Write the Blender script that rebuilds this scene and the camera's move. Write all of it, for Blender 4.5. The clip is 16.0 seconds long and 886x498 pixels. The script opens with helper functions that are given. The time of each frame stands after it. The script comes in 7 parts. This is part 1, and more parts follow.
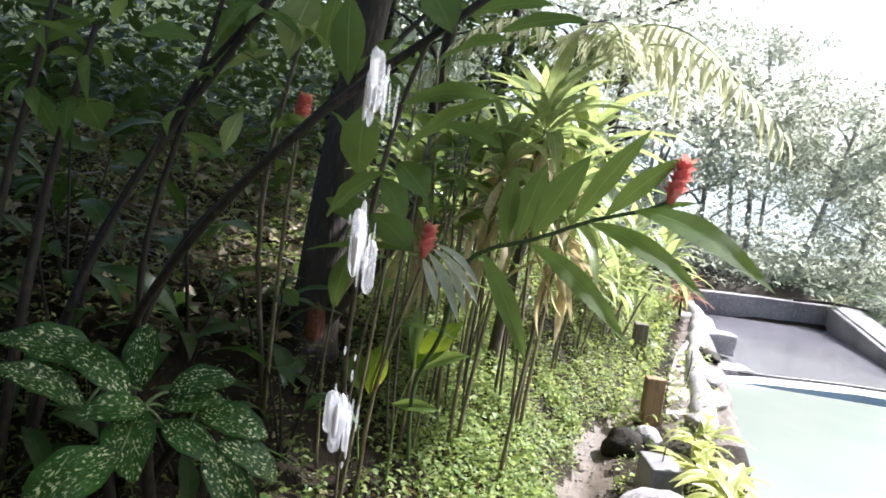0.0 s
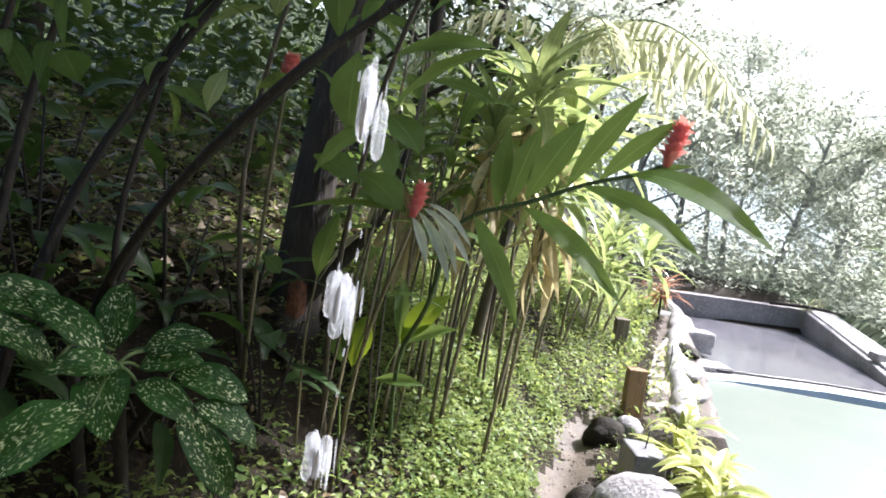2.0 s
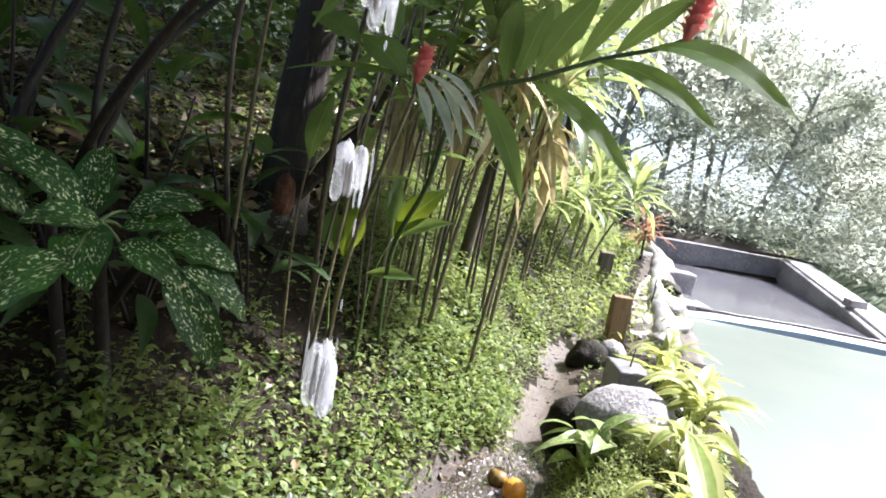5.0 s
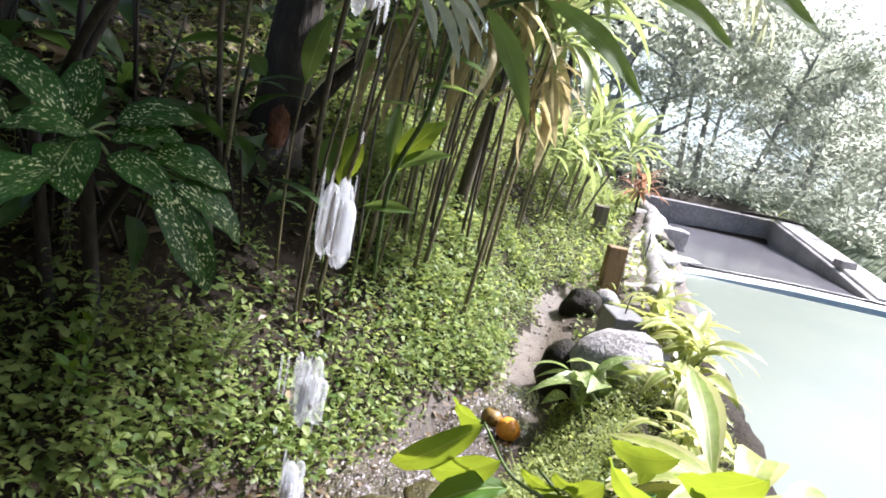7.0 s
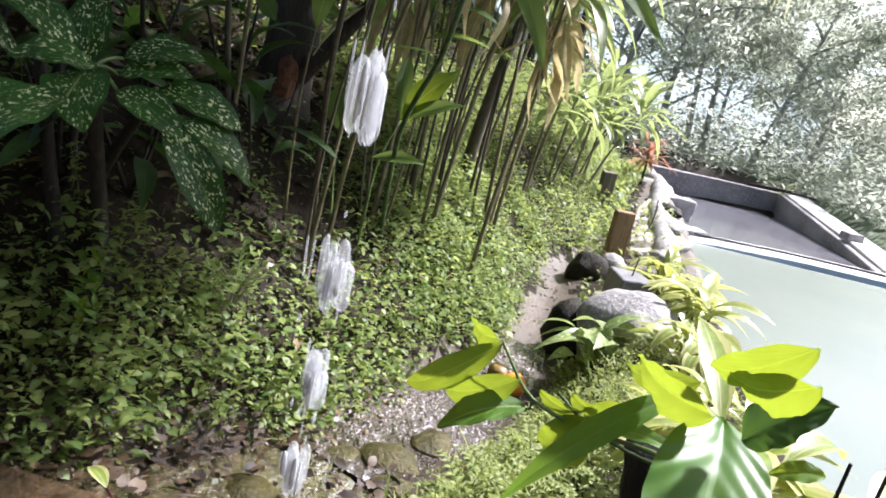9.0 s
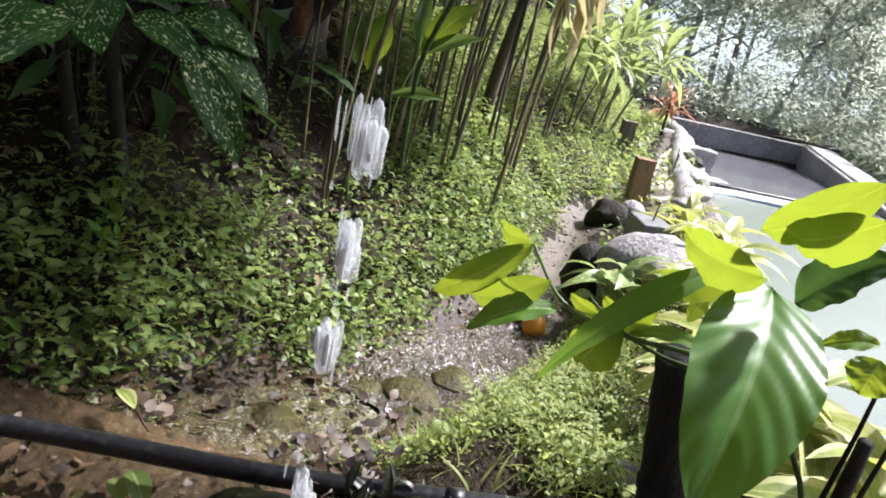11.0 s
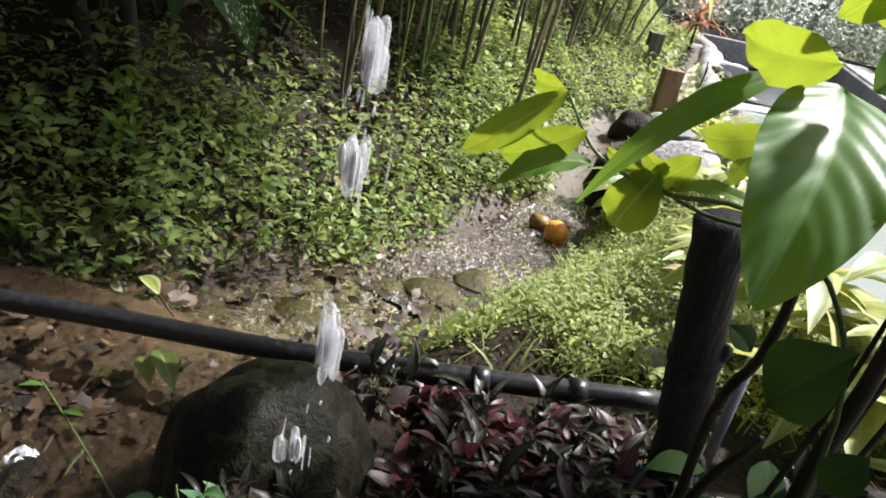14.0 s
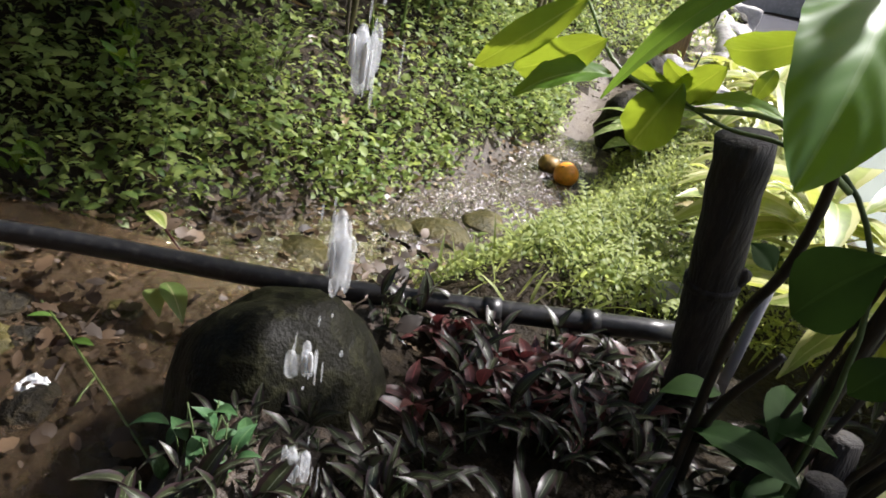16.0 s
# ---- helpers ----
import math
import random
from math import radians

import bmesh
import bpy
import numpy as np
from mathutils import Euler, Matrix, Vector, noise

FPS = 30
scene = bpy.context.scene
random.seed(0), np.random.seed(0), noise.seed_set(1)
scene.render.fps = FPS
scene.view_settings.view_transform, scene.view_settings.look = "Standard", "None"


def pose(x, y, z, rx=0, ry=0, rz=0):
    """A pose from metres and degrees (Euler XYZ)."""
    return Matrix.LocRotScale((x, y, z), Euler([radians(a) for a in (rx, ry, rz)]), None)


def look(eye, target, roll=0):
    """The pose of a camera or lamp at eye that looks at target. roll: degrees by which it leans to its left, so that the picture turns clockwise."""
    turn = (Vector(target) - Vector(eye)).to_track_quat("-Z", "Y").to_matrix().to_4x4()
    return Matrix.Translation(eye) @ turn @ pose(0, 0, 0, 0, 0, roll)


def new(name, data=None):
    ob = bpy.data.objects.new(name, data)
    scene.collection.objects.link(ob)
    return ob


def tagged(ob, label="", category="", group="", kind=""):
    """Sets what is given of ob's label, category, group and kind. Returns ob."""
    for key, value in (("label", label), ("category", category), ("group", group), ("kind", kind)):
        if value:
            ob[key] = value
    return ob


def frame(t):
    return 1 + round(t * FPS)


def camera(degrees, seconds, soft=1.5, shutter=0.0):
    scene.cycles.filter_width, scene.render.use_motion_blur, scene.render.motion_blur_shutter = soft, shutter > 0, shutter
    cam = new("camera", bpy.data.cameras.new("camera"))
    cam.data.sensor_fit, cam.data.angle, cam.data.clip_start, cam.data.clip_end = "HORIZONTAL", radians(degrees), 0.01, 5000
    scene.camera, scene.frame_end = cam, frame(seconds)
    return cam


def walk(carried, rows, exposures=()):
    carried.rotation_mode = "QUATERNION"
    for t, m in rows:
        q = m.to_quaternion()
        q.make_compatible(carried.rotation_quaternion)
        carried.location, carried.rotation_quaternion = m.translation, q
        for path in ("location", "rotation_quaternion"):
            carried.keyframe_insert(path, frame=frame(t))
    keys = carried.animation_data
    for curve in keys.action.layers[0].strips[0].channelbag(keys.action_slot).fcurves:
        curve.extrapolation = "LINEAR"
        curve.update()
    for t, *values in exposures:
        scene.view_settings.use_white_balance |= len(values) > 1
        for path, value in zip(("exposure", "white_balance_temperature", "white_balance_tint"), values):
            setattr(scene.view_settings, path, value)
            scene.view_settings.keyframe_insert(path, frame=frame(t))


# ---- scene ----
cam = camera(66.1, 16.0, soft=1.8)
PATH = [
    (0, (0.27, -0.256, 2.157), (-0.083, 1.704, 1.973), 7.1),
    (0.5, (0.258, -0.238, 2.135), (-0.064, 1.728, 1.962), 7.3),
    (1, (0.259, -0.24, 2.093), (-0.055, 1.729, 1.934), 7.8),
    (1.5, (0.248, -0.223, 2.055), (-0.056, 1.747, 1.896), 8.4),
    (2, (0.243, -0.208, 2.016), (-0.05, 1.764, 1.854), 8.3),
    (2.5, (0.238, -0.192, 1.977), (-0.044, 1.781, 1.803), 8.4),
    (3, (0.23, -0.175, 1.938), (-0.04, 1.797, 1.749), 8.7),
    (3.5, (0.219, -0.158, 1.9), (-0.03, 1.817, 1.704), 9.1),
    (4, (0.213, -0.155, 1.858), (-0.027, 1.817, 1.626), 10.1),
    (6.5, (0.192, -0.107, 1.695), (0.027, 1.85, 1.316), 11.3),
    (7, (0.188, -0.1, 1.671), (0.034, 1.852, 1.266), 12.0),
    (7.5, (0.188, -0.102, 1.651), (0.04, 1.848, 1.233), 12.1),
    (8, (0.182, -0.097, 1.634), (0.04, 1.848, 1.188), 12.8),
    (10.5, (0.181, -0.1, 1.535), (0.031, 1.814, 0.973), 12.8),
    (11, (0.181, -0.098, 1.518), (0.023, 1.8, 0.907), 12.7),
    (11.5, (0.182, -0.098, 1.5), (0.028, 1.784, 0.842), 12.6),
    (12, (0.183, -0.097, 1.479), (0.031, 1.77, 0.779), 12.4),
    (12.5, (0.183, -0.096, 1.462), (0.027, 1.757, 0.726), 12.6),
    (13, (0.184, -0.095, 1.446), (0.025, 1.749, 0.688), 12.5),
    (13.5, (0.185, -0.095, 1.432), (0.026, 1.738, 0.648), 12.7),
    (14, (0.188, -0.093, 1.42), (0.031, 1.727, 0.607), 12.6),
    (14.5, (0.191, -0.092, 1.408), (0.037, 1.714, 0.563), 12.8),
    (15, (0.19, -0.091, 1.396), (0.043, 1.697, 0.512), 12.9),
    (15.5, (0.19, -0.088, 1.383), (0.047, 1.686, 0.472), 12.9),
    (16, (0.189, -0.089, 1.373), (0.049, 1.672, 0.434), 12.6),
]
walk(cam, [(t, look(eye, target, roll)) for t, eye, target, roll in PATH], [(0.0, 1.95, 5900, 19), (4.0, 1.9, 5900, 19), (8.0, 1.7, 5900, 20), (11.0, 1.5, 5950, 18), (16.0, 1.38, 6200, 16)])

# ---- world and sun ----
SUN_AZ, SUN_EL = 56.0, 48.0   # degrees: azimuth from +y towards +x, height above the horizon
world = bpy.data.worlds.new("sky_world")
scene.world = world
world.use_nodes = True
wn = world.node_tree.nodes
sky = wn.new("ShaderNodeTexSky")
sky.sky_type = "NISHITA"
sky.sun_disc = False
sky.sun_elevation = radians(SUN_EL)
sky.sun_rotation = radians(SUN_AZ)
sky.dust_density = 4.0
sky.air_density = 1.5
wn["Background"].inputs["Strength"].default_value = 0.065
world.node_tree.links.new(sky.outputs["Color"], wn["Background"].inputs["Color"])
sun_data = bpy.data.lights.new("sun", "SUN")
sun_data.energy = 5.0
sun_data.angle = radians(3.5)
sun_data.color = (1.0, 0.965, 0.90)
sun = new("sun", sun_data)
_to = Vector((math.sin(radians(SUN_AZ)) * math.cos(radians(SUN_EL)), math.cos(radians(SUN_AZ)) * math.cos(radians(SUN_EL)), math.sin(radians(SUN_EL))))
sun.matrix_world = look(tuple(_to * 30), (0, 0, 0))

# glowing sheet: bright white mist far beyond the pool, painted as emission
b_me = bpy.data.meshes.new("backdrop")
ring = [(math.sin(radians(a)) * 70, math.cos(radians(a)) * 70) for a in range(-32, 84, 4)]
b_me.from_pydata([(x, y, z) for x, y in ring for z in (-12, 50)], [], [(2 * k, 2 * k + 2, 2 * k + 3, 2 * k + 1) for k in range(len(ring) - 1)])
b_mat = bpy.data.materials.new("glowing_mist")
b_mat.use_nodes = True
b_mat.node_tree.nodes["Principled BSDF"].inputs["Base Color"].default_value = (0.8, 0.8, 0.8, 1)
bl_, bn_ = b_mat.node_tree.links, b_mat.node_tree.nodes
b_bsdf = bn_["Principled BSDF"]
b_tc = bn_.new("ShaderNodeTexCoord")
b_sep = bn_.new("ShaderNodeSeparateXYZ")
bl_.new(b_tc.outputs["Object"], b_sep.inputs["Vector"])


def b_math(op, a, c, d=None):
    n = bn_.new("ShaderNodeMath")
    n.operation = op
    for k, v in enumerate((a, c, d)):
        if isinstance(v, (int, float)):
            n.inputs[k].default_value = v
        elif v is not None:
            bl_.new(v, n.inputs[k])
    return n.outputs[0]


def b_noise(scale, detail):
    n = bn_.new("ShaderNodeTexNoise")
    n.inputs["Scale"].default_value, n.inputs["Detail"].default_value, n.inputs["Roughness"].default_value = scale, detail, 0.62
    bl_.new(b_tc.outputs["Object"], n.inputs["Vector"])
    return n.outputs["Fac"]


# the tops of far woods, drawn in the glow, sink towards the open valley and fade into the mist
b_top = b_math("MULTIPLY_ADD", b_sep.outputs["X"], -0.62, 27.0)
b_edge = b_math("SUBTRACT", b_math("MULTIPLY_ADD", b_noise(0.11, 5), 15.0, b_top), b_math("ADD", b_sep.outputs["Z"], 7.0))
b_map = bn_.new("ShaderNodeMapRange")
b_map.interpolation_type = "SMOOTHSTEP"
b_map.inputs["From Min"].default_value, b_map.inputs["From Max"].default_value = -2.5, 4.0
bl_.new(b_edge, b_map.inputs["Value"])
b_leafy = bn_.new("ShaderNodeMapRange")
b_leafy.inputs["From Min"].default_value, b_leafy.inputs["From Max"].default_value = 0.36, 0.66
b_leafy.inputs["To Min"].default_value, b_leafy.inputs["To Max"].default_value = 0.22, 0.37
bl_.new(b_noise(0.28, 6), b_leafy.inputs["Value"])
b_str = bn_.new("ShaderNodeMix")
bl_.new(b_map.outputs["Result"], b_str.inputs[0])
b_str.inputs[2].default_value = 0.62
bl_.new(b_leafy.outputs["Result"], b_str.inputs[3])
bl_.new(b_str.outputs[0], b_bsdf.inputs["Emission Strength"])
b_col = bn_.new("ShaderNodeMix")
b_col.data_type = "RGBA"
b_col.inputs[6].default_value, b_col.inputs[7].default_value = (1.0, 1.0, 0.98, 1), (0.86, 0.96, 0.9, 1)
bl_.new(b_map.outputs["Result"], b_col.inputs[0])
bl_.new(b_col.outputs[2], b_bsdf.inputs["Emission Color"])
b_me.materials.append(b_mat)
tagged(new("backdrop", b_me), "glowing backdrop painted with pale misty woods and white mist over the valley", "mist", kind="structure")

rnd = random.Random(7)
rng = np.random.default_rng(11)


# ---- materials ----
def mat_new(name):
    m = bpy.data.materials.new(name)
    m.use_nodes = True
    nt = m.node_tree
    return m, nt.nodes, nt.links, nt.nodes["Principled BSDF"], nt.nodes["Material Output"]


def ramp(nodes, stops, mode="LINEAR"):
    r = nodes.new("ShaderNodeValToRGB")
    r.color_ramp.interpolation = mode
    els = r.color_ramp.elements
    while len(els) < len(stops):
        els.new(0.5)
    for e, (p, c) in zip(els, stops):
        e.position, e.color = p, (*c, 1) if len(c) == 3 else c
    return r


def tex_noise(nodes, links, scale, detail=4.0, rough=0.55, coord="Object", stretch=None):
    tc = nodes.new("ShaderNodeTexCoord")
    n = nodes.new("ShaderNodeTexNoise")
    n.inputs["Scale"].default_value = scale
    n.inputs["Detail"].default_value = detail
    n.inputs["Roughness"].default_value = rough
    if stretch:
        mp = nodes.new("ShaderNodeMapping")
        mp.inputs["Scale"].default_value = stretch
        links.new(tc.outputs[coord], mp.inputs["Vector"])
        links.new(mp.outputs["Vector"], n.inputs["Vector"])
    else:
        links.new(tc.outputs[coord], n.inputs["Vector"])
    return n


def mix_col(nodes, links, fac, a, b, blend="MIX"):
    m = nodes.new("ShaderNodeMix")
    m.data_type, m.blend_type = "RGBA", blend
    for key, v in ((0, fac), (6, a), (7, b)):
        if isinstance(v, (int, float)):
            m.inputs[key].default_value = v
        elif isinstance(v, tuple):
            m.inputs[key].default_value = (*v, 1)
        else:
            links.new(v, m.inputs[key])
    return m.outputs[2]


def bump(nodes, links, bsdf, height, strength, dist):
    b = nodes.new("ShaderNodeBump")
    b.inputs["Strength"].default_value = strength
    b.inputs["Distance"].default_value = dist
    links.new(height, b.inputs["Height"])
    links.new(b.outputs["Normal"], bsdf.inputs["Normal"])
    return b


def surface(name, c1, c2, c3, scale=8.0, fine=60.0, rough=(0.5, 0.9), bump_s=0.5, bump_d=0.01, metal=0.0, stretch=None, spec=0.5):
    """A mineral or woody surface: two scales of colour, uneven gloss and relief."""
    m, nodes, links, bsdf, _ = mat_new(name)
    big = tex_noise(nodes, links, scale, 5, 0.6, stretch=stretch)
    small = tex_noise(nodes, links, fine, 4, 0.65, stretch=stretch)
    r1 = ramp(nodes, [(0.35, c1), (0.65, c2)])
    links.new(big.outputs["Fac"], r1.inputs["Fac"])
    r2 = ramp(nodes, [(0.5, (0, 0, 0)), (0.68, (1, 1, 1))])
    links.new(small.outputs["Fac"], r2.inputs["Fac"])
    links.new(mix_col(nodes, links, r2.outputs["Color"], r1.outputs["Color"], c3), bsdf.inputs["Base Color"])
    rr = nodes.new("ShaderNodeMapRange")
    rr.inputs["To Min"].default_value, rr.inputs["To Max"].default_value = rough
    links.new(small.outputs["Fac"], rr.inputs["Value"])
    links.new(rr.outputs["Result"], bsdf.inputs["Roughness"])
    bsdf.inputs["Metallic"].default_value = metal
    bsdf.inputs["Specular IOR Level"].default_value = spec
    add = nodes.new("ShaderNodeMath")
    add.operation = "ADD"
    links.new(big.outputs["Fac"], add.inputs[0])
    links.new(small.outputs["Fac"], add.inputs[1])
    bump(nodes, links, bsdf, add.outputs[0], bump_s, bump_d)
    return m


def leaf_mat(name, dark, light, glow, trans=0.4, rough=0.35, rib=None, spots=None, island=False, veins=0.0, edge=None, spec=0.5, relief=0.35):
    """A leaf: gloss on top, light through it, a paler midrib along the middle (UV), side veins, and spots or a pale edge where it has them."""
    m, nodes, links, bsdf, out = mat_new(name)
    info = nodes.new("ShaderNodeObjectInfo")
    geo = nodes.new("ShaderNodeNewGeometry")
    uv = nodes.new("ShaderNodeUVMap")
    sep = nodes.new("ShaderNodeSeparateXYZ")
    links.new(uv.outputs["UV"], sep.inputs["Vector"])
    col = mix_col(nodes, links, geo.outputs["Random Per Island"] if island else info.outputs["Random"], dark, light)
    nz = tex_noise(nodes, links, 14.0, 4, 0.6)
    rz = ramp(nodes, [(0.3, (0.6, 0.6, 0.6)), (0.7, (1.25, 1.25, 1.15))])
    links.new(nz.outputs["Fac"], rz.inputs["Fac"])
    col = mix_col(nodes, links, 1.0, col, rz.outputs["Color"], "MULTIPLY")
    tcol = mix_col(nodes, links, 0.65, col, glow)

    def line(value, centre, half):
        s = nodes.new("ShaderNodeMath"); s.operation = "SUBTRACT"
        links.new(value, s.inputs[0]); s.inputs[1].default_value = centre
        a = nodes.new("ShaderNodeMath"); a.operation = "ABSOLUTE"
        links.new(s.outputs[0], a.inputs[0])
        l = nodes.new("ShaderNodeMath"); l.operation = "LESS_THAN"
        links.new(a.outputs[0], l.inputs[0]); l.inputs[1].default_value = half
        return l.outputs[0], a.outputs[0]

    ribf, off = line(sep.outputs["X"], 0.5, 0.025)
    if spots:
        sp = tex_noise(nodes, links, spots[1], 2, 0.5, stretch=(1.0, 0.45, 1.0))
        rs = ramp(nodes, [(spots[2], (0, 0, 0)), (spots[2] + 0.03, (1, 1, 1))])
        links.new(sp.outputs["Fac"], rs.inputs["Fac"])
        inner = nodes.new("ShaderNodeMath"); inner.operation = "LESS_THAN"
        links.new(off, inner.inputs[0]); inner.inputs[1].default_value = 0.42
        patch = tex_noise(nodes, links, spots[1] * 0.16, 2, 0.5)
        thick = nodes.new("ShaderNodeMapRange")
        thick.inputs["From Min"].default_value, thick.inputs["From Max"].default_value = 0.4, 0.62
        thick.inputs["To Min"].default_value, thick.inputs["To Max"].default_value = 0.1, 1.0
        links.new(patch.outputs["Fac"], thick.inputs["Value"])
        inner2 = nodes.new("ShaderNodeMath"); inner2.operation = "MULTIPLY"
        links.new(inner.outputs[0], inner2.inputs[0]); links.new(thick.outputs["Result"], inner2.inputs[1])
        f = nodes.new("ShaderNodeMath"); f.operation = "MULTIPLY"
        links.new(rs.outputs["Color"], f.inputs[0]); links.new(inner2.outputs[0], f.inputs[1])
        col = mix_col(nodes, links, f.outputs[0], col, spots[0])
        tcol = mix_col(nodes, links, f.outputs[0], tcol, spots[0])
    if edge:
        e = nodes.new("ShaderNodeMath"); e.operation = "GREATER_THAN"
        links.new(off, e.inputs[0]); e.inputs[1].default_value = 0.3
        col = mix_col(nodes, links, e.outputs[0], col, edge)
        tcol = mix_col(nodes, links, e.outputs[0], tcol, edge)
    if rib:
        col = mix_col(nodes, links, ribf, col, rib)
    links.new(col, bsdf.inputs["Base Color"])
    bsdf.inputs["Roughness"].default_value = rough
    bsdf.inputs["Specular IOR Level"].default_value = spec
    if veins:
        w = nodes.new("ShaderNodeMath"); w.operation = "MULTIPLY_ADD"
        links.new(off, w.inputs[0]); w.inputs[1].default_value = -1.1
        links.new(sep.outputs["Y"], w.inputs[2])
        k = nodes.new("ShaderNodeMath"); k.operation = "MULTIPLY"
        links.new(w.outputs[0], k.inputs[0]); k.inputs[1].default_value = veins * 6.283
        sn = nodes.new("ShaderNodeMath"); sn.operation = "SINE"
        links.new(k.outputs[0], sn.inputs[0])
        bump(nodes, links, bsdf, sn.outputs[0], relief, 0.003)
    tr = nodes.new("ShaderNodeBsdfTranslucent")
    links.new(tcol, tr.inputs["Color"])
    mx = nodes.new("ShaderNodeMixShader")
    mx.inputs["Fac"].default_value = trans
    links.new(bsdf.outputs["BSDF"], mx.inputs[1])
    links.new(tr.outputs["BSDF"], mx.inputs[2])
    links.new(mx.outputs["Shader"], out.inputs["Surface"])
    return m


def plain(name, c, rough=0.5, spec=0.5, noise_amt=0.25, scale=30.0, metal=0.0):
    m, nodes, links, bsdf, _ = mat_new(name)
    n = tex_noise(nodes, links, scale, 4, 0.6)
    lo = tuple(v * (1 - noise_amt) for v in c)
    hi = tuple(min(1, v * (1 + noise_amt)) for v in c)
    r = ramp(nodes, [(0.35, lo), (0.65, hi)])
    links.new(n.outputs["Fac"], r.inputs["Fac"])
    links.new(r.outputs["Color"], bsdf.inputs["Base Color"])
    bsdf.inputs["Roughness"].default_value = rough
    bsdf.inputs["Specular IOR Level"].default_value = spec
    bsdf.inputs["Metallic"].default_value = metal
    bump(nodes, links, bsdf, n.outputs["Fac"], 0.2, 0.004)
    return m


M = {}
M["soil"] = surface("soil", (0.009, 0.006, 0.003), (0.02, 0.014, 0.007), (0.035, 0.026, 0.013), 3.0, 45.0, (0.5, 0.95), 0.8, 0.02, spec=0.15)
M["far_green"] = surface("far_woods", (0.04, 0.065, 0.03), (0.09, 0.12, 0.06), (0.13, 0.15, 0.08), 0.05, 0.6, (0.7, 0.95), 0.8, 1.5)
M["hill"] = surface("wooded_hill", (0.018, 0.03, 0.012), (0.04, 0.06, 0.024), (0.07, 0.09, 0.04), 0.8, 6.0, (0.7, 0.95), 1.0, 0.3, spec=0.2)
M["mud"] = surface("wet_mud_path", (0.042, 0.03, 0.02), (0.092, 0.071, 0.052), (0.155, 0.125, 0.098), 5.0, 70.0, (0.3, 0.75), 0.8, 0.012)
M["silt"] = surface("brown_stream_silt", (0.016, 0.009, 0.005), (0.036, 0.023, 0.012), (0.07, 0.046, 0.027), 7.0, 60.0, (0.4, 0.8), 0.8, 0.012)
M["rock"] = surface("rock", (0.17, 0.16, 0.16), (0.36, 0.345, 0.345), (0.48, 0.46, 0.45), 6.0, 50.0, (0.45, 0.9), 0.7, 0.015)
M["rock_wet"] = surface("wet_rock", (0.006, 0.0055, 0.004), (0.018, 0.014, 0.007), (0.034, 0.027, 0.013), 5.0, 60.0, (0.4, 0.85), 0.9, 0.014, spec=0.17)
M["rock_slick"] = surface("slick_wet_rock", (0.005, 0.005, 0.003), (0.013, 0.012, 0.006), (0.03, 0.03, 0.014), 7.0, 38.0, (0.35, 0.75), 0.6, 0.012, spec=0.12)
M["rock_moss"] = surface("mossy_rock", (0.026, 0.024, 0.007), (0.07, 0.06, 0.016), (0.11, 0.09, 0.035), 6.0, 60.0, (0.25, 0.65), 0.9, 0.012, spec=0.25)
M["concrete"] = surface("concrete", (0.13, 0.127, 0.136), (0.2, 0.196, 0.212), (0.245, 0.24, 0.25), 1.2, 25.0, (0.18, 0.6), 0.3, 0.006)
M["terrace"] = surface("wet_smooth_concrete", (0.1, 0.098, 0.108), (0.15, 0.147, 0.162), (0.18, 0.176, 0.19), 1.2, 12.0, (0.06, 0.22), 0.1, 0.004)
M["concrete_dark"] = surface("weathered_concrete", (0.15, 0.14, 0.14), (0.26, 0.245, 0.245), (0.32, 0.3, 0.295), 1.3, 22.0, (0.6, 0.9), 0.4, 0.006)
M["mortar"] = surface("pink_cement", (0.3, 0.25, 0.22), (0.42, 0.36, 0.33), (0.5, 0.45, 0.42), 3.0, 30.0, (0.5, 0.85), 0.4, 0.006)
M["cap"] = surface("pale_cap", (0.5, 0.49, 0.46), (0.72, 0.70, 0.66), (0.4, 0.38, 0.35), 3.0, 30.0, (0.5, 0.8), 0.3, 0.005)
M["blue"] = surface("blue_pool_paint", (0.6, 0.74, 0.8), (0.68, 0.8, 0.85), (0.75, 0.84, 0.87), 2.0, 30.0, (0.3, 0.6), 0.2, 0.004)
M["wood"] = surface("sawn_wood", (0.18, 0.10, 0.045), (0.34, 0.21, 0.10), (0.13, 0.085, 0.05), 7.0, 45.0, (0.5, 0.85), 0.5, 0.006, stretch=(1, 1, 0.12))
M["wood_dark"] = surface("dark_wet_wood", (0.008, 0.006, 0.005), (0.02, 0.016, 0.013), (0.035, 0.028, 0.022), 9.0, 60.0, (0.6, 0.95), 0.9, 0.01, stretch=(1, 1, 0.15))
M["wood_grey"] = surface("weathered_wood", (0.07, 0.055, 0.04), (0.15, 0.12, 0.09), (0.2, 0.17, 0.13), 7.0, 45.0, (0.6, 0.9), 0.6, 0.008, stretch=(1, 1, 0.12))
M["bark"] = surface("bark", (0.013, 0.009, 0.006), (0.034, 0.025, 0.017), (0.065, 0.05, 0.036), 8.0, 50.0, (0.6, 0.95), 0.9, 0.015, stretch=(1, 1, 0.2))
M["bark_rot"] = surface("rotten_brown_bark", (0.09, 0.03, 0.012), (0.2, 0.075, 0.03), (0.05, 0.025, 0.015), 9.0, 50.0, (0.5, 0.9), 0.9, 0.015)
M["pipe"] = surface("black_plastic", (0.010, 0.010, 0.011), (0.016, 0.016, 0.017), (0.035, 0.034, 0.032), 9.0, 80.0, (0.22, 0.5), 0.1, 0.002)
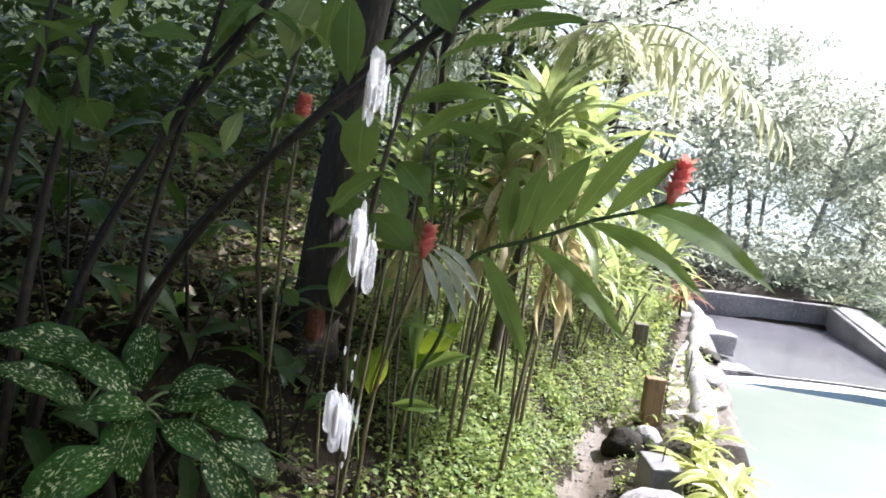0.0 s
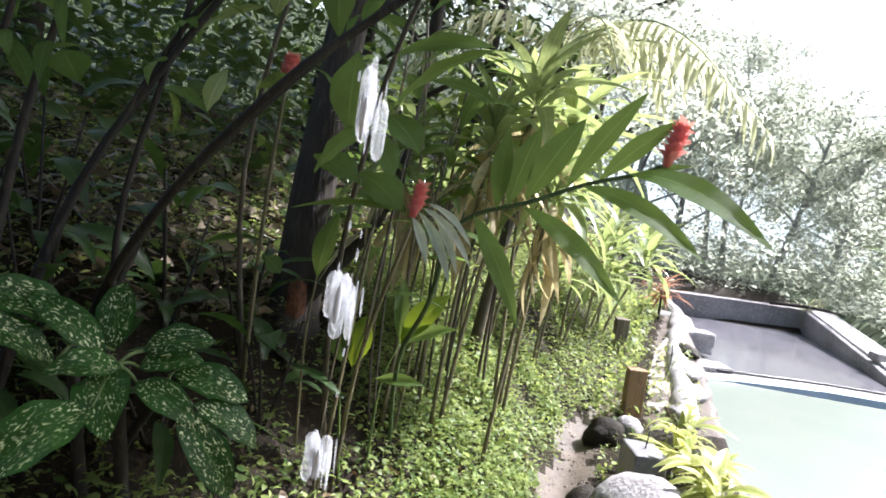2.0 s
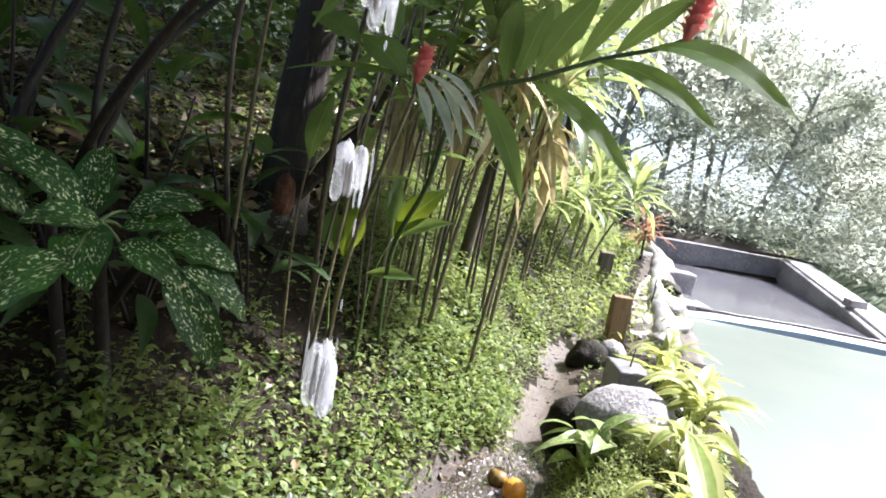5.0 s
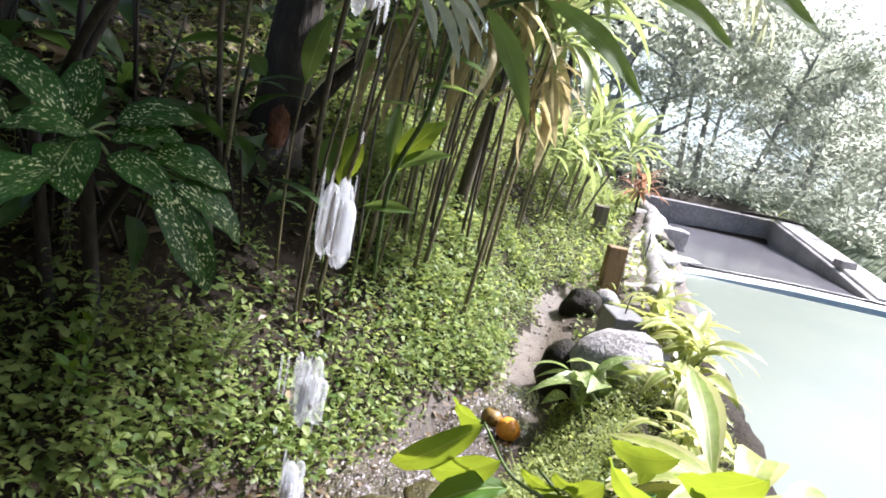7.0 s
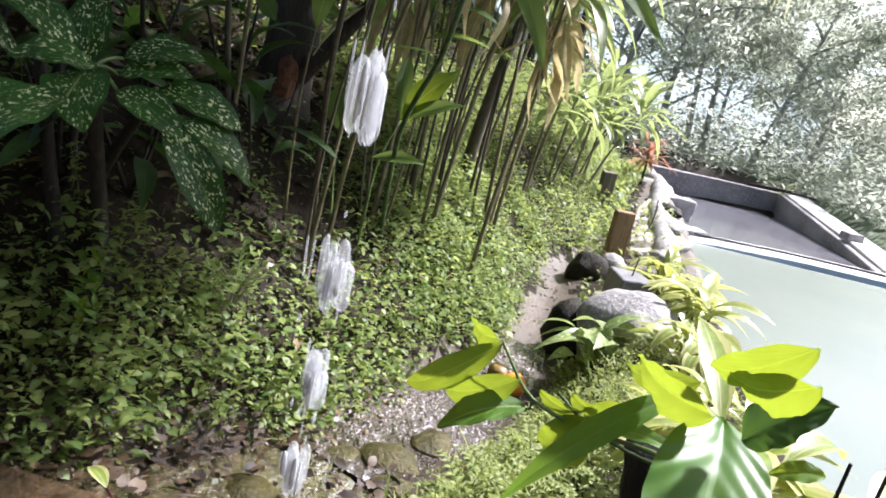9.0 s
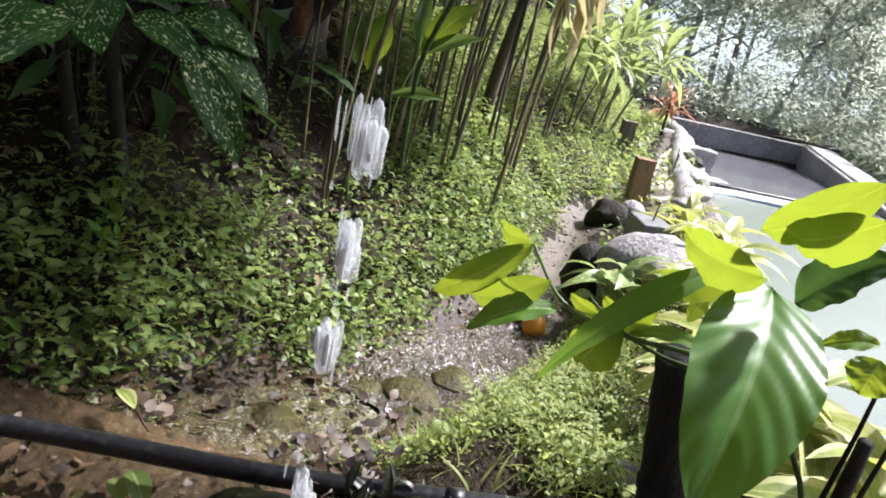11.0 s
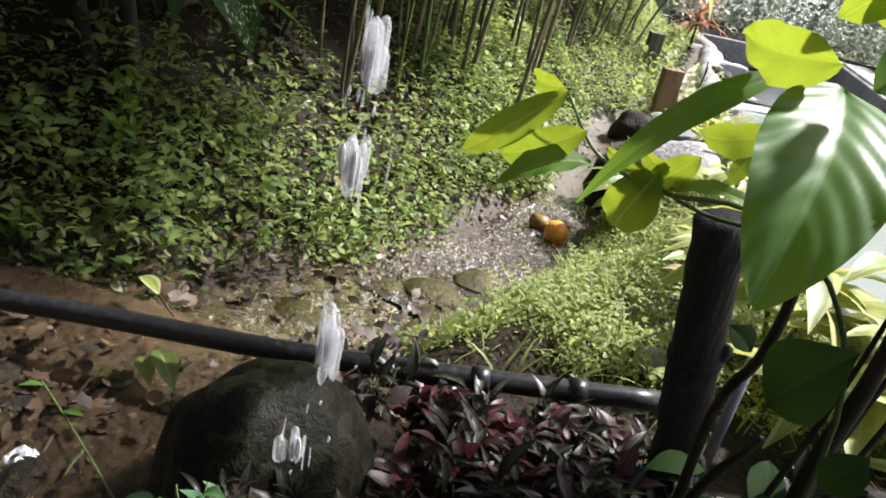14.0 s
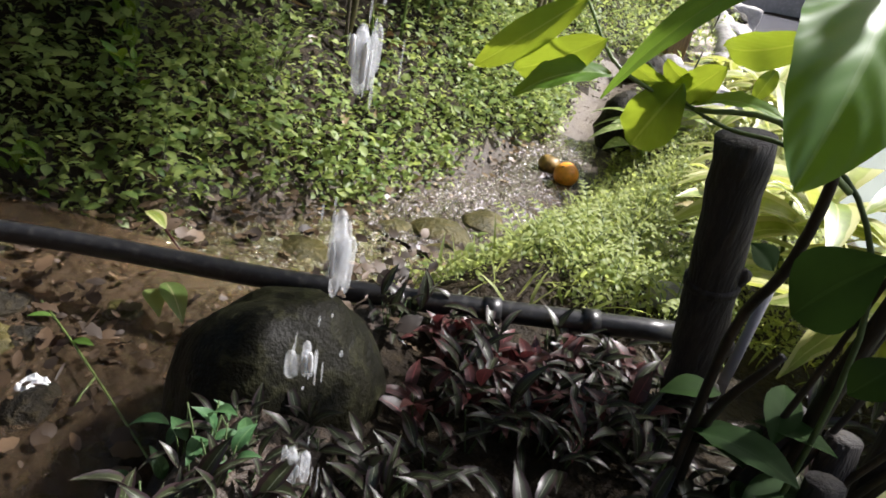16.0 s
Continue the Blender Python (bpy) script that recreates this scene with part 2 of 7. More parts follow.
M["orange"] = plain("orange_peel", (0.75, 0.30, 0.03), 0.4, 0.5, 0.15, 60.0)
M["fruit_brown"] = plain("brown_fruit_skin", (0.22, 0.14, 0.035), 0.5, 0.4, 0.4, 40.0)
M["stem"] = surface("cane_stem", (0.09, 0.078, 0.036), (0.19, 0.165, 0.08), (0.09, 0.06, 0.035), 6.0, 60.0, (0.4, 0.8), 0.4, 0.003, stretch=(1, 1, 0.3))
M["stem_dark"] = surface("dark_stem", (0.035, 0.028, 0.017), (0.085, 0.066, 0.04), (0.13, 0.105, 0.07), 8.0, 60.0, (0.4, 0.8), 0.5, 0.004, stretch=(1, 1, 0.3))
# near-black version of the dark stem
M["stem_black"] = surface("black_stem", (0.008, 0.008, 0.006), (0.022, 0.017, 0.011), (0.045, 0.035, 0.022), 8.0, 60.0, (0.5, 0.85), 0.5, 0.004, stretch=(1, 1, 0.3), spec=0.3)
M["stem_green"] = plain("green_stem", (0.10, 0.15, 0.035), 0.45, 0.5, 0.3, 40.0)
M["stem_weed"] = plain("dull_green_stem", (0.05, 0.08, 0.025), 0.6, 0.3, 0.3, 40.0)
M["litter"] = leaf_mat("dry_leaf_litter", (0.05, 0.028, 0.013), (0.22, 0.16, 0.095), (0.3, 0.18, 0.08), 0.12, 0.45, island=True)
M["litter_pale"] = leaf_mat("bleached_leaf_litter", (0.06, 0.04, 0.024), (0.36, 0.29, 0.21), (0.3, 0.25, 0.18), 0.12, 0.45, island=True)
M["litter_wet"] = leaf_mat("wet_dead_leaf", (0.012, 0.007, 0.004), (0.11, 0.068, 0.037), (0.08, 0.05, 0.03), 0.08, 0.58, island=True)
# pale bark; on the far trunks the paleness stands for haze
M["bark_pale"] = surface("pale_haze_bark", (0.2, 0.2, 0.19), (0.27, 0.27, 0.255), (0.34, 0.335, 0.32), 8.0, 50.0, (0.6, 0.95), 0.9, 0.015, stretch=(1, 1, 0.2))
M["cover"] = leaf_mat("ground_cover_leaf", (0.045, 0.105, 0.028), (0.27, 0.33, 0.105), (0.6, 0.68, 0.18), 0.42, 0.5, island=True, rib=(0.2, 0.27, 0.08), spec=0.35)
M["weed"] = leaf_mat("fine_weed_leaf", (0.075, 0.125, 0.03), (0.36, 0.40, 0.13), (0.66, 0.74, 0.2), 0.45, 0.5, island=True, spec=0.3)
M["ginger"] = leaf_mat("ginger_leaf", (0.04, 0.09, 0.018), (0.085, 0.15, 0.034), (0.36, 0.48, 0.11), 0.38, 0.6, rib=(0.14, 0.22, 0.06), veins=26, spec=0.22)
M["cordyline"] = leaf_mat("cordyline_leaf", (0.11, 0.18, 0.05), (0.25, 0.3, 0.11), (0.48, 0.56, 0.2), 0.45, 0.42, rib=(0.5, 0.48, 0.25))
M["straw"] = leaf_mat("dried_strap_leaf", (0.26, 0.21, 0.10), (0.55, 0.48, 0.28), (0.7, 0.58, 0.3), 0.35, 0.6, rib=(0.55, 0.5, 0.34), spec=0.25)
M["dead"] = leaf_mat("dead_grey_leaf", (0.42, 0.46, 0.38), (0.66, 0.68, 0.6), (0.6, 0.66, 0.5), 0.4, 0.4, rib=(0.5, 0.48, 0.42), veins=20, spec=0.3)
M["spotted"] = leaf_mat("spotted_leaf", (0.014, 0.05, 0.008), (0.028, 0.085, 0.014), (0.09, 0.24, 0.022), 0.22, 0.45, rib=(0.05, 0.12, 0.025), spec=0.2, spots=((0.7, 0.77, 0.38), 180.0, 0.565), veins=14, relief=0.1)
M["speckled"] = leaf_mat("cream_speckled_leaf", (0.12, 0.2, 0.05), (0.2, 0.28, 0.08), (0.4, 0.5, 0.14), 0.35, 0.4, rib=(0.2, 0.28, 0.09), spots=((0.66, 0.68, 0.4), 70.0, 0.5), veins=12, relief=0.1)
M["shrub"] = leaf_mat("glossy_shrub_leaf", (0.07, 0.17, 0.02), (0.13, 0.25, 0.03), (0.42, 0.48, 0.025), 0.42, 0.5, rib=(0.26, 0.36, 0.12), veins=7, spec=0.35, relief=0.12)
M["shrub_big"] = leaf_mat("broad_quilted_leaf", (0.06, 0.16, 0.018), (0.075, 0.18, 0.022), (0.32, 0.48, 0.03), 0.36, 0.42, rib=(0.14, 0.25, 0.07), spec=0.45)
M["seedling"] = leaf_mat("seedling_leaf", (0.035, 0.09, 0.035), (0.06, 0.13, 0.05), (0.12, 0.26, 0.07), 0.2, 0.5, rib=(0.1, 0.17, 0.07), spec=0.3)
# the same shrub's leaf with its shade put into a near-black colour
M["shade_leaf"] = leaf_mat("leaf_with_painted_shade", (0.01, 0.028, 0.006), (0.022, 0.05, 0.01), (0.05, 0.1, 0.015), 0.1, 0.75, rib=(0.025, 0.05, 0.014), spec=0.12)
M["shrub_mid"] = leaf_mat("matt_shrub_leaf", (0.06, 0.14, 0.02), (0.09, 0.18, 0.028), (0.26, 0.42, 0.04), 0.34, 0.5, rib=(0.14, 0.2, 0.07), veins=9, spec=0.35, relief=0.1)
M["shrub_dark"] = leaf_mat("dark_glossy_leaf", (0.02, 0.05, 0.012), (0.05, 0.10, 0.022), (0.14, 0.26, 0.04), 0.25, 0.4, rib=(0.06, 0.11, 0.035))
M["yellow"] = leaf_mat("yellow_variegated_leaf", (0.17, 0.25, 0.05), (0.34, 0.38, 0.10), (0.6, 0.62, 0.12), 0.42, 0.4, rib=(0.5, 0.5, 0.22), edge=(0.48, 0.48, 0.2))
# far tree leaf: haze put in as pale tones
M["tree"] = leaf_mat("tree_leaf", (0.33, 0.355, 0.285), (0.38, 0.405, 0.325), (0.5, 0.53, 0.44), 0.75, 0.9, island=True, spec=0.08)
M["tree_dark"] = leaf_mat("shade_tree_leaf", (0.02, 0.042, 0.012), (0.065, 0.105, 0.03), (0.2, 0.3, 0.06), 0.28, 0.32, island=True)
# palm leaf: straw tones, paled further to stand for haze
M["palm"] = leaf_mat("palm_leaf", (0.22, 0.25, 0.12), (0.4, 0.41, 0.24), (0.66, 0.67, 0.4), 0.45, 0.5)
M["red"] = leaf_mat("red_leaf", (0.03, 0.014, 0.012), (0.1, 0.034, 0.034), (0.26, 0.06, 0.06), 0.22, 0.42, rib=(0.3, 0.08, 0.08))
M["redplant"] = leaf_mat("reddish_shrub_leaf", (0.24, 0.12, 0.07), (0.4, 0.22, 0.14), (0.6, 0.3, 0.18), 0.4, 0.4, rib=(0.4, 0.2, 0.1))
M["striped"] = leaf_mat("striped_leaf", (0.012, 0.017, 0.009), (0.034, 0.04, 0.019), (0.12, 0.14, 0.06), 0.12, 0.38, rib=(0.15, 0.17, 0.115), edge=(0.02, 0.011, 0.012), spec=0.35)
M["flower"] = leaf_mat("pink_red_bract", (0.74, 0.16, 0.16), (0.84, 0.28, 0.25), (0.95, 0.38, 0.33), 0.3, 0.35)
M["flower_tip"] = leaf_mat("pale_pink_bract", (0.8, 0.36, 0.3), (0.85, 0.5, 0.4), (0.95, 0.4, 0.3), 0.3, 0.35)


def water_mat(name, tint, rough, depth_col, body, wave=18.0, strength=0.3):
    """Water with ripples over its own murky body colour."""
    m, nodes, links, bsdf, _ = mat_new(name)
    n = tex_noise(nodes, links, wave, 3, 0.5)
    n2 = tex_noise(nodes, links, 0.9, 4, 0.5)
    r = ramp(nodes, [(0.35, depth_col), (0.65, tint)])
    links.new(n2.outputs["Fac"], r.inputs["Fac"])
    links.new(r.outputs["Color"], bsdf.inputs["Base Color"])
    bsdf.inputs["Roughness"].default_value = rough
    bsdf.inputs["IOR"].default_value = 1.33
    bsdf.inputs["Transmission Weight"].default_value = body
    bump(nodes, links, bsdf, n.outputs["Fac"], strength, 0.025)
    return m


M["pool_water"] = water_mat("milky_pool_water", (0.155, 0.177, 0.15), 0.26, (0.138, 0.165, 0.142), 0.0, 6.0, 0.06)
M["shallow"] = water_mat("brown_stream_water", (0.55, 0.4, 0.25), 0.03, (0.4, 0.27, 0.16), 0.92, 42.0, 0.9)


def running_water():
    """Brown running water with ripples drawn out along the flow and streaks of whitened water that also paint in
    glints.
    """
    m, nodes, links, bsdf, _ = mat_new("running_water")
    tc = nodes.new("ShaderNodeTexCoord")
    mp = nodes.new("ShaderNodeMapping")
    mp.inputs["Rotation"].default_value = (0, 0, radians(25))
    mp.inputs["Scale"].default_value = (1.0, 0.45, 1.0)
    links.new(tc.outputs["Object"], mp.inputs["Vector"])
    out = []
    for scale, detail, warp in ((34.0, 3, 0.9), (52.0, 4, 1.4)):
        n = nodes.new("ShaderNodeTexNoise")
        n.inputs["Scale"].default_value, n.inputs["Detail"].default_value, n.inputs["Distortion"].default_value = scale, detail, warp
        links.new(mp.outputs["Vector"], n.inputs["Vector"])
        out.append(n.outputs["Fac"])
    # pale streaks: foam, with sky glints painted in
    r = ramp(nodes, [(0.56, (0, 0, 0)), (0.7, (1, 1, 1))])
    links.new(out[1], r.inputs["Fac"])
    mud = tex_noise(nodes, links, 3.0, 4, 0.5)
    rm = ramp(nodes, [(0.35, (0.045, 0.034, 0.028)), (0.65, (0.1, 0.08, 0.075))])
    links.new(mud.outputs["Fac"], rm.inputs["Fac"])
    links.new(mix_col(nodes, links, r.outputs["Color"], rm.outputs["Color"], (0.46, 0.43, 0.47)), bsdf.inputs["Base Color"])
    tw = nodes.new("ShaderNodeMapRange")
    tw.inputs["To Min"].default_value, tw.inputs["To Max"].default_value = 0.22, 0.05
    links.new(r.outputs["Color"], tw.inputs["Value"])
    links.new(tw.outputs["Result"], bsdf.inputs["Transmission Weight"])
    bsdf.inputs["Roughness"].default_value = 0.05
    bsdf.inputs["IOR"].default_value = 1.33
    bump(nodes, links, bsdf, out[0], 1.0, 0.035)
    return m


M["stream"] = running_water()
M["foam"] = plain("white_water", (0.82, 0.83, 0.84), 0.25, 0.6, 0.12, 60.0)
mfall, nf, lf, bf, of_ = mat_new("falling_water")
bf.inputs["Base Color"].default_value = (0.86, 0.88, 0.9, 1)
bf.inputs["Roughness"].default_value = 0.35
bf.inputs["Transmission Weight"].default_value = 0.0
bf.inputs["IOR"].default_value = 1.33
ft = nf.new("ShaderNodeBsdfTranslucent")
ft.inputs["Color"].default_value = (0.82, 0.84, 0.87, 1)
fm = nf.new("ShaderNodeMixShader")
fm.inputs["Fac"].default_value = 0.4
lf.new(bf.outputs["BSDF"], fm.inputs[1])
lf.new(ft.outputs["BSDF"], fm.inputs[2])
fc = nf.new("ShaderNodeBsdfTransparent")
fm2 = nf.new("ShaderNodeMixShader")
fm2.inputs["Fac"].default_value = 0.74
lf.new(fm.outputs["Shader"], fm2.inputs[1])
lf.new(fc.outputs["BSDF"], fm2.inputs[2])
lf.new(fm2.outputs["Shader"], of_.inputs["Surface"])
mcrest, nc, lc, bc, _ = mat_new("clear_ripple")
bc.inputs["Base Color"].default_value = (0.9, 0.88, 0.85, 1)
bc.inputs["Roughness"].default_value = 0.04
bc.inputs["Transmission Weight"].default_value = 0.95
bc.inputs["IOR"].default_value = 1.33
M["crest"] = mcrest
M["fall"] = mfall


# ---- mesh helpers ----
class Builder:
    """Collects vertices, faces and UVs for one mesh."""

    def __init__(self):
        self.v, self.f, self.u, self.n = [], [], [], 0

    def add(self, v, f, u):
        self.v.append(v)
        self.f.append(f + self.n)
        self.u.append(u)
        self.n += len(v)

    def mesh(self, name, mat, smooth=True):
        me = bpy.data.meshes.new(name)
        v, f, u = np.concatenate(self.v), np.concatenate(self.f), np.concatenate(self.u)
        me.vertices.add(len(v))
        me.vertices.foreach_set("co", v.astype(np.float32).ravel())
        k = f.shape[1]
        me.loops.add(f.size)
        me.loops.foreach_set("vertex_index", f.astype(np.int32).ravel())
        me.polygons.add(len(f))
        me.polygons.foreach_set("loop_start", np.arange(0, f.size, k, dtype=np.int32))
        me.update(calc_edges=True)
        layer = me.uv_layers.new(name="UVMap")
        layer.data.foreach_set("uv", u[f.ravel()].astype(np.float32).ravel())
        me.polygons.foreach_set("use_smooth", np.full(len(f), smooth))
        me.materials.append(mat)
        me.validate()
        return me


def leaf_arr(length, width, n=7, cols=2, arch=0.12, fold=0.18, wave=0.0, point=1.0, widest=0.45, droop=0.0, twist=0.0, quilt=0.0, veins=7):
    """A leaf from the origin along +y with its tip on the y axis (or below it, with droop). Grid of n lengths by 2*cols widths."""
    s = np.linspace(0, 1, n + 1)
    p = math.log(0.5) / math.log(widest)
    w = np.sin(np.pi * np.clip(s, 0.0, 1) ** p) ** point * width / 2
    w = np.maximum(w, width * 0.012)
    c = np.linspace(-1, 1, 2 * cols + 1)
    S, C = np.meshgrid(s, c, indexing="ij")
    Wd = w[:, None] * C
    ang = droop * S
    y = length * S if not droop else length * np.where(abs(droop) > 1e-6, np.sin(ang) / droop, S)
    z = arch * length * 4 * S * (1 - S) - (length * (1 - np.cos(ang)) / droop if droop else 0)
    z = z + fold * np.abs(Wd) + wave * width * np.sin(S * 19 + C * 1.5) * np.abs(C) ** 1.5
    if quilt:
        z = z + quilt * width * np.abs(np.sin((S * 1.0 - np.abs(C) * 0.28) * np.pi * veins)) * (0.25 + np.abs(C)) * np.sin(np.pi * np.clip(S, 0, 1))
        z = z - quilt * width * 1.2 * np.exp(-((C * 4) ** 2))
    tw = twist * S
    x2, z2 = Wd * np.cos(tw), z + Wd * np.sin(tw)
    v = np.stack([x2, y, z2], -1).reshape(-1, 3)
    k = 2 * cols + 1
    i = (np.arange(n)[:, None] * k + np.arange(2 * cols)[None]).ravel()
    f = np.stack([i, i + 1, i + 1 + k, i + k], -1)
    u = np.stack([(C + 1) / 2, S], -1).reshape(-1, 2)
    return v, f, u


def leaf_mesh(name, mat, *a, **k):
    b = Builder()
    b.add(*leaf_arr(*a, **k))
    return b.mesh(name, mat)


def aim(base, way, up=(0, 0, 1), roll=0.0, size=1.0):
    """A pose at base with +y along way and +z as near up as it goes."""
    y = Vector(way).normalized()
    u = Vector(up)
    x = y.cross(u)
    if x.length < 1e-4:
        x = y.cross(Vector((1, 0, 0)))
    x.normalize()
    z = x.cross(y)
    m = Matrix((x, y, z)).transposed().to_4x4()
    return Matrix.Translation(base) @ m @ Matrix.Rotation(roll, 4, "Y") @ Matrix.Scale(size, 4)


def tube_arr(points, radii, sides=8):
    """A tapering tube along points."""
    pts = [Vector(p) for p in points]
    rows = []
    x = None
    for i, p in enumerate(pts):
        t = (pts[min(i + 1, len(pts) - 1)] - pts[max(i - 1, 0)]).normalized()
        if x is None:
            x = t.cross(Vector((0.3, 0.9, 0.2)))
        x = (x - t * x.dot(t)).normalized()
        y = t.cross(x)
        rows.append([p + (x * math.cos(a) + y * math.sin(a)) * radii[i] for a in np.linspace(0, 2 * math.pi, sides, endpoint=False)])
    v = np.array([[tuple(q) for q in r] for r in rows]).reshape(-1, 3)
    n = len(pts)
    f = []
    for i in range(n - 1):
        for j in range(sides):
            k = (j + 1) % sides
            f.append((i * sides + j, i * sides + k, (i + 1) * sides + k, (i + 1) * sides + j))
    c0, c1 = len(v), len(v) + 1
    v = np.concatenate([v, [tuple(pts[0])], [tuple(pts[-1])]])
    for j in range(sides):
        k = (j + 1) % sides
        f.append((c0, k, j, c0))
        f.append((c1, (n - 1) * sides + j, (n - 1) * sides + k, c1))
    u = np.zeros((len(v), 2))
    return v, np.array(f), u


def tube(name, mat, points, radii, sides=8):
    bm = bmesh.new()
    v, f, _ = tube_arr(points, radii, sides)
    vs = [bm.verts.new(p) for p in v]
    for q in f:
        ids = list(dict.fromkeys(int(i) for i in q))
        bm.faces.new([vs[i] for i in ids])
    return mesh_of(name, bm, mat)


def mesh_of(name, bm, mat, smooth=True):
    me = bpy.data.meshes.new(name)
    bmesh.ops.recalc_face_normals(bm, faces=bm.faces)
    bm.to_mesh(me)
    bm.free()
    me.polygons.foreach_set("use_smooth", np.full(len(me.polygons), smooth))
    me.materials.append(mat)
    return me


def bow(a, b, sag, n=7, side=(0, 0, 0)):
    """Points from a to b, lifted by sag in the middle and pushed to a side."""
    a, b, s = Vector(a), Vector(b), Vector(side)
    return [a.lerp(b, i / n) + (Vector((0, 0, sag)) + s) * 4 * (i / n) * (1 - i / n) for i in range(n + 1)]


def taper(r0, r1, n=7):
    return [r0 + (r1 - r0) * i / n for i in range(n + 1)]


def piece(name, me, parent, m=None, label=""):
    """One mesh as a part under a thing, at a pose in the world."""
    ob = new(name, me)
    ob.parent = parent
    if m is not None:
        ob.matrix_local = parent.matrix_basis.inverted() @ m
    else:
        ob.matrix_local = parent.matrix_basis.inverted()
    if label:
        tagged(ob, label)
    return ob


def thing(name, base, label, category, group="", kind=""):
    ob = new(name)
    ob.empty_display_size = 0.05
    ob.matrix_basis = Matrix.Translation(base)
    return tagged(ob, label, category, group, kind)


def box_bm(sx, sy, sz, bevel=0.01, jitter=0.0, seg=2):
    bm = bmesh.new()
    bmesh.ops.create_cube(bm, size=1.0)
    bmesh.ops.scale(bm, vec=(sx, sy, sz), verts=bm.verts)
    if bevel:
        bmesh.ops.bevel(bm, geom=bm.edges[:], offset=bevel, segments=seg, affect="EDGES", profile=0.5)
    if jitter:
        for v in bm.verts:
            v.co += noise.noise_vector(v.co * 9) * jitter
    return bm


def stone_mesh(name, mat, sx, sy, sz, seed=0, rough=0.16, sub=3):
    bm = bmesh.new()
    bmesh.ops.create_icosphere(bm, subdivisions=sub, radius=1.0)
    o = Vector((seed * 3.7, seed * 1.3, seed * 2.1))
    for v in bm.verts:
        d = v.co.normalized()
        r = 1 + rough * 1.6 * noise.noise(d * 1.3 + o) + rough * 0.6 * noise.noise(d * 3.1 + o) + rough * 0.2 * noise.noise(d * 8 + o)
        v.co = Vector((d.x * sx, d.y * sy, d.z * sz)) * r
    return mesh_of(name, bm, mat)


# ---- ground ----
LINE = [(-6, -1.6, 0.78), (-3, -0.1, 0.68), (-1.3, 0.72, 0.60), (-0.42, 1.08, 0.55), (-0.1, 1.65, 0.45), (0.24, 2.4, 0.40), (0.46, 3.1, 0.44),
        (0.62, 4.2, 0.50), (0.9, 5.2, 0.58), (1.12, 6.4, 0.66), (1.45, 8.5, 0.75), (1.9, 11.5, 0.82), (2.4, 16, 0.9), (4, 60, 1.0)]
HALF = [0.3, 0.3, 0.26, 0.24, 0.24, 0.22, 0.20, 0.17, 0.13, 0.08, 0.05, 0.05, 0.05, 0.05]


def smooth01(t):
    t = np.clip(t, 0, 1)
    return t * t * (3 - 2 * t)


def pool_edge(y):
    return np.interp(y, [-4, 0, 1.5, 2.5, 3.5, 4.3, 6.0, 7.3, 9.0], [1.25, 1.25, 1.25, 1.32, 1.46, 1.6, 1.8, 1.98, 2.2])


def ground(x, y):
    """The ground's height, how far left of the path a place lies, and the half width of the path there."""
    x, y = np.asarray(x, float), np.asarray(y, float)
    best = np.full(x.shape, 1e9)
    d, zp, hw = np.zeros(x.shape), np.zeros(x.shape), np.zeros(x.shape)
    for (a, b, ha, hb) in zip(LINE, LINE[1:], HALF, HALF[1:]):
        ex, ey = b[0] - a[0], b[1] - a[1]
        t = np.clip(((x - a[0]) * ex + (y - a[1]) * ey) / (ex * ex + ey * ey), 0, 1)
        dx, dy = x - a[0] - t * ex, y - a[1] - t * ey
        dist = np.hypot(dx, dy)
        side = np.sign(ex * dy - ey * dx)
        m = dist < best
        best = np.where(m, dist, best)
        d = np.where(m, dist * side, d)
        zp = np.where(m, a[2] + t * (b[2] - a[2]), zp)
        hw = np.where(m, ha + t * (hb - ha), hw)
    s = np.maximum(np.abs(d) - hw, 0)
    left = 1.3 * s / (1 + 0.45 * s)
    right = 0.17 * smooth01(s / 0.35) * smooth01((4.0 - y) / 1.0) + 0.06 * smooth01(s / 0.3)
    h = zp + np.where(d > 0, left, right) - 0.05 * (1 - smooth01(np.abs(d) / np.maximum(hw, 0.01)))
    near = smooth01((x + 0.1) / 0.25) * smooth01((1.15 - y) / 0.2)
    h = np.where(d <= 0, h * (1 - near) + 0.68 * near, h)
    flat = smooth01((-0.05 - x) / 0.15) * smooth01((1.05 - y) / 0.12) * smooth01((y + 0.6) / 0.4)
    h = np.where(d <= 0, h * (1 - flat) + (0.545 + 0.03 * np.clip(-x, 0, 2)) * flat, h)
    far = np.hypot(x, y)
    h = np.where(far > 30, np.minimum(h, 3.0) + np.where(x < 0.2 * y - 4, 0.12, -0.03) * (far - 30), h)
    # the pool and the terrace lie sunk into it
    inside = smooth01((x - pool_edge(y) - 0.03) / 0.1) * smooth01((7.7 - y) / 0.1) * (x < 12)
    h = h * (1 - inside) + (-1.3) * inside
    terr = smooth01((x - 1.95 - 0.1 * (y - 7.3)) / 0.3) * smooth01((y - 7.2) / 0.1) * smooth01((13.2 - y) / 0.2) * (x < 5.2)
    h = np.minimum(h, np.where(terr > 0, h * (1 - terr) + 0.3 * terr, h))
    return h, d, hw


def gz(x, y):
    return float(ground(np.array([x]), np.array([y]))[0][0])


def steps(lo, a, b, hi, fine, grow=1.22):
    mid = list(np.arange(a, b + fine, fine))
    up, st = [mid[-1]], fine
    while up[-1] < hi:
        st *= grow
        up.append(up[-1] + st)
    dn, st = [mid[0]], fine
    while dn[-1] > lo:
        st *= grow
        dn.append(dn[-1] - st)
    return np.array(dn[:0:-1] + mid + up[1:])


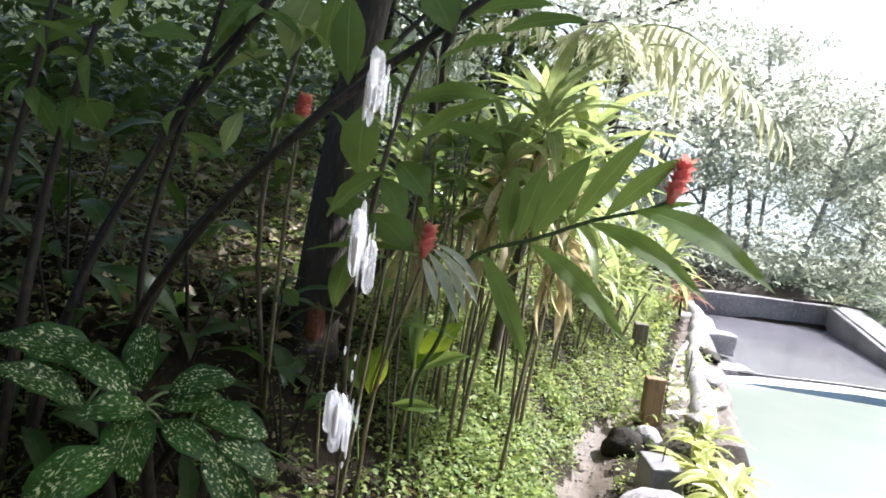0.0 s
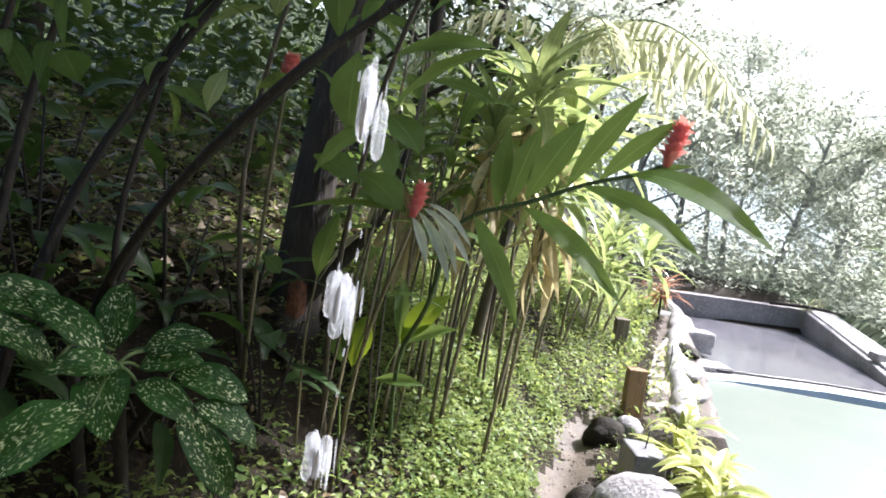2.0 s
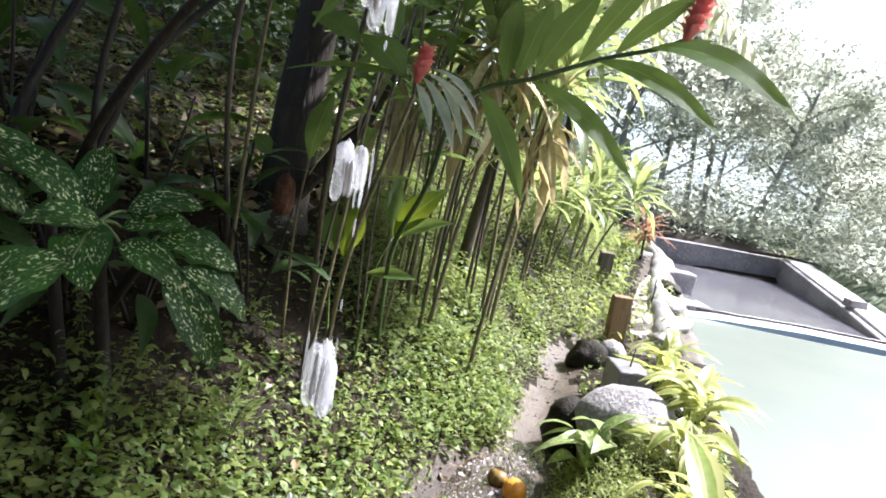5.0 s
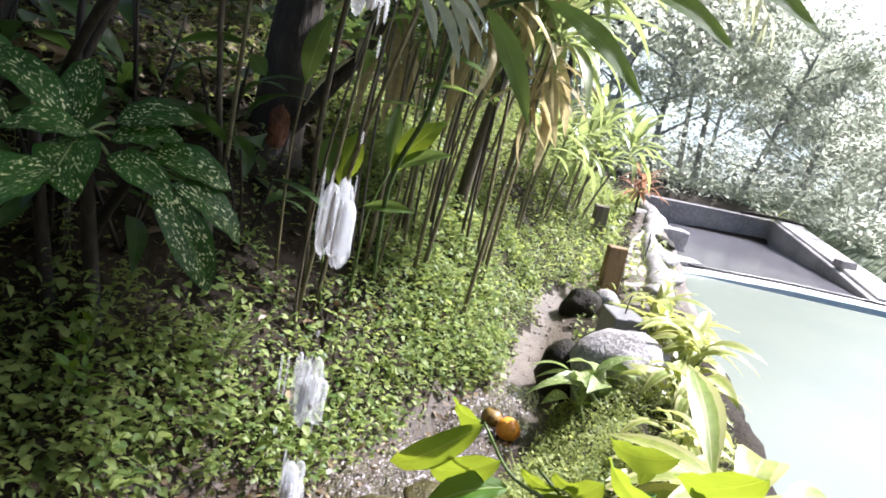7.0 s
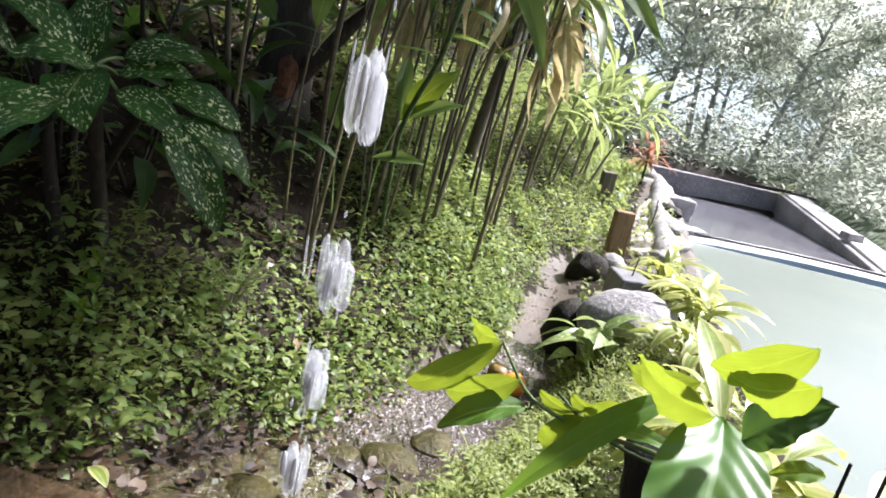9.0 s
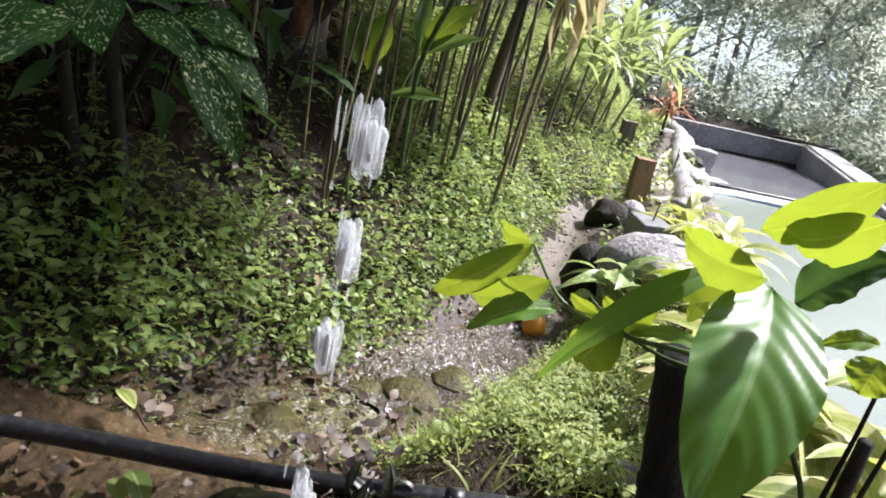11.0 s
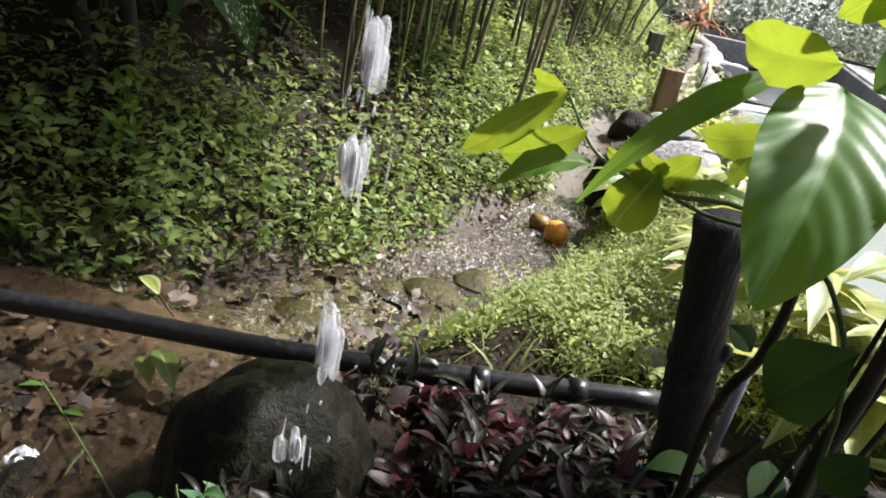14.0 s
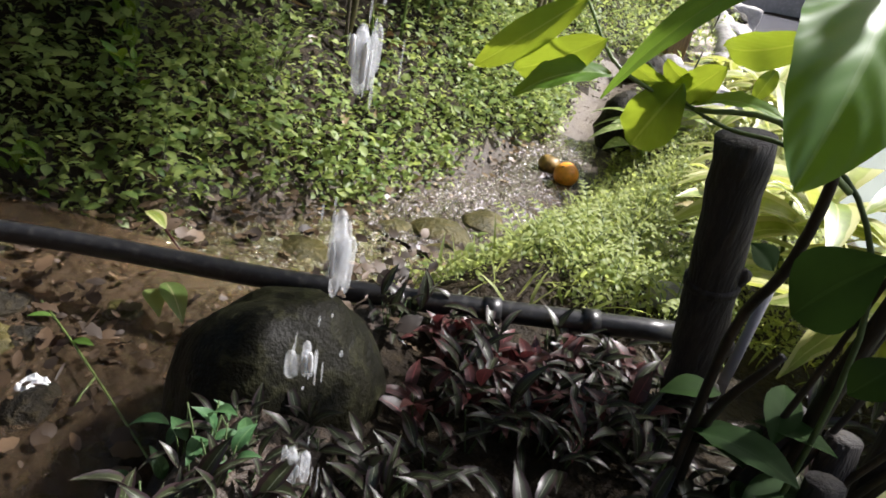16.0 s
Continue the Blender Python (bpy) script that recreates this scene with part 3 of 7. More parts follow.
gx, gy = steps(-400, -4.0, 2.4, 400, 0.05), steps(-300, -0.6, 9.0, 500, 0.06)
GX, GY = np.meshgrid(gx, gy, indexing="ij")
GH, GD, GW = ground(GX, GY)
fineness = np.clip(1 - np.hypot(GX, GY - 3) / 14, 0, 1)
bumps = np.array([noise.fractal(Vector((x * 3.1, y * 3.1, 0)), 1.0, 2.0, 4) for x, y in zip(GX.ravel(), GY.ravel())]).reshape(GX.shape)
GH = GH + bumps * (0.008 + 0.03 * smooth01((np.abs(GD) - GW) / 0.2)) * fineness + bumps * 2.0 * smooth01((np.hypot(GX, GY) - 40) / 60)
b = Builder()
nx, ny = GX.shape
i = (np.arange(nx - 1)[:, None] * ny + np.arange(ny - 1)[None]).ravel()
b.add(np.stack([GX, GY, GH], -1).reshape(-1, 3), np.stack([i, i + ny, i + ny + 1, i + 1], -1), np.zeros((nx * ny, 2)))
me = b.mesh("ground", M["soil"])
me.materials.append(M["mud"])
fc = (((np.abs(GD) < GW * (0.85 + 0.5 * bumps)) & (GY > 1.0) & (GY < 7)) | ((GX > np.interp(GY, [4.6, 7.2, 9.3], [1.1, 1.5, 1.95])) & (GY > 4.6) & (GY < 9.3) & (GX < 3)))[:-1, :-1].ravel()
fc = np.where(((np.abs(GD) < GW * 1.3) & (GY < 2.95))[:-1, :-1].ravel(), 3, fc)
fc = np.where(((GD < GW * 0.9) & (GY < 1.12) & (GX < 0.02))[:-1, :-1].ravel(), 3, fc)
me.materials.append(M["far_green"])
me.materials.append(M["silt"])
away = ((np.hypot(GX, GY - 3) > 15) | ((GX > 5.0) & (GY > 7.9)))[:-1, :-1].ravel()
me.polygons.foreach_set("material_index", np.where(away, 2, fc).astype(np.int32))
tagged(new("ground", me), "sloping brown earth bank with a muddy path at its foot", "ground", kind="structure")

# ---- stream ----
def ribbon(name, mat, pts, halves, lift, res=34):
    """A sheet along a line of x, y, z with the given half widths."""
    rows = []
    dens = []
    for (a, h0), (c, h1) in zip(zip(pts, halves), zip(pts[1:], halves[1:])):
        n = max(2, int((Vector(c) - Vector(a)).length / 0.02))
        for k in range(n):
            t = k / n
            dens.append((Vector(a).lerp(Vector(c), t), h0 + (h1 - h0) * t))
    vs = []
    for k, (p, h) in enumerate(dens):
        q = dens[min(k + 1, len(dens) - 1)][0] - dens[max(k - 1, 0)][0]
        nrm = Vector((-q.y, q.x, 0)).normalized()
        for j in range(res + 1):
            w = p + nrm * h * (2 * j / res - 1)
            vs.append((w.x, w.y, p.z + lift + 0.008 * noise.fractal(Vector((w.x * 18 + w.y * 4, w.y * 10 - w.x * 4, 3)), 1, 2, 2)))
    b = Builder()
    m = len(dens)
    i = (np.arange(m - 1)[:, None] * (res + 1) + np.arange(res)[None]).ravel()
    b.add(np.array(vs), np.stack([i, i + 1, i + res + 2, i + res + 1], -1), np.zeros((len(vs), 2)))
    return new(name, b.mesh(name, mat))


tagged(ribbon("stream_water", M["stream"], LINE[4:7], [0.25, 0.22, 0.1], -0.008), "shallow rippled stream water running over the path", "water", kind="structure")
tagged(ribbon("stream_water", M["shallow"], LINE[0:5], [0.34, 0.34, 0.34, 0.30, 0.25], -0.008), "clear brown stream water over stones and silt", "water", kind="structure")

# still brown water over the flat stones below the pipe
b = Builder()
wx, wy = np.meshgrid(np.linspace(-3.0, -0.02, 110), np.linspace(-0.4, 1.1, 64), indexing="ij")
wz = 0.578 + 0.028 * np.clip(-wx - 0.2, 0, 3) + 0.004 * np.array([noise.fractal(Vector((p * 16, q * 16, 1)), 1, 2, 3) for p, q in zip(wx.ravel(), wy.ravel())]).reshape(wx.shape)
i = (np.arange(109)[:, None] * 64 + np.arange(63)[None]).ravel()
b.add(np.stack([wx, wy, wz], -1).reshape(-1, 3), np.stack([i, i + 64, i + 65, i + 1], -1), np.zeros((wx.size, 2)))
tagged(new("shallow_water", b.mesh("shallow_water", M["shallow"])), "shallow brown water among stones and dead leaves", "water", kind="structure")

# ---- pool ----
b = Builder()
py = np.concatenate([np.linspace(-4, 7.3, 40)])
b.add(np.array([(pool_edge(y) if s == 0 else 14.0, y, 0.475) for y in py for s in (0, 1)]), np.array([(2 * k, 2 * k + 1, 2 * k + 3, 2 * k + 2) for k in range(len(py) - 1)]), np.zeros((2 * len(py), 2)))
tagged(new("pool_water", b.mesh("pool_water", M["pool_water"])), "pale turquoise milky still pool water", "water", kind="structure")


def strip(name, mat, line, w, z0, z1, bevel=0.012):
    """A kerb or wall: a section of width w from z0 to z1 swept along x, y points (each may carry its own top)."""
    bm = bmesh.new()
    rows = []
    for k, p in enumerate(line):
        a, c = line[max(k - 1, 0)], line[min(k + 1, len(line) - 1)]
        n = Vector((-(c[1] - a[1]), c[0] - a[0], 0)).normalized() * w / 2
        top = p[2] if len(p) > 2 else z1
        q = Vector((p[0], p[1], 0))
        e = min(bevel, w * 0.3)
        sec = [q - n + Vector((0, 0, z0)), q - n + Vector((0, 0, top - e)), q - n * (1 - 2 * e / w) + Vector((0, 0, top)), q + n * (1 - 2 * e / w) + Vector((0, 0, top)), q + n + Vector((0, 0, top - e)), q + n + Vector((0, 0, z0))]
        rows.append([bm.verts.new(v) for v in sec])
    for r, s in zip(rows, rows[1:]):
        for j in range(6):
            bm.faces.new((r[j], r[(j + 1) % 6], s[(j + 1) % 6], s[j]))
    bm.faces.new(rows[0])
    bm.faces.new(rows[-1][::-1])
    return new(name, mesh_of(name, bm, mat, smooth=False))


tagged(strip("pool_kerb", M["concrete"], [(float(pool_edge(y)) - 0.02, y) for y in np.linspace(-4, 7.3, 30)], 0.14, -0.6, 0.515), "rough grey concrete kerb along the pool", "kerb", kind="structure")
FAR = [(1.93, 7.25), (2.5, 7.5), (3.5, 7.75), (4.5, 7.78), (7.0, 7.8), (14.0, 7.8)]
tagged(strip("pool_far_kerb", M["cap"], FAR, 0.16, -0.6, 0.512), "pale concrete rim at the pool's far end", "kerb", kind="structure")
tagged(strip("pool_band", M["blue"], [(x - 0.02, y - 0.1) for x, y in FAR], 0.04, -0.6, 0.49, 0.004), "light blue painted band under the pool rim", "pool wall", kind="structure")
# terrace behind the pool, closed by a low wall
bm = bmesh.new()
bm.faces.new([bm.verts.new(v) for v in ((1.98, 7.35, 0.5), (2.5, 7.58, 0.5), (3.5, 7.82, 0.5), (5.0, 7.86, 0.5), (5.3, 13.1, 0.44), (2.5, 12.9, 0.44))])
tagged(new("terrace", mesh_of("terrace", bm, M["terrace"])), "smooth wet grey concrete terrace floor", "terrace", kind="structure")
wall_back = tagged(strip("wall_back", M["concrete_dark"], [(2.55, 12.7, 0.86), (3.8, 13.05, 0.86), (5.12, 13.15, 0.86)], 0.22, 0.1, 0.86), "low weathered grey concrete wall behind the terrace", "wall", kind="structure")
wall_side = tagged(strip("wall_side", M["concrete_dark"], [(5.14, 13.0, 0.86), (4.95, 11.2, 0.75), (4.75, 9.4, 0.64), (4.55, 7.9, 0.54)], 0.24, 0.1, 0.8), "low weathered grey concrete side wall stepping down", "wall", kind="structure")
tagged(strip("wall_cap", M["cap"], [(5.3, 13.0, 0.895), (5.11, 11.2, 0.785), (4.89, 9.2, 0.675), (4.74, 7.95, 0.575)], 0.4, 0.3, 0.8), "sunlit pale cap slab on the side wall", "wall cap", kind="structure")

bm = box_bm(0.22, 0.22, 0.1, 0.015, 0.012)
wall_block = tagged(new("wall_block", mesh_of("wall_block", bm, M["concrete_dark"], False)), "loose grey concrete block on the side wall", "block")
wall_block.matrix_basis = pose(4.76, 9.4, 0.725, 0, 0, 8)

# ---- small stones, posts, rocks ----
def stone(name, x, y, z, sx, sy, sz, mat, seed, label, category="rock", turn=0.0, rough=0.16, group="", sub=3):
    ob = new(name, stone_mesh(name, mat, sx, sy, sz, seed, rough, sub))
    ob.matrix_basis = pose(x, y, z, 0, 0, turn)
    return tagged(ob, label, category, group)


stone("boulder", 0.9, 3.05, 0.58, 0.25, 0.26, 0.27, M["rock"], 3, "pale grey boulder with a sunlit top beside the path", turn=25)
# dark stone stands in for the pale boulder's side in shade
stone("boulder", 0.66, 3.15, 0.5, 0.13, 0.17, 0.2, M["rock_wet"], 5, "dark stone added as the shaded side of the pale boulder")
stone("boulder", 0.84, 4.45, 0.55, 0.14, 0.14, 0.13, M["rock_wet"], 8, "small dark wet boulder at the foot of a wooden post")
stone("boulder", 1.0, 4.55, 0.58, 0.11, 0.1, 0.1, M["rock"], 9, "small grey stone at the foot of a wooden post")
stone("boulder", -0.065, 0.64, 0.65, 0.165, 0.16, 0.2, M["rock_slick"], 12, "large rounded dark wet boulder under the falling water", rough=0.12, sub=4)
stone("boulder", 2.15, 9.4, 0.7, 0.22, 0.3, 0.16, M["rock"], 16, "grey rock on the bank above the terrace")
for k, (x, y, s) in enumerate(((0.02, 1.78, 0.09), (-0.12, 1.72, 0.06), (0.14, 1.95, 0.07), (-0.27, 1.36, 0.08), (-0.2, 1.5, 0.05), (0.06, 1.6, 0.05))):
    stone("stream_stone", x, y, gz(x, y) + 0.022, s * 1.25, s, s * 0.42, M["rock_moss"], 20 + k, "mossy olive stone in the shallow stream", "stone", 40 * k, group="stones in the stream")
for k in range(16):
    x, y, s = rnd.uniform(-1.1, -0.26), rnd.uniform(0.5, 1.0), rnd.uniform(0.022, 0.05)
    stone("stream_stone", x, y, gz(x, y) + 0.02, s * 1.3, s, s * 0.55, M["rock_moss"] if k % 3 else M["rock_wet"], 70 + k, "wet brown stone in the shallow water" if k % 3 else "dark wet stone in the shallow water", "stone", 50 * k, group="stones in the stream")
# a few larger stones set into the mortar along the pool's kerb
for k, (x, y, sx, sy, sz) in enumerate(((1.6, 5.5, 0.12, 0.26, 0.06), (1.7, 6.2, 0.12, 0.3, 0.06), (1.42, 4.95, 0.1, 0.15, 0.06), (1.8, 7.0, 0.11, 0.26, 0.06))):
    stone("kerb_stone", x, y, gz(x, y) + 0.03, sx, sy, sz, M["rock"] if k != 3 else M["rock_wet"], 40 + k, "smooth pale grey stone set in mortar along the pool" if k != 3 else "dark wet stone set in mortar along the pool", "stone", 12 * k - 20, 0.14, "stones along the pool", 3)


def slab(x, y, z, sx, sy, sz, turn, tilt, seed, label):
    """A flat split stone with worn edges and a darker broken side."""
    bm = box_bm(sx, sy, sz, sz * 0.09, 0.0, 2)
    bmesh.ops.subdivide_edges(bm, edges=[e for e in bm.edges if e.calc_length() > 0.08], cuts=5, use_grid_fill=True)
    for v in bm.verts:
        v.co += noise.noise_vector(v.co * 4 + Vector((seed, 0, 0))) * 0.04 + noise.noise_vector(v.co * 16 + Vector((0, seed, 0))) * 0.012
    ob = new("flat_rock", mesh_of("flat_rock", bm, M["rock"], True))
    ob.matrix_basis = Matrix.Translation((x, y, z)) @ pose(0, 0, 0, tilt, 0, turn)
    return tagged(ob, label, "rock", "flat rocks at the pool's corner")


slab(2.05, 8.85, 0.62, 0.52, 0.95, 0.27, 20, -4, 3.0, "flat grey rock slab with a pale top and dark broken side")
slab(2.2, 7.72, 0.52, 0.5, 0.34, 0.08, 16, 0, 8.0, "low flat pale rock at the corner of the pool")
stone("boulder", 1.98, 9.35, 0.7, 0.2, 0.3, 0.17, M["rock"], 17, "grey rock piled behind the flat slab", turn=15)
# bare pinkish mortar between the post and the edging
bm = bmesh.new()
mort = [(1.2, 5.15), (1.46, 5.1), (1.58, 5.7), (1.72, 6.5), (1.84, 7.4), (1.72, 7.6), (1.5, 6.9), (1.34, 6.1)]
lo_v = [bm.verts.new((x, y, gz(x, y) - 0.05)) for x, y in mort]
hi_v = [bm.verts.new((x, y, gz(x, y) + 0.018 + 0.01 * math.sin(9 * x + 5 * y))) for x, y in mort]
bm.faces.new(hi_v)
for k in range(len(mort)):
    bm.faces.new((lo_v[k], lo_v[(k + 1) % len(mort)], hi_v[(k + 1) % len(mort)], hi_v[k]))
tagged(new("mortar_patch", mesh_of("mortar_patch", bm, M["mortar"], False)), "bare pinkish cement patch beside the wooden post", "paving", kind="structure")
for x, y, dx in ((1.47, 6.0, 0.02), (1.55, 6.3, -0.01)):
    tagged(new("thin_stake", tube("thin_stake", M["wood_dark"], [(x, y, gz(x, y) - 0.02), (x + dx, y, gz(x, y) + 0.21)], [0.007, 0.005], 6)), "thin dark stake stuck in the cement", "stake", "thin stakes by the pool")

ridge_line = [(float(np.interp(y, [4.9, 7.2, 9.3], [1.44, 1.74, 2.14])) + 0.05 * noise.noise(Vector((y * 1.7, 3, 0))), float(y), gz(float(np.interp(y, [4.9, 7.2, 9.3], [1.44, 1.74, 2.14])), float(y)) - 0.015) for y in np.linspace(4.75, 10.4, 60)]
ridge_ = new("stone_edging", tube("stone_edging", M["rock"], ridge_line, [0.1 + 0.03 * noise.noise(Vector((k * 0.3, 1, 7))) + 0.012 * noise.noise(Vector((k * 1.1, 4, 7))) for k in range(60)], 14))
tagged(ridge_, "low lumpy pale mortar and stone edging along the pool", "edging", kind="structure")


def post(x, y, z0, h, w, dpt, mat, label, lean=(0, 0), jag=0.0):
    bm = box_bm(w, dpt, h, 0.008, 0.004)
    for v in bm.verts:
        if v.co.z > h * 0.4:
            v.co.z += jag * noise.noise(Vector((v.co.x * 40, v.co.y * 40, 1)))
    ob = new("wooden_post", mesh_of("wooden_post", bm, mat, False))
    ob.matrix_basis = Matrix.Translation((x, y, z0)) @ pose(0, 0, 0, lean[0], lean[1], 8) @ pose(0, 0, h / 2)
    return tagged(ob, label, "post")


post(1.06, 5.0, 0.45, 0.475, 0.14, 0.1, M["wood"], "short square post of warm brown sawn wood", jag=0.01)
post(1.11, 6.75, 0.6, 0.44, 0.13, 0.12, M["wood_grey"], "short weathered wooden post among ground cover", jag=0.03)
rod = tagged(new("thin_rod", tube("thin_rod", M["pipe"], [(0.97, 3.72, 0.7), (0.985, 3.72, 0.86)], [0.005, 0.004], 6)), "thin dark rod standing in a concrete block", "rod")
bm = box_bm(0.19, 0.26, 0.34, 0.012, 0.01)
blk = tagged(new("concrete_block", mesh_of("concrete_block", bm, M["concrete"], False)), "rough square grey concrete block beside the path", "block")
blk.matrix_basis = pose(0.97, 3.72, 0.58, 0, 0, 12)

# gravel on the path and in the stream
b = Builder()
bm = bmesh.new()
bmesh.ops.create_icosphere(bm, subdivisions=1, radius=1.0)
bm.verts.ensure_lookup_table()
sv = np.array([tuple(v.co) for v in bm.verts])
sf = np.array([[v.index for v in f.verts] + [f.verts[0].index] for f in bm.faces])[:, [0, 1, 2, 2]]
bm.free()


def scatter_pebbles(name, mat, n, box, keep, size, label, squash=0.55):
    bb = Builder()
    x = rng.uniform(box[0], box[1], n)
    y = rng.uniform(box[2], box[3], n)
    h, d, hw = ground(x, y)
    ok = keep(x, y, d, hw)
    x, y, h = x[ok], y[ok], h[ok]
    tri = sf[:, :3]
    for px, py, ph in zip(x, y, h):
        s = size[0] * (size[1] / size[0]) ** rng.random() ** 2
        a = rng.uniform(0, 6.28)
        j = 1 + rng.uniform(-0.25, 0.25, len(sv))
        v = sv * j[:, None] * (s, s * rng.uniform(0.6, 1), s * squash)
        v = v @ np.array([[math.cos(a), math.sin(a), 0], [-math.sin(a), math.cos(a), 0], [0, 0, 1]]) + (px, py, ph + s * 0.15)
        bb.add(v, tri, np.zeros((len(v), 2)))
    return tagged(new(name, bb.mesh(name, mat)), label, "gravel", kind="stuff")


scatter_pebbles("path_gravel", M["mud"], 3800, (-0.4, 1.4, 1.6, 7.0), lambda x, y, d, hw: (np.abs(d) < hw * 1.15) & ((y > 3.0) | (np.abs(d) > hw * 0.85)), (0.004, 0.016), "small wet brown stones and clods strewn on the muddy path")
scatter_pebbles("path_gravel", M["rock"], 350, (1.0, 2.3, 4.6, 9.3), lambda x, y, d, hw: (x > np.interp(y, [4.6, 7.2, 9.3], [1.1, 1.5, 1.95])) & (x < np.interp(y, [4.6, 7.2, 9.3], [1.55, 1.88, 2.3])), (0.01, 0.05), "loose pale rubble between the stones along the pool")
scatter_pebbles("stream_gravel", M["rock_moss"], 2200, (-2.2, 0.05, 0.2, 1.8), lambda x, y, d, hw: (d < hw * 1.05), (0.006, 0.03), "brown and olive stones in the shallow stream bed")

# ---- leaf stuff: ground cover and litter ----
def scatter_leaves(name, mat, arrs, x, y, z, length, tilt, label, category, jitter_up=0.6):
    """Many small leaves as one mesh: each at x, y, z, its way level within tilt."""
    bb = Builder()
    n = len(x)
    az = rng.uniform(0, 2 * np.pi, n)
    el = rng.uniform(tilt[0], tilt[1], n)
    yv = np.stack([np.cos(az) * np.cos(el), np.sin(az) * np.cos(el), np.sin(el)], -1)
    up = np.stack([rng.normal(0, jitter_up * 0.5, n), rng.normal(0, jitter_up * 0.5, n), np.ones(n)], -1)
    xv = np.cross(yv, up)
    xv /= np.linalg.norm(xv, axis=1, keepdims=True)
    zv = np.cross(xv, yv)
    R = np.stack([xv, yv, zv], -1) * length[:, None, None]
    P = np.stack([x, y, z], -1)
    pick = rng.integers(0, len(arrs), n)
    for k, (v, f, u) in enumerate(arrs):
        m = pick == k
        q = np.einsum("nij,kj->nki", R[m], v) + P[m][:, None, :]
        c = m.sum()
        bb.add(q.reshape(-1, 3), (f[None] + (np.arange(c) * len(v))[:, None, None]).reshape(-1, f.shape[1]), np.tile(u, (c, 1)))
    return tagged(new(name, bb.mesh(name, mat)), label, category, kind="stuff")


small = [leaf_arr(1.0, w, 3, 1, a, 0.2, 0, 0.75, wd) for w, a, wd in ((0.62, 0.08, 0.42), (0.5, 0.16, 0.45), (0.74, 0.03, 0.47), (0.36, 0.2, 0.45), (0.28, 0.12, 0.5))]
dry = [leaf_arr(1.0, w, 3, 1, a, fo, 0.12, 1.0, 0.45, twist=tw) for w, a, fo, tw in ((0.45, 0.12, 0.5, 0.4), (0.3, -0.1, 0.3, -0.6), (0.55, 0.18, 0.2, 0.3), (0.12, 0.04, 0.2, 0.2))]

wet_arr = [leaf_arr(1.0, w, 6, 2, a, fo, 0.07, 0.8, 0.45, twist=tw) for w, a, fo, tw in ((0.55, 0.04, 0.08, 0.2), (0.4, -0.04, 0.12, -0.3), (0.7, 0.06, 0.05, 0.15), (0.1, 0.02, 0.1, 0.2))]


def patchy(x, y, f, seed):
    return np.array([noise.noise(Vector((a * f, c * f, seed))) for a, c in zip(x, y)])


def cover(n, box, keep, lo, hi, lift):
    x, y = rng.uniform(box[0], box[1], n), rng.uniform(box[2], box[3], n)
    h, d, hw = ground(x, y)
    ok = keep(x, y, d, hw)
    x, y, h = x[ok], y[ok], h[ok]
    m = len(x)
    tuft = 0.5 + 0.5 * patchy(x, y, 5.0, 4.0)
    return x, y, h + rng.uniform(0.005, 1.0, m) ** 1.4 * lift * (0.4 + 1.2 * tuft), rng.uniform(lo, hi, m) * (0.75 + 0.5 * rng.random(m))


def bank(x, y, d, hw):
    s = d - hw
    p = patchy(x, y, 2.2, 1.0)
    edge = smooth01((s + 0.105 - 0.07 * smooth01((1.9 - y) / 0.5) + 0.16 * p) / 0.16)
    dens = edge * np.clip(1 - (s - (0.55 + 0.6 * smooth01((y - 2.6) / 1.2))) / 0.3, 0.14, 1) * np.clip(1.0 + 1.1 * p, 0.3, 1)
    bare = np.exp(-(((x + 0.55) / 0.4) ** 2 + ((y - 2.4) / 0.5) ** 2))
    bare = np.maximum(bare, np.exp(-((((x + 0.98) / 0.5) ** 2 + ((y - 1.95) / 0.6) ** 2)) ** 2) * smooth01((s - 0.2) / 0.25))
    return (d > 0) & (rng.random(len(x)) < dens * (1 - 0.96 * bare))


x1, y1, z1, l1 = cover(230000, (-3.0, 0.8, 0.2, 4.6), bank, 0.01, 0.042, 0.16)
scatter_leaves("ground_cover", M["cover"], small, x1, y1, z1, l1, (-0.7, 0.5), "dense low green ground cover of small oval leaves", "ground cover")
x1, y1, z1, l1 = cover(120000, (-1.2, 2.4, 4.4, 11.0), bank, 0.016, 0.042, 0.13)
scatter_leaves("ground_cover", M["cover"], small, x1, y1, z1, l1, (-0.5, 0.7), "sunlit green ground cover on the bank above the path", "ground cover")
x1, y1, z1, l1 = cover(80000, (-0.05, 1.3, 1.05, 3.0), lambda x, y, d, hw: (d < -hw * 0.9) & (x < pool_edge(y) - 0.1) & (rng.random(len(x)) < np.clip(0.75 + 1.3 * patchy(x, y, 6, 9.0), 0.12, 1) * smooth01((-d - hw * 0.9) / 0.08)), 0.004, 0.019, 0.075)
scatter_leaves("ground_cover", M["weed"], small, x1, y1, z1, l1, (-0.6, 0.9), "fine bright green weeds on the mound beside the stream", "ground cover")
blade = [leaf_arr(1.0, w, 4, 1, 0.0, 0.3, 0, 1.0, 0.3, droop=dr) for w, dr in ((0.05, 0.6), (0.07, 1.1), (0.04, 0.3))]
x1, y1, z1, l1 = cover(2600, (-0.02, 1.0, 1.0, 2.9), lambda x, y, d, hw: (d < -hw * 0.95) & (x < pool_edge(y) - 0.15) & (rng.random(len(x)) < np.clip(0.4 + 1.5 * patchy(x, y, 5, 2.0), 0.02, 1)), 0.05, 0.13, 0.01)
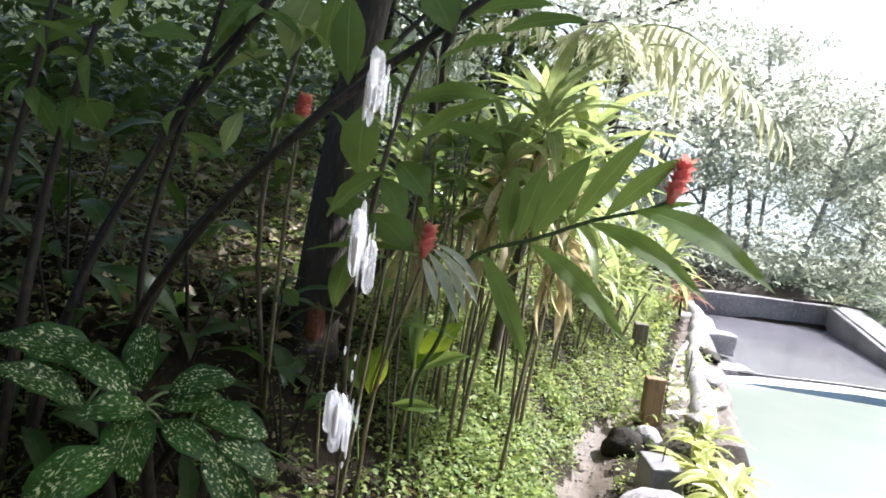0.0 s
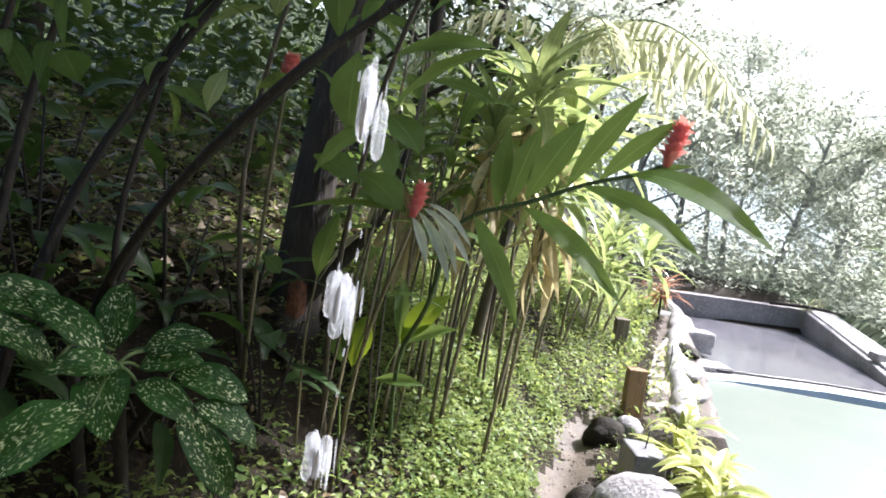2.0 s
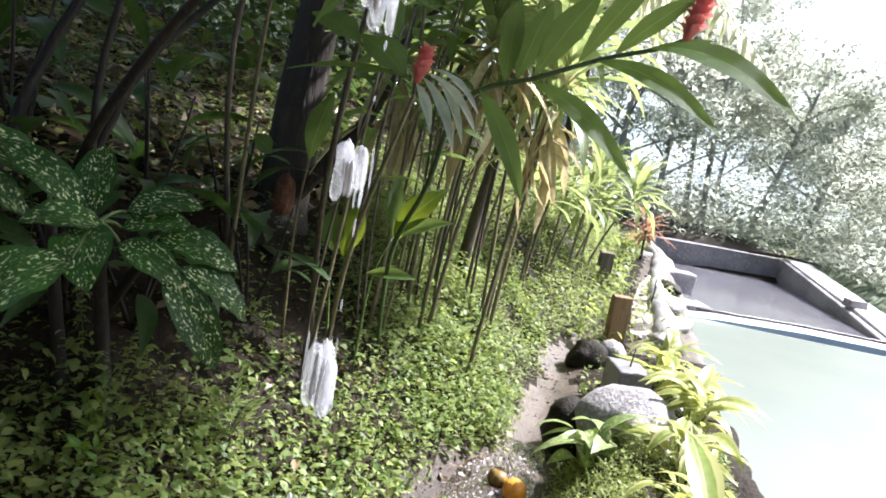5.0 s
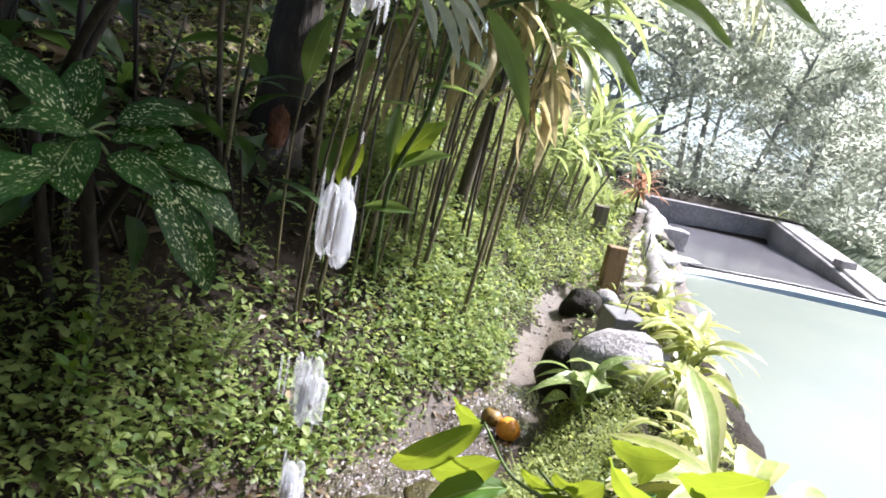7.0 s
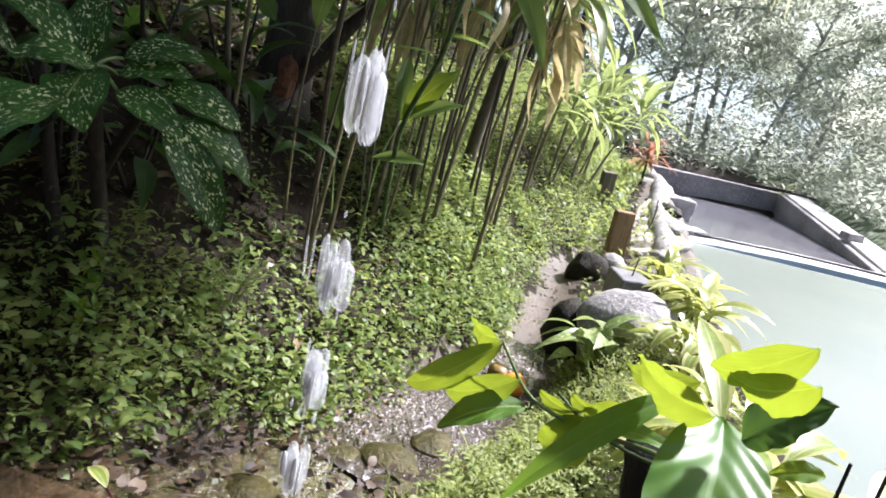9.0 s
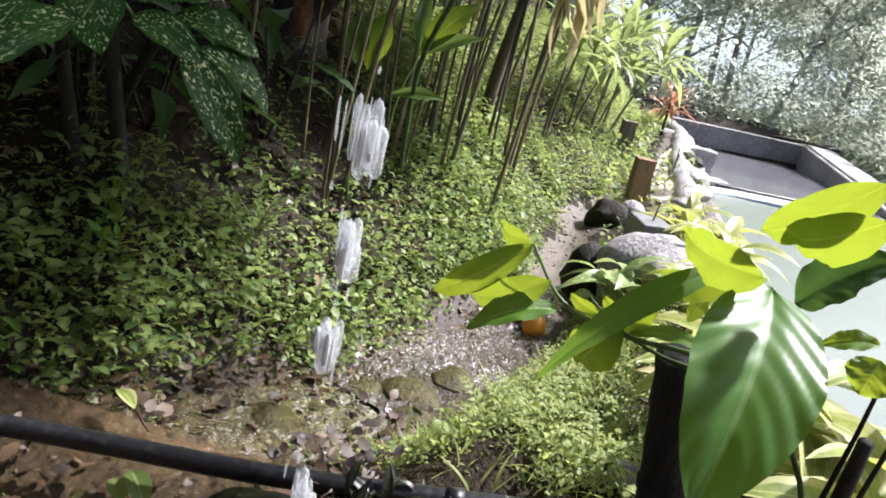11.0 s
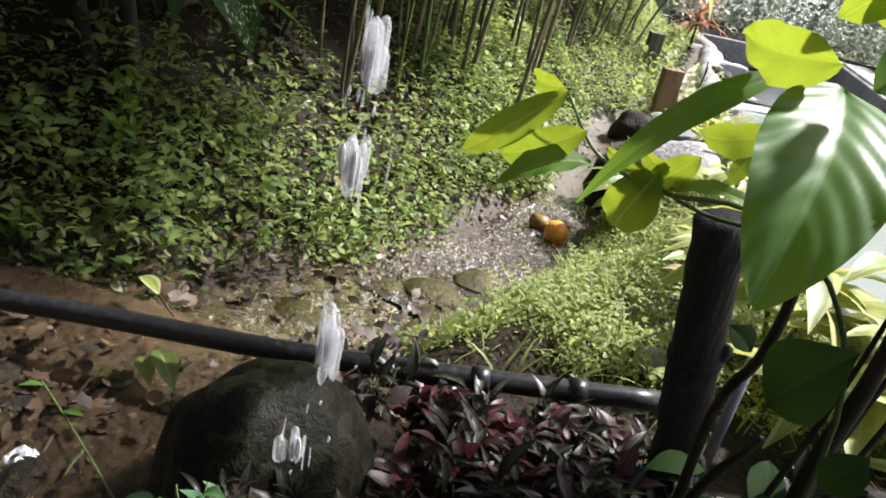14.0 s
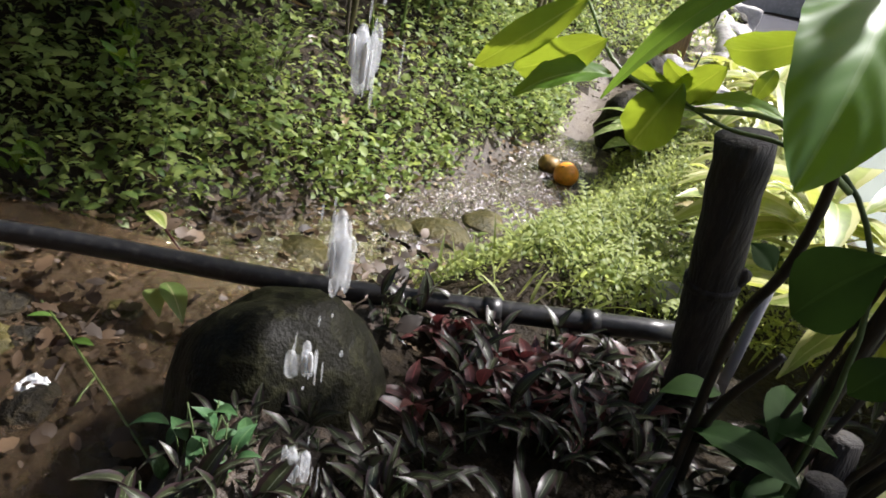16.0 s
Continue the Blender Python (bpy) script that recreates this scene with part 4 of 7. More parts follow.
scatter_leaves("grass", M["weed"], blade, x1, y1, z1, l1, (0.3, 1.35), "thin fresh grass blades among the weeds", "grass")
x1, y1, z1, l1 = cover(5000, (0.3, 1.9, 2.6, 7.2), lambda x, y, d, hw: (d < -hw) & (x < pool_edge(y) - 0.08) & (rng.random(len(x)) < 0.75), 0.02, 0.05, 0.09)
scatter_leaves("ground_cover", M["cover"], small, x1, y1, z1, l1, (-0.4, 0.9), "sunlit weeds between the path and the pool", "ground cover")
x1, y1, z1, l1 = cover(16000, (0.2, 2.3, 4.9, 11.0), lambda x, y, d, hw: (d < 0.1) & (x < np.interp(y, [4.9, 7.2, 9.3, 11], [1.0, 1.42, 1.9, 2.3])) & (rng.random(len(x)) < 0.9), 0.03, 0.07, 0.2)
scatter_leaves("ground_cover", M["cover"], small, x1, y1, z1, l1, (-0.4, 0.9), "sunlit green weeds growing over the end of the path", "ground cover")
x1, y1 = rng.uniform(-4.5, 0.6, 9000), rng.uniform(0.6, 6.5, 9000)
h1, d1, w1 = ground(x1, y1)
ok = (d1 > w1 * 0.9) & (rng.random(9000) < np.clip(0.12 + 0.4 * (d1 - w1), 0.1, 0.8))
scatter_leaves("leaf_litter", M["litter"], dry, x1[ok], y1[ok], h1[ok] + rng.uniform(0.004, 0.03, ok.sum()), rng.uniform(0.025, 0.09, ok.sum()), (-0.35, 0.35), "brown dry leaf litter and twigs on the shaded hillside", "leaf litter", 0.8)
x1, y1 = rng.uniform(-3.2, -0.6, 4500), rng.uniform(1.5, 5.0, 4500)
h1, d1, w1 = ground(x1, y1)
ok = (d1 - w1 > 1.0) & (rng.random(4500) < 0.45 + 0.9 * np.clip(patchy(x1, y1, 1.6, 3.0) + 0.3, 0, 1))
scatter_leaves("leaf_litter", M["litter_pale"], dry, x1[ok], y1[ok], h1[ok] + rng.uniform(0.01, 0.05, ok.sum()), rng.uniform(0.03, 0.13, ok.sum()), (-0.5, 0.5), "bleached grey dead leaves strewn over the hillside", "leaf litter", 0.9)
x1, y1 = rng.uniform(-1.6, 0.1, 6800), rng.uniform(0.2, 1.7, 6800)
h1, d1, w1 = ground(x1, y1)
ok = (d1 < w1 * 1.9) & (rng.random(6800) < 0.65 * smooth01((y1 - 0.4) / 0.15)) & (((x1 + 0.065) / 0.2) ** 2 + ((y1 - 0.64) / 0.2) ** 2 > 1)
scatter_leaves("leaf_litter", M["litter_wet"], wet_arr, x1[ok], y1[ok], h1[ok] + rng.uniform(0.012, 0.056, ok.sum()), 0.009 + 0.046 * rng.random(ok.sum()) ** 1.8, (-0.4, 0.4), "wet brown dead leaves lying in the shallow water", "leaf litter", 0.9)
x1, y1 = rng.uniform(-1.3, 0.9, 6000), rng.uniform(0.9, 3.2, 6000)
h1, d1, w1 = ground(x1, y1)
ok = (d1 > 0) & (np.abs(d1 - w1 + 0.06 + 0.1 * patchy(x1, y1, 4.0, 5.0)) < 0.09) & (rng.random(6000) < 0.75)
scatter_leaves("leaf_litter", M["litter"], wet_arr, x1[ok], y1[ok], h1[ok] + rng.uniform(0.004, 0.03, ok.sum()), 0.01 + 0.035 * rng.random(ok.sum()) ** 1.6, (-0.4, 0.5), "brown dead leaves washed up at the foot of the bank", "leaf litter", 0.9)

# fallen twigs on the shaded hillside
b = Builder()
for k in range(110):
    x, y = rnd.uniform(-2.9, -1.45), rnd.uniform(2.2, 4.8)
    a, L, r = rnd.gauss(2.6, 0.9), rnd.uniform(0.12, 0.5), rnd.uniform(0.0025, 0.006)
    pts = [(x + math.cos(a) * L * f, y + math.sin(a) * L * f + 0.02 * noise.noise(Vector((k, f * 3, 0)))) for f in (0, 0.33, 0.66, 1)]
    zs = [gz(px, py) + 0.03 + 0.03 * rnd.random() for px, py in pts]
    ring_ = [(math.cos(q) * r, math.sin(q) * r) for q in (0, 1.57, 3.14, 4.71)]
    vs = [(px - math.sin(a) * u, py + math.cos(a) * u, pz + w) for (px, py), pz in zip(pts, zs) for u, w in ring_]
    b.add(np.array(vs), np.array([(4 * i + j, 4 * i + (j + 1) % 4, 4 * i + 4 + (j + 1) % 4, 4 * i + 4 + j) for i in range(3) for j in range(4)]), np.zeros((len(vs), 2)))
tagged(new("fallen_twigs", b.mesh("fallen_twigs", M["bark_pale"])), "thin pale fallen twigs strewn over the hillside", "twigs", kind="stuff")

# ---- plants ----
def leaf_part(parent, base, tip, width, mat, arch=0.12, fold=0.2, n=8, cols=2, name="leaf", up=(0, 0, 1), roll=0.0, label="", **k):
    """One leaf of its own from base to tip."""
    way = Vector(tip) - Vector(base)
    me = leaf_mesh(name, mat, way.length, width, n, cols, arch, fold, **k)
    return piece(name, me, parent, aim(base, way, up, roll), label)


def stem_part(parent, pts, r0, r1, mat, name="stem", sides=7):
    return piece(name, tube(name, mat, pts, taper(r0, r1, len(pts) - 1), sides), parent)


def smooth_line(pts, n=4):
    """A softer line through the points (Catmull-Rom)."""
    p = [Vector(q) for q in pts]
    p = [p[0] * 2 - p[1]] + p + [p[-1] * 2 - p[-2]]
    out = []
    for i in range(1, len(p) - 2):
        for k in range(n):
            t = k / n
            out.append(0.5 * ((2 * p[i]) + (p[i + 1] - p[i - 1]) * t + (2 * p[i - 1] - 5 * p[i] + 4 * p[i + 1] - p[i + 2]) * t * t + (3 * p[i] - p[i - 1] - 3 * p[i + 1] + p[i + 2]) * t ** 3))
    return out + [p[-2]]


def bract_cone(parent, base, tip, width, name="flower"):
    """A ginger flower: a cone of overlapping upturned bracts."""
    b, t = Vector(base), Vector(tip)
    ax = t - b
    L = ax.length
    core = piece(name, tube(name, M["flower"], [b, b + ax * 0.5, t - ax * 0.1], [width * 0.12, width * 0.22, width * 0.08], 8), parent, label="pink-red cone of waxy bracts")
    br = [leaf_mesh("bract", M["flower"], L * 0.34, width * 0.42, 4, 1, 0.18, 0.5, widest=0.5), leaf_mesh("bract", M["flower_tip"], L * 0.3, width * 0.34, 4, 1, 0.18, 0.5, widest=0.5)]
    s = ax.normalized()
    x = s.cross(Vector((0.2, 1, 0.1))).normalized()
    y = s.cross(x)
    for i in range(26):
        f = 0.05 + 0.75 * i / 25
        a = i * 2.4
        o = x * math.cos(a) + y * math.sin(a)
        way = s * 0.8 + o * (0.75 - 0.35 * f)
        q = piece("bract", br[1 if i > 19 else 0], parent, aim(b + ax * f + o * width * 0.12, way, s * -0.3 + o * -1.0))
        q.parent = core
        q.matrix_local = parent.matrix_basis.inverted() @ aim(b + ax * f + o * width * 0.12, way, o * -1.0)
        q.matrix_local = core.matrix_basis.inverted() @ (parent.matrix_basis.inverted() @ aim(b + ax * f + o * width * 0.12, way, o * -1.0))


SHOOT_LEAVES = [
    ((0.153, 1.924, 2.011), (0.48, 1.743, 1.769), 0.086),
    ((0.008, 1.911, 1.962), (0.198, 1.787, 1.655), 0.084),
    ((0.323, 1.925, 2.098), (0.673, 1.727, 1.928), 0.089),
    ((0.45, 1.915, 2.151), (0.804, 1.592, 1.988), 0.111),
    ((0.274, 1.926, 2.082), (0.478, 1.936, 2.406), 0.079),
    ((0.371, 1.922, 2.122), (0.581, 1.933, 2.333), 0.076),
    ((0.159, 1.925, 2.029), (0.309, 2.011, 2.315), 0.113),
    ((0.483, 1.911, 2.156), (0.639, 1.886, 2.199), 0.025),
    ((0.109, 1.922, 2.004), (0.17, 2.065, 2.275), 0.092),
    ((0.076, 1.919, 1.99), (0.077, 1.961, 2.252), 0.072),
]
SHOOT_STEM = [(-0.11, 2.011, 1.644), (-0.059, 1.949, 1.886), (0.023, 1.933, 1.969), (0.16, 1.925, 2.021), (0.339, 1.924, 2.106), (0.483, 1.911, 2.156), (0.558, 1.9, 2.195)]
MID_LEAVES = [
    ((-0.142, 1.76, 1.956), (-0.008, 1.69, 1.761), 0.034),
    ((-0.135, 1.76, 1.967), (0.045, 1.69, 1.818), 0.03),
    ((-0.121, 1.76, 1.98), (0.043, 1.69, 1.871), 0.026),
    ((-0.154, 1.76, 1.935), (-0.079, 1.69, 1.803), 0.03),
    ((-0.101, 1.76, 1.96), (0.011, 1.69, 1.788), 0.028),
    ((-0.154, 1.783, 1.94), (-0.515, 1.728, 1.909), 0.038),
    ((-0.188, 1.776, 1.944), (-0.34, 1.793, 2.042), 0.138),
    ((-0.242, 1.658, 2.211), (0.048, 1.583, 2.403), 0.126),
    ((-0.242, 1.658, 2.211), (-0.133, 1.637, 2.114), 0.112),
    ((-0.268, 1.653, 2.176), (-0.433, 1.657, 2.024), 0.115),
    ((-0.348, 1.659, 2.373), (-0.356, 1.681, 2.15), 0.124),
    ((-0.175, 1.814, 2.34), (0.045, 1.753, 2.284), 0.082),
    ((-0.321, 1.745, 2.009), (-0.474, 1.749, 2.073), 0.120),
    ((-0.295, 1.698, 2.16), (-0.216, 1.722, 2.041), 0.100),
    ((-0.152, 1.587, 2.47), (0.062, 1.5, 2.54), 0.146),
]
TOP_LEAVES = [
    ((-0.712, 2.068, 2.786), (-0.757, 1.994, 2.522), 0.169),
    ((-0.638, 2.099, 2.78), (-0.661, 2.081, 2.578), 0.128),
    ((-1.02, 1.984, 2.438), (-0.788, 1.976, 2.541), 0.085),
    ((-0.928, 2.045, 2.337), (-0.98, 2.024, 2.177), 0.095),
    ((-0.837, 2.199, 2.356), (-0.876, 2.187, 2.252), 0.058),
    ((-0.497, 1.839, 2.715), (-0.462, 1.801, 2.431), 0.112),
    ((-0.249, 1.664, 2.372), (0.033, 1.612, 2.413), 0.100),
    ((-0.194, 1.616, 2.686), (-0.105, 1.563, 2.559), 0.113),
    ((-0.1, 1.751, 2.652), (0.144, 1.67, 2.68), 0.136),
    ((-0.028, 1.87, 2.638), (0.254, 1.974, 2.72), 0.093),
    ((-1.009, 1.485, 2.575), (-1.047, 1.474, 2.492), 0.073),
    ((-1.312, 1.807, 2.201), (-1.292, 1.692, 2.281), 0.127),
    ((-1.059, 1.592, 2.488), (-0.914, 1.685, 2.505), 0.114),
]
clump = thing("red_ginger", (-0.1, 2.3, gz(-0.1, 2.3)), "tall red ginger clump with dark canes and long green leaves", "ginger plant")
stem_part(clump, smooth_line([(-0.3, 2.7, gz(-0.3, 2.7)), (-0.24, 2.3, 1.35)] + SHOOT_STEM), 0.0095, 0.006, M["stem_weed"])
for k, (a, c, w) in enumerate(SHOOT_LEAVES):
    leaf_part(clump, a, c, w * (0.8 if c[2] < a[2] else 0.95), M["ginger"], 0.14 if c[2] < a[2] else 0.05, 0.14, 16, 3, wave=0.015, widest=0.48, up=(0.15, -0.9, 0.45) if c[2] < a[2] else (-0.2, -0.9, 0.6))
bract_cone(clump, (0.555, 1.9, 2.185), (0.592, 1.912, 2.33), 0.1)
mid = thing("red_ginger", (-0.2, 1.95, gz(-0.2, 1.95)), "red ginger cane with glossy drooping leaves and a small flower", "ginger plant")
stem_part(mid, smooth_line([(-0.45, 2.4, gz(-0.45, 2.4)), (-0.33, 2.05, 1.4), (-0.155, 1.76, 1.9)]), 0.010, 0.006, M["stem"])
stem_part(mid, smooth_line([(-0.5, 2.35, gz(-0.5, 2.35)), (-0.45, 2.05, 1.6), (-0.28, 1.72, 2.3), (-0.1, 1.6, 2.75)]), 0.012, 0.007, M["stem_dark"])
for k, (a, c, w) in enumerate(MID_LEAVES):
    leaf_part(mid, a, c, w, M["dead"] if k < 5 else M["ginger"], 0.14 if k < 5 else 0.08, 0.5 if k < 5 else 0.16, 12, 2, wave=0.06 if k < 5 else 0.03, widest=0.5, up=(0, -0.6, 1))
bract_cone(mid, (-0.148, 1.733, 1.935), (-0.134, 1.76, 2.037), 0.08)
top = thing("red_ginger", (-0.9, 2.25, gz(-0.9, 2.25)), "ginger plant with backlit yellow-green leaves on the shaded bank", "ginger plant")
stem_part(top, smooth_line([(-0.85, 2.3, gz(-0.85, 2.3)), (-0.8, 2.2, 1.9), (-0.74, 2.11, 2.33)]), 0.010, 0.006, M["stem"])
stem_part(top, smooth_line([(-0.85, 2.3, gz(-0.85, 2.3)), (-0.9, 2.2, 2.0), (-0.72, 2.1, 2.8), (-0.6, 2.05, 3.0)]), 0.012, 0.006, M["stem_dark"])
for k, (a, c, w) in enumerate(TOP_LEAVES):
    leaf_part(top, a, c, w, M["cordyline"] if k in (0, 2, 3, 4) else M["ginger"], 0.08, 0.15, 9, 2, wave=0.03, widest=0.5, up=(0, -0.9, 1))
bract_cone(top, (-0.742, 2.111, 2.325), (-0.727, 2.115, 2.423), 0.13)

stem_part(mid, smooth_line([(0.1, 1.64, 2.8), (-0.075, 1.604, 2.631), (-0.344, 1.578, 2.405), (-0.5, 1.54, 2.25), (-0.76, 1.58, 1.98), (-1.02, 1.68, 1.66), (-1.25, 1.85, gz(-1.25, 1.85))]), 0.011, 0.016, M["stem_black"], "branch")
# canes of the clump, from the bank up past the leaves
gl = [leaf_mesh("leaf", M["ginger"], 1.0, w, 9, 2, a, 0.2, wave=0.04, widest=0.5, droop=dr) for w, a, dr in ((0.2, 0.05, 0.6), (0.17, 0.08, 0.9), (0.23, 0.06, 0.3))]


def cane(parent, x, y, height, lean, leaves, size, mat, low=0.55, r=0.009):
    base = Vector((x, y, gz(x, y) - 0.02))
    tip = base + Vector((lean[0], lean[1], height))
    pts = bow(base, tip, 0, 8, (lean[0] * -0.25 + rnd.uniform(-0.05, 0.05), lean[1] * -0.15 + rnd.uniform(-0.04, 0.04), 0))
    stem_part(parent, pts, r, r * 0.5, mat, sides=6)
    for k in range(leaves):
        f = low + (1 - low) * (k + rnd.random() * 0.5) / leaves
        p = base.lerp(tip, f)
        a = rnd.uniform(0, 6.28)
        way = Vector((math.cos(a), math.sin(a), rnd.uniform(0.1, 0.8)))
        piece("leaf", rnd.choice(gl), parent, aim(p, way, (0, 0, 1), rnd.uniform(-0.5, 0.5), size * rnd.uniform(0.7, 1.2)))


for x0, y0, n in ((-0.48, 2.2, 3), (-0.42, 2.65, 3), (-0.36, 2.85, 3), (-0.3, 3.1, 3), (-0.19, 3.15, 2), (-0.2, 3.5, 2), (-0.12, 3.8, 2), (-0.05, 3.6, 2)):
    for k in range(n):
        cane(clump, x0 + rnd.uniform(-0.07, 0.07), y0 + rnd.uniform(-0.12, 0.12), rnd.uniform(1.2, 1.9), (rnd.uniform(-0.05, 0.3), rnd.uniform(-0.2, 0.1)), rnd.randint(3, 5), 0.3, M["stem"] if rnd.random() < 0.5 else M["stem_dark"], 0.62, rnd.uniform(0.006, 0.0125))
stem_part(clump, bow((-0.1, 3.95, gz(-0.1, 3.95)), (0.1, 3.9, 2.3), 0, 6, (-0.03, 0, 0)), 0.04, 0.03, M["stem_dark"], "old_stem", 9)

SPRIG = [
    ((-0.272, 2.444, 1.397), (-0.098, 2.483, 1.615), 0.103),
    ((-0.272, 2.444, 1.397), (-0.04, 2.383, 1.502), 0.063),
    ((-0.272, 2.444, 1.397), (-0.306, 2.554, 1.645), 0.057),
    ((-0.257, 2.444, 1.378), (-0.171, 2.524, 1.6), 0.078),
    ((-0.345, 2.408, 1.242), (-0.131, 2.347, 1.27), 0.051),
    ((-0.445, 2.242, 1.332), (-0.468, 2.253, 1.488), 0.089),
    ((-0.404, 2.251, 1.32), (-0.367, 2.282, 1.525), 0.102),
    ((-0.561, 2.18, 1.642), (-0.508, 2.186, 1.893), 0.080),
    ((-0.683, 2.136, 1.643), (-0.742, 2.112, 1.703), 0.060),
]
sprig = thing("ginger_shoot", (-0.3, 2.47, gz(-0.3, 2.47)), "young ginger shoot with bright broad leaves", "ginger plant")
stem_part(sprig, smooth_line([(-0.35, 2.5, gz(-0.35, 2.5)), (-0.33, 2.46, 1.2), (-0.27, 2.444, 1.4)]), 0.006, 0.004, M["stem_green"])
stem_part(sprig, smooth_line([(-0.42, 2.35, gz(-0.42, 2.35)), (-0.45, 2.3, 1.2), (-0.44, 2.243, 1.34)]), 0.006, 0.004, M["stem_green"])
stem_part(sprig, smooth_line([(-0.6, 2.3, gz(-0.6, 2.3)), (-0.6, 2.25, 1.4), (-0.56, 2.18, 1.66)]), 0.006, 0.004, M["stem"])
for a, c, w in SPRIG:
    leaf_part(sprig, a, c, w * 1.1, M["shrub"] if w > 0.1 or a[0] == -0.257 else M["ginger"], 0.08, 0.25, 9, 2, widest=0.5, up=(0, -0.8, 0.7))

DIEFF = [
    ((-0.878, 1.45, 1.451), (-1.09, 1.4, 1.593), 0.085),
    ((-0.817, 1.44, 1.426), (-0.93, 1.29, 1.43), 0.095),
    ((-1.002, 1.42, 1.407), (-1.143, 1.22, 1.548), 0.1),
    ((-0.785, 1.285, 1.372), (-0.904, 1.08, 1.225), 0.15),
    ((-0.853, 1.42, 1.418), (-0.718, 1.25, 1.312), 0.125),
    ((-0.81, 1.52, 1.46), (-0.65, 1.63, 1.492), 0.1),
    ((-0.806, 1.5, 1.42), (-0.645, 1.56, 1.45), 0.085),
    ((-0.73, 1.55, 1.405), (-0.527, 1.62, 1.338), 0.1),
    ((-0.782, 1.46, 1.39), (-0.603, 1.46, 1.31), 0.085),
    ((-0.661, 1.46, 1.345), (-0.531, 1.57, 1.07), 0.1),
    ((-0.637, 1.5, 1.345), (-0.5, 1.66, 1.19), 0.095),
    ((-1.015, 1.5, 1.5), (-1.2, 1.3, 1.6), 0.13),
    ((-0.95, 1.6, 1.42), (-1.02, 1.72, 1.6), 0.1),
]
dieff = thing("spotted_dumb_cane", (-0.8, 1.5, gz(-0.8, 1.5)), "dumb cane with broad dark leaves speckled cream", "dumb cane")
for crown_, foot_, r_ in (((-0.84, 1.45, 1.43), (-0.8, 1.52), 0.024), ((-0.72, 1.5, 1.38), (-0.86, 1.6), 0.02), ((-1.0, 1.48, 1.45), (-0.92, 1.5), 0.022)):
    stem_part(dieff, smooth_line([(*foot_, gz(*foot_) - 0.02), (foot_[0] - 0.05, foot_[1] + 0.02, 1.1), crown_]), r_, r_ * 0.7, M["stem_black"])
for k, (a, c, w) in enumerate(DIEFF):
    nearest = min(((-0.84, 1.45, 1.43), (-0.72, 1.5, 1.38), (-1.0, 1.48, 1.45)), key=lambda q: (Vector(q) - Vector(a)).length)
    stem_part(dieff, bow(nearest, a, 0.01, 4), 0.006, 0.004, M["stem_green"], "leaf_stalk", 6)
    leaf_part(dieff, a, c, w * 1.12, M["spotted"], 0.13, 0.2, 18, 4, wave=0.03, widest=0.46, point=0.72, up=(0.1, -0.75, 1), quilt=0.008, veins=10)

# rosette plants with thin stems on the bank
cl = [leaf_mesh("leaf", M["cordyline"], 1.0, w, 8, 1, a, 0.35, widest=0.5, droop=dr) for w, a, dr in ((0.15, 0.06, 0.9), (0.13, 0.04, 1.4), (0.17, 0.08, 0.5))]


def rosette(parent, centre, size, n, spread=1.0):
    for k in range(n):
        a = k * 2.4 + rnd.uniform(-0.3, 0.3)
        el = 1.35 - 1.5 * (k / n) * spread
        way = Vector((math.cos(a) * math.cos(el), math.sin(a) * math.cos(el), math.sin(el)))
        piece("leaf", rnd.choice(cl), parent, aim(Vector(centre) + Vector((0, 0, -0.06 * k / n)), way, (0, 0, 1), 0, size * rnd.uniform(0.75, 1.1)))


def cordyline(x, y, tops, size, n, label):
    p = thing("cordyline", (x, y, gz(x, y)), label, "cordyline", "cordylines on the bank")
    for dx, dy, z in tops:
        stem_part(p, bow((x + dx * 0.2, y + dy * 0.2, gz(x + dx * 0.2, y + dy * 0.2) - 0.03), (x + dx, y + dy, z), 0, 6, (dx * -0.1, 0, 0)), 0.012, 0.009, M["stem"], sides=6)
        rosette(p, (x + dx, y + dy, z), size, n)
    return p


dl_ = [leaf_mesh("leaf", M["straw"], 1.0, w, 8, 1, a, 0.45, wave=0.06, widest=0.5, droop=dr) for w, a, dr in ((0.13, 0.05, 0.7), (0.1, 0.03, 1.3), (0.15, 0.06, 0.3))]
for dead_x, dead_y, dead_tops in ((-0.2, 3.0, ((0.13, -0.05, 2.28), (0.3, 0.05, 2.5))), (-0.55, 2.85, ((0.1, 0.05, 2.15),)), (0.05, 3.1, ((0.2, 0.1, 2.1),))):
    p = cordyline(dead_x, dead_y, dead_tops, 0.5, 26, "tall cordyline with yellow-green leaves over a skirt of dried ones")
    for dx, dy, z in dead_tops:
        for k in range(22):
            a, el = k * 2.4 + rnd.uniform(-0.4, 0.4), rnd.uniform(-1.4, 0.2)
            piece("dry_leaf", rnd.choice(dl_), p, aim((dead_x + dx, dead_y + dy, z - 0.04 - 0.012 * k), (math.cos(a) * math.cos(el), math.sin(a) * math.cos(el), math.sin(el)), (0, 0, 1), rnd.uniform(-0.5, 0.5), rnd.uniform(0.25, 0.5)))
cordyline(0.27, 4.7, ((0.06, 0.0, 1.55), (0.14, 0.2, 1.7)), 0.42, 18, "slender cordyline with arching yellow-green strap leaves")
cordyline(0.45, 5.25, ((0.06, 0.0, 1.6), (0.2, 0.2, 1.5)), 0.42, 18, "slender cordyline with arching yellow-green strap leaves")
cordyline(0.67, 5.9, ((0.08, 0.0, 1.65), (0.25, 0.25, 1.5)), 0.45, 18, "slender cordyline with arching yellow-green strap leaves")
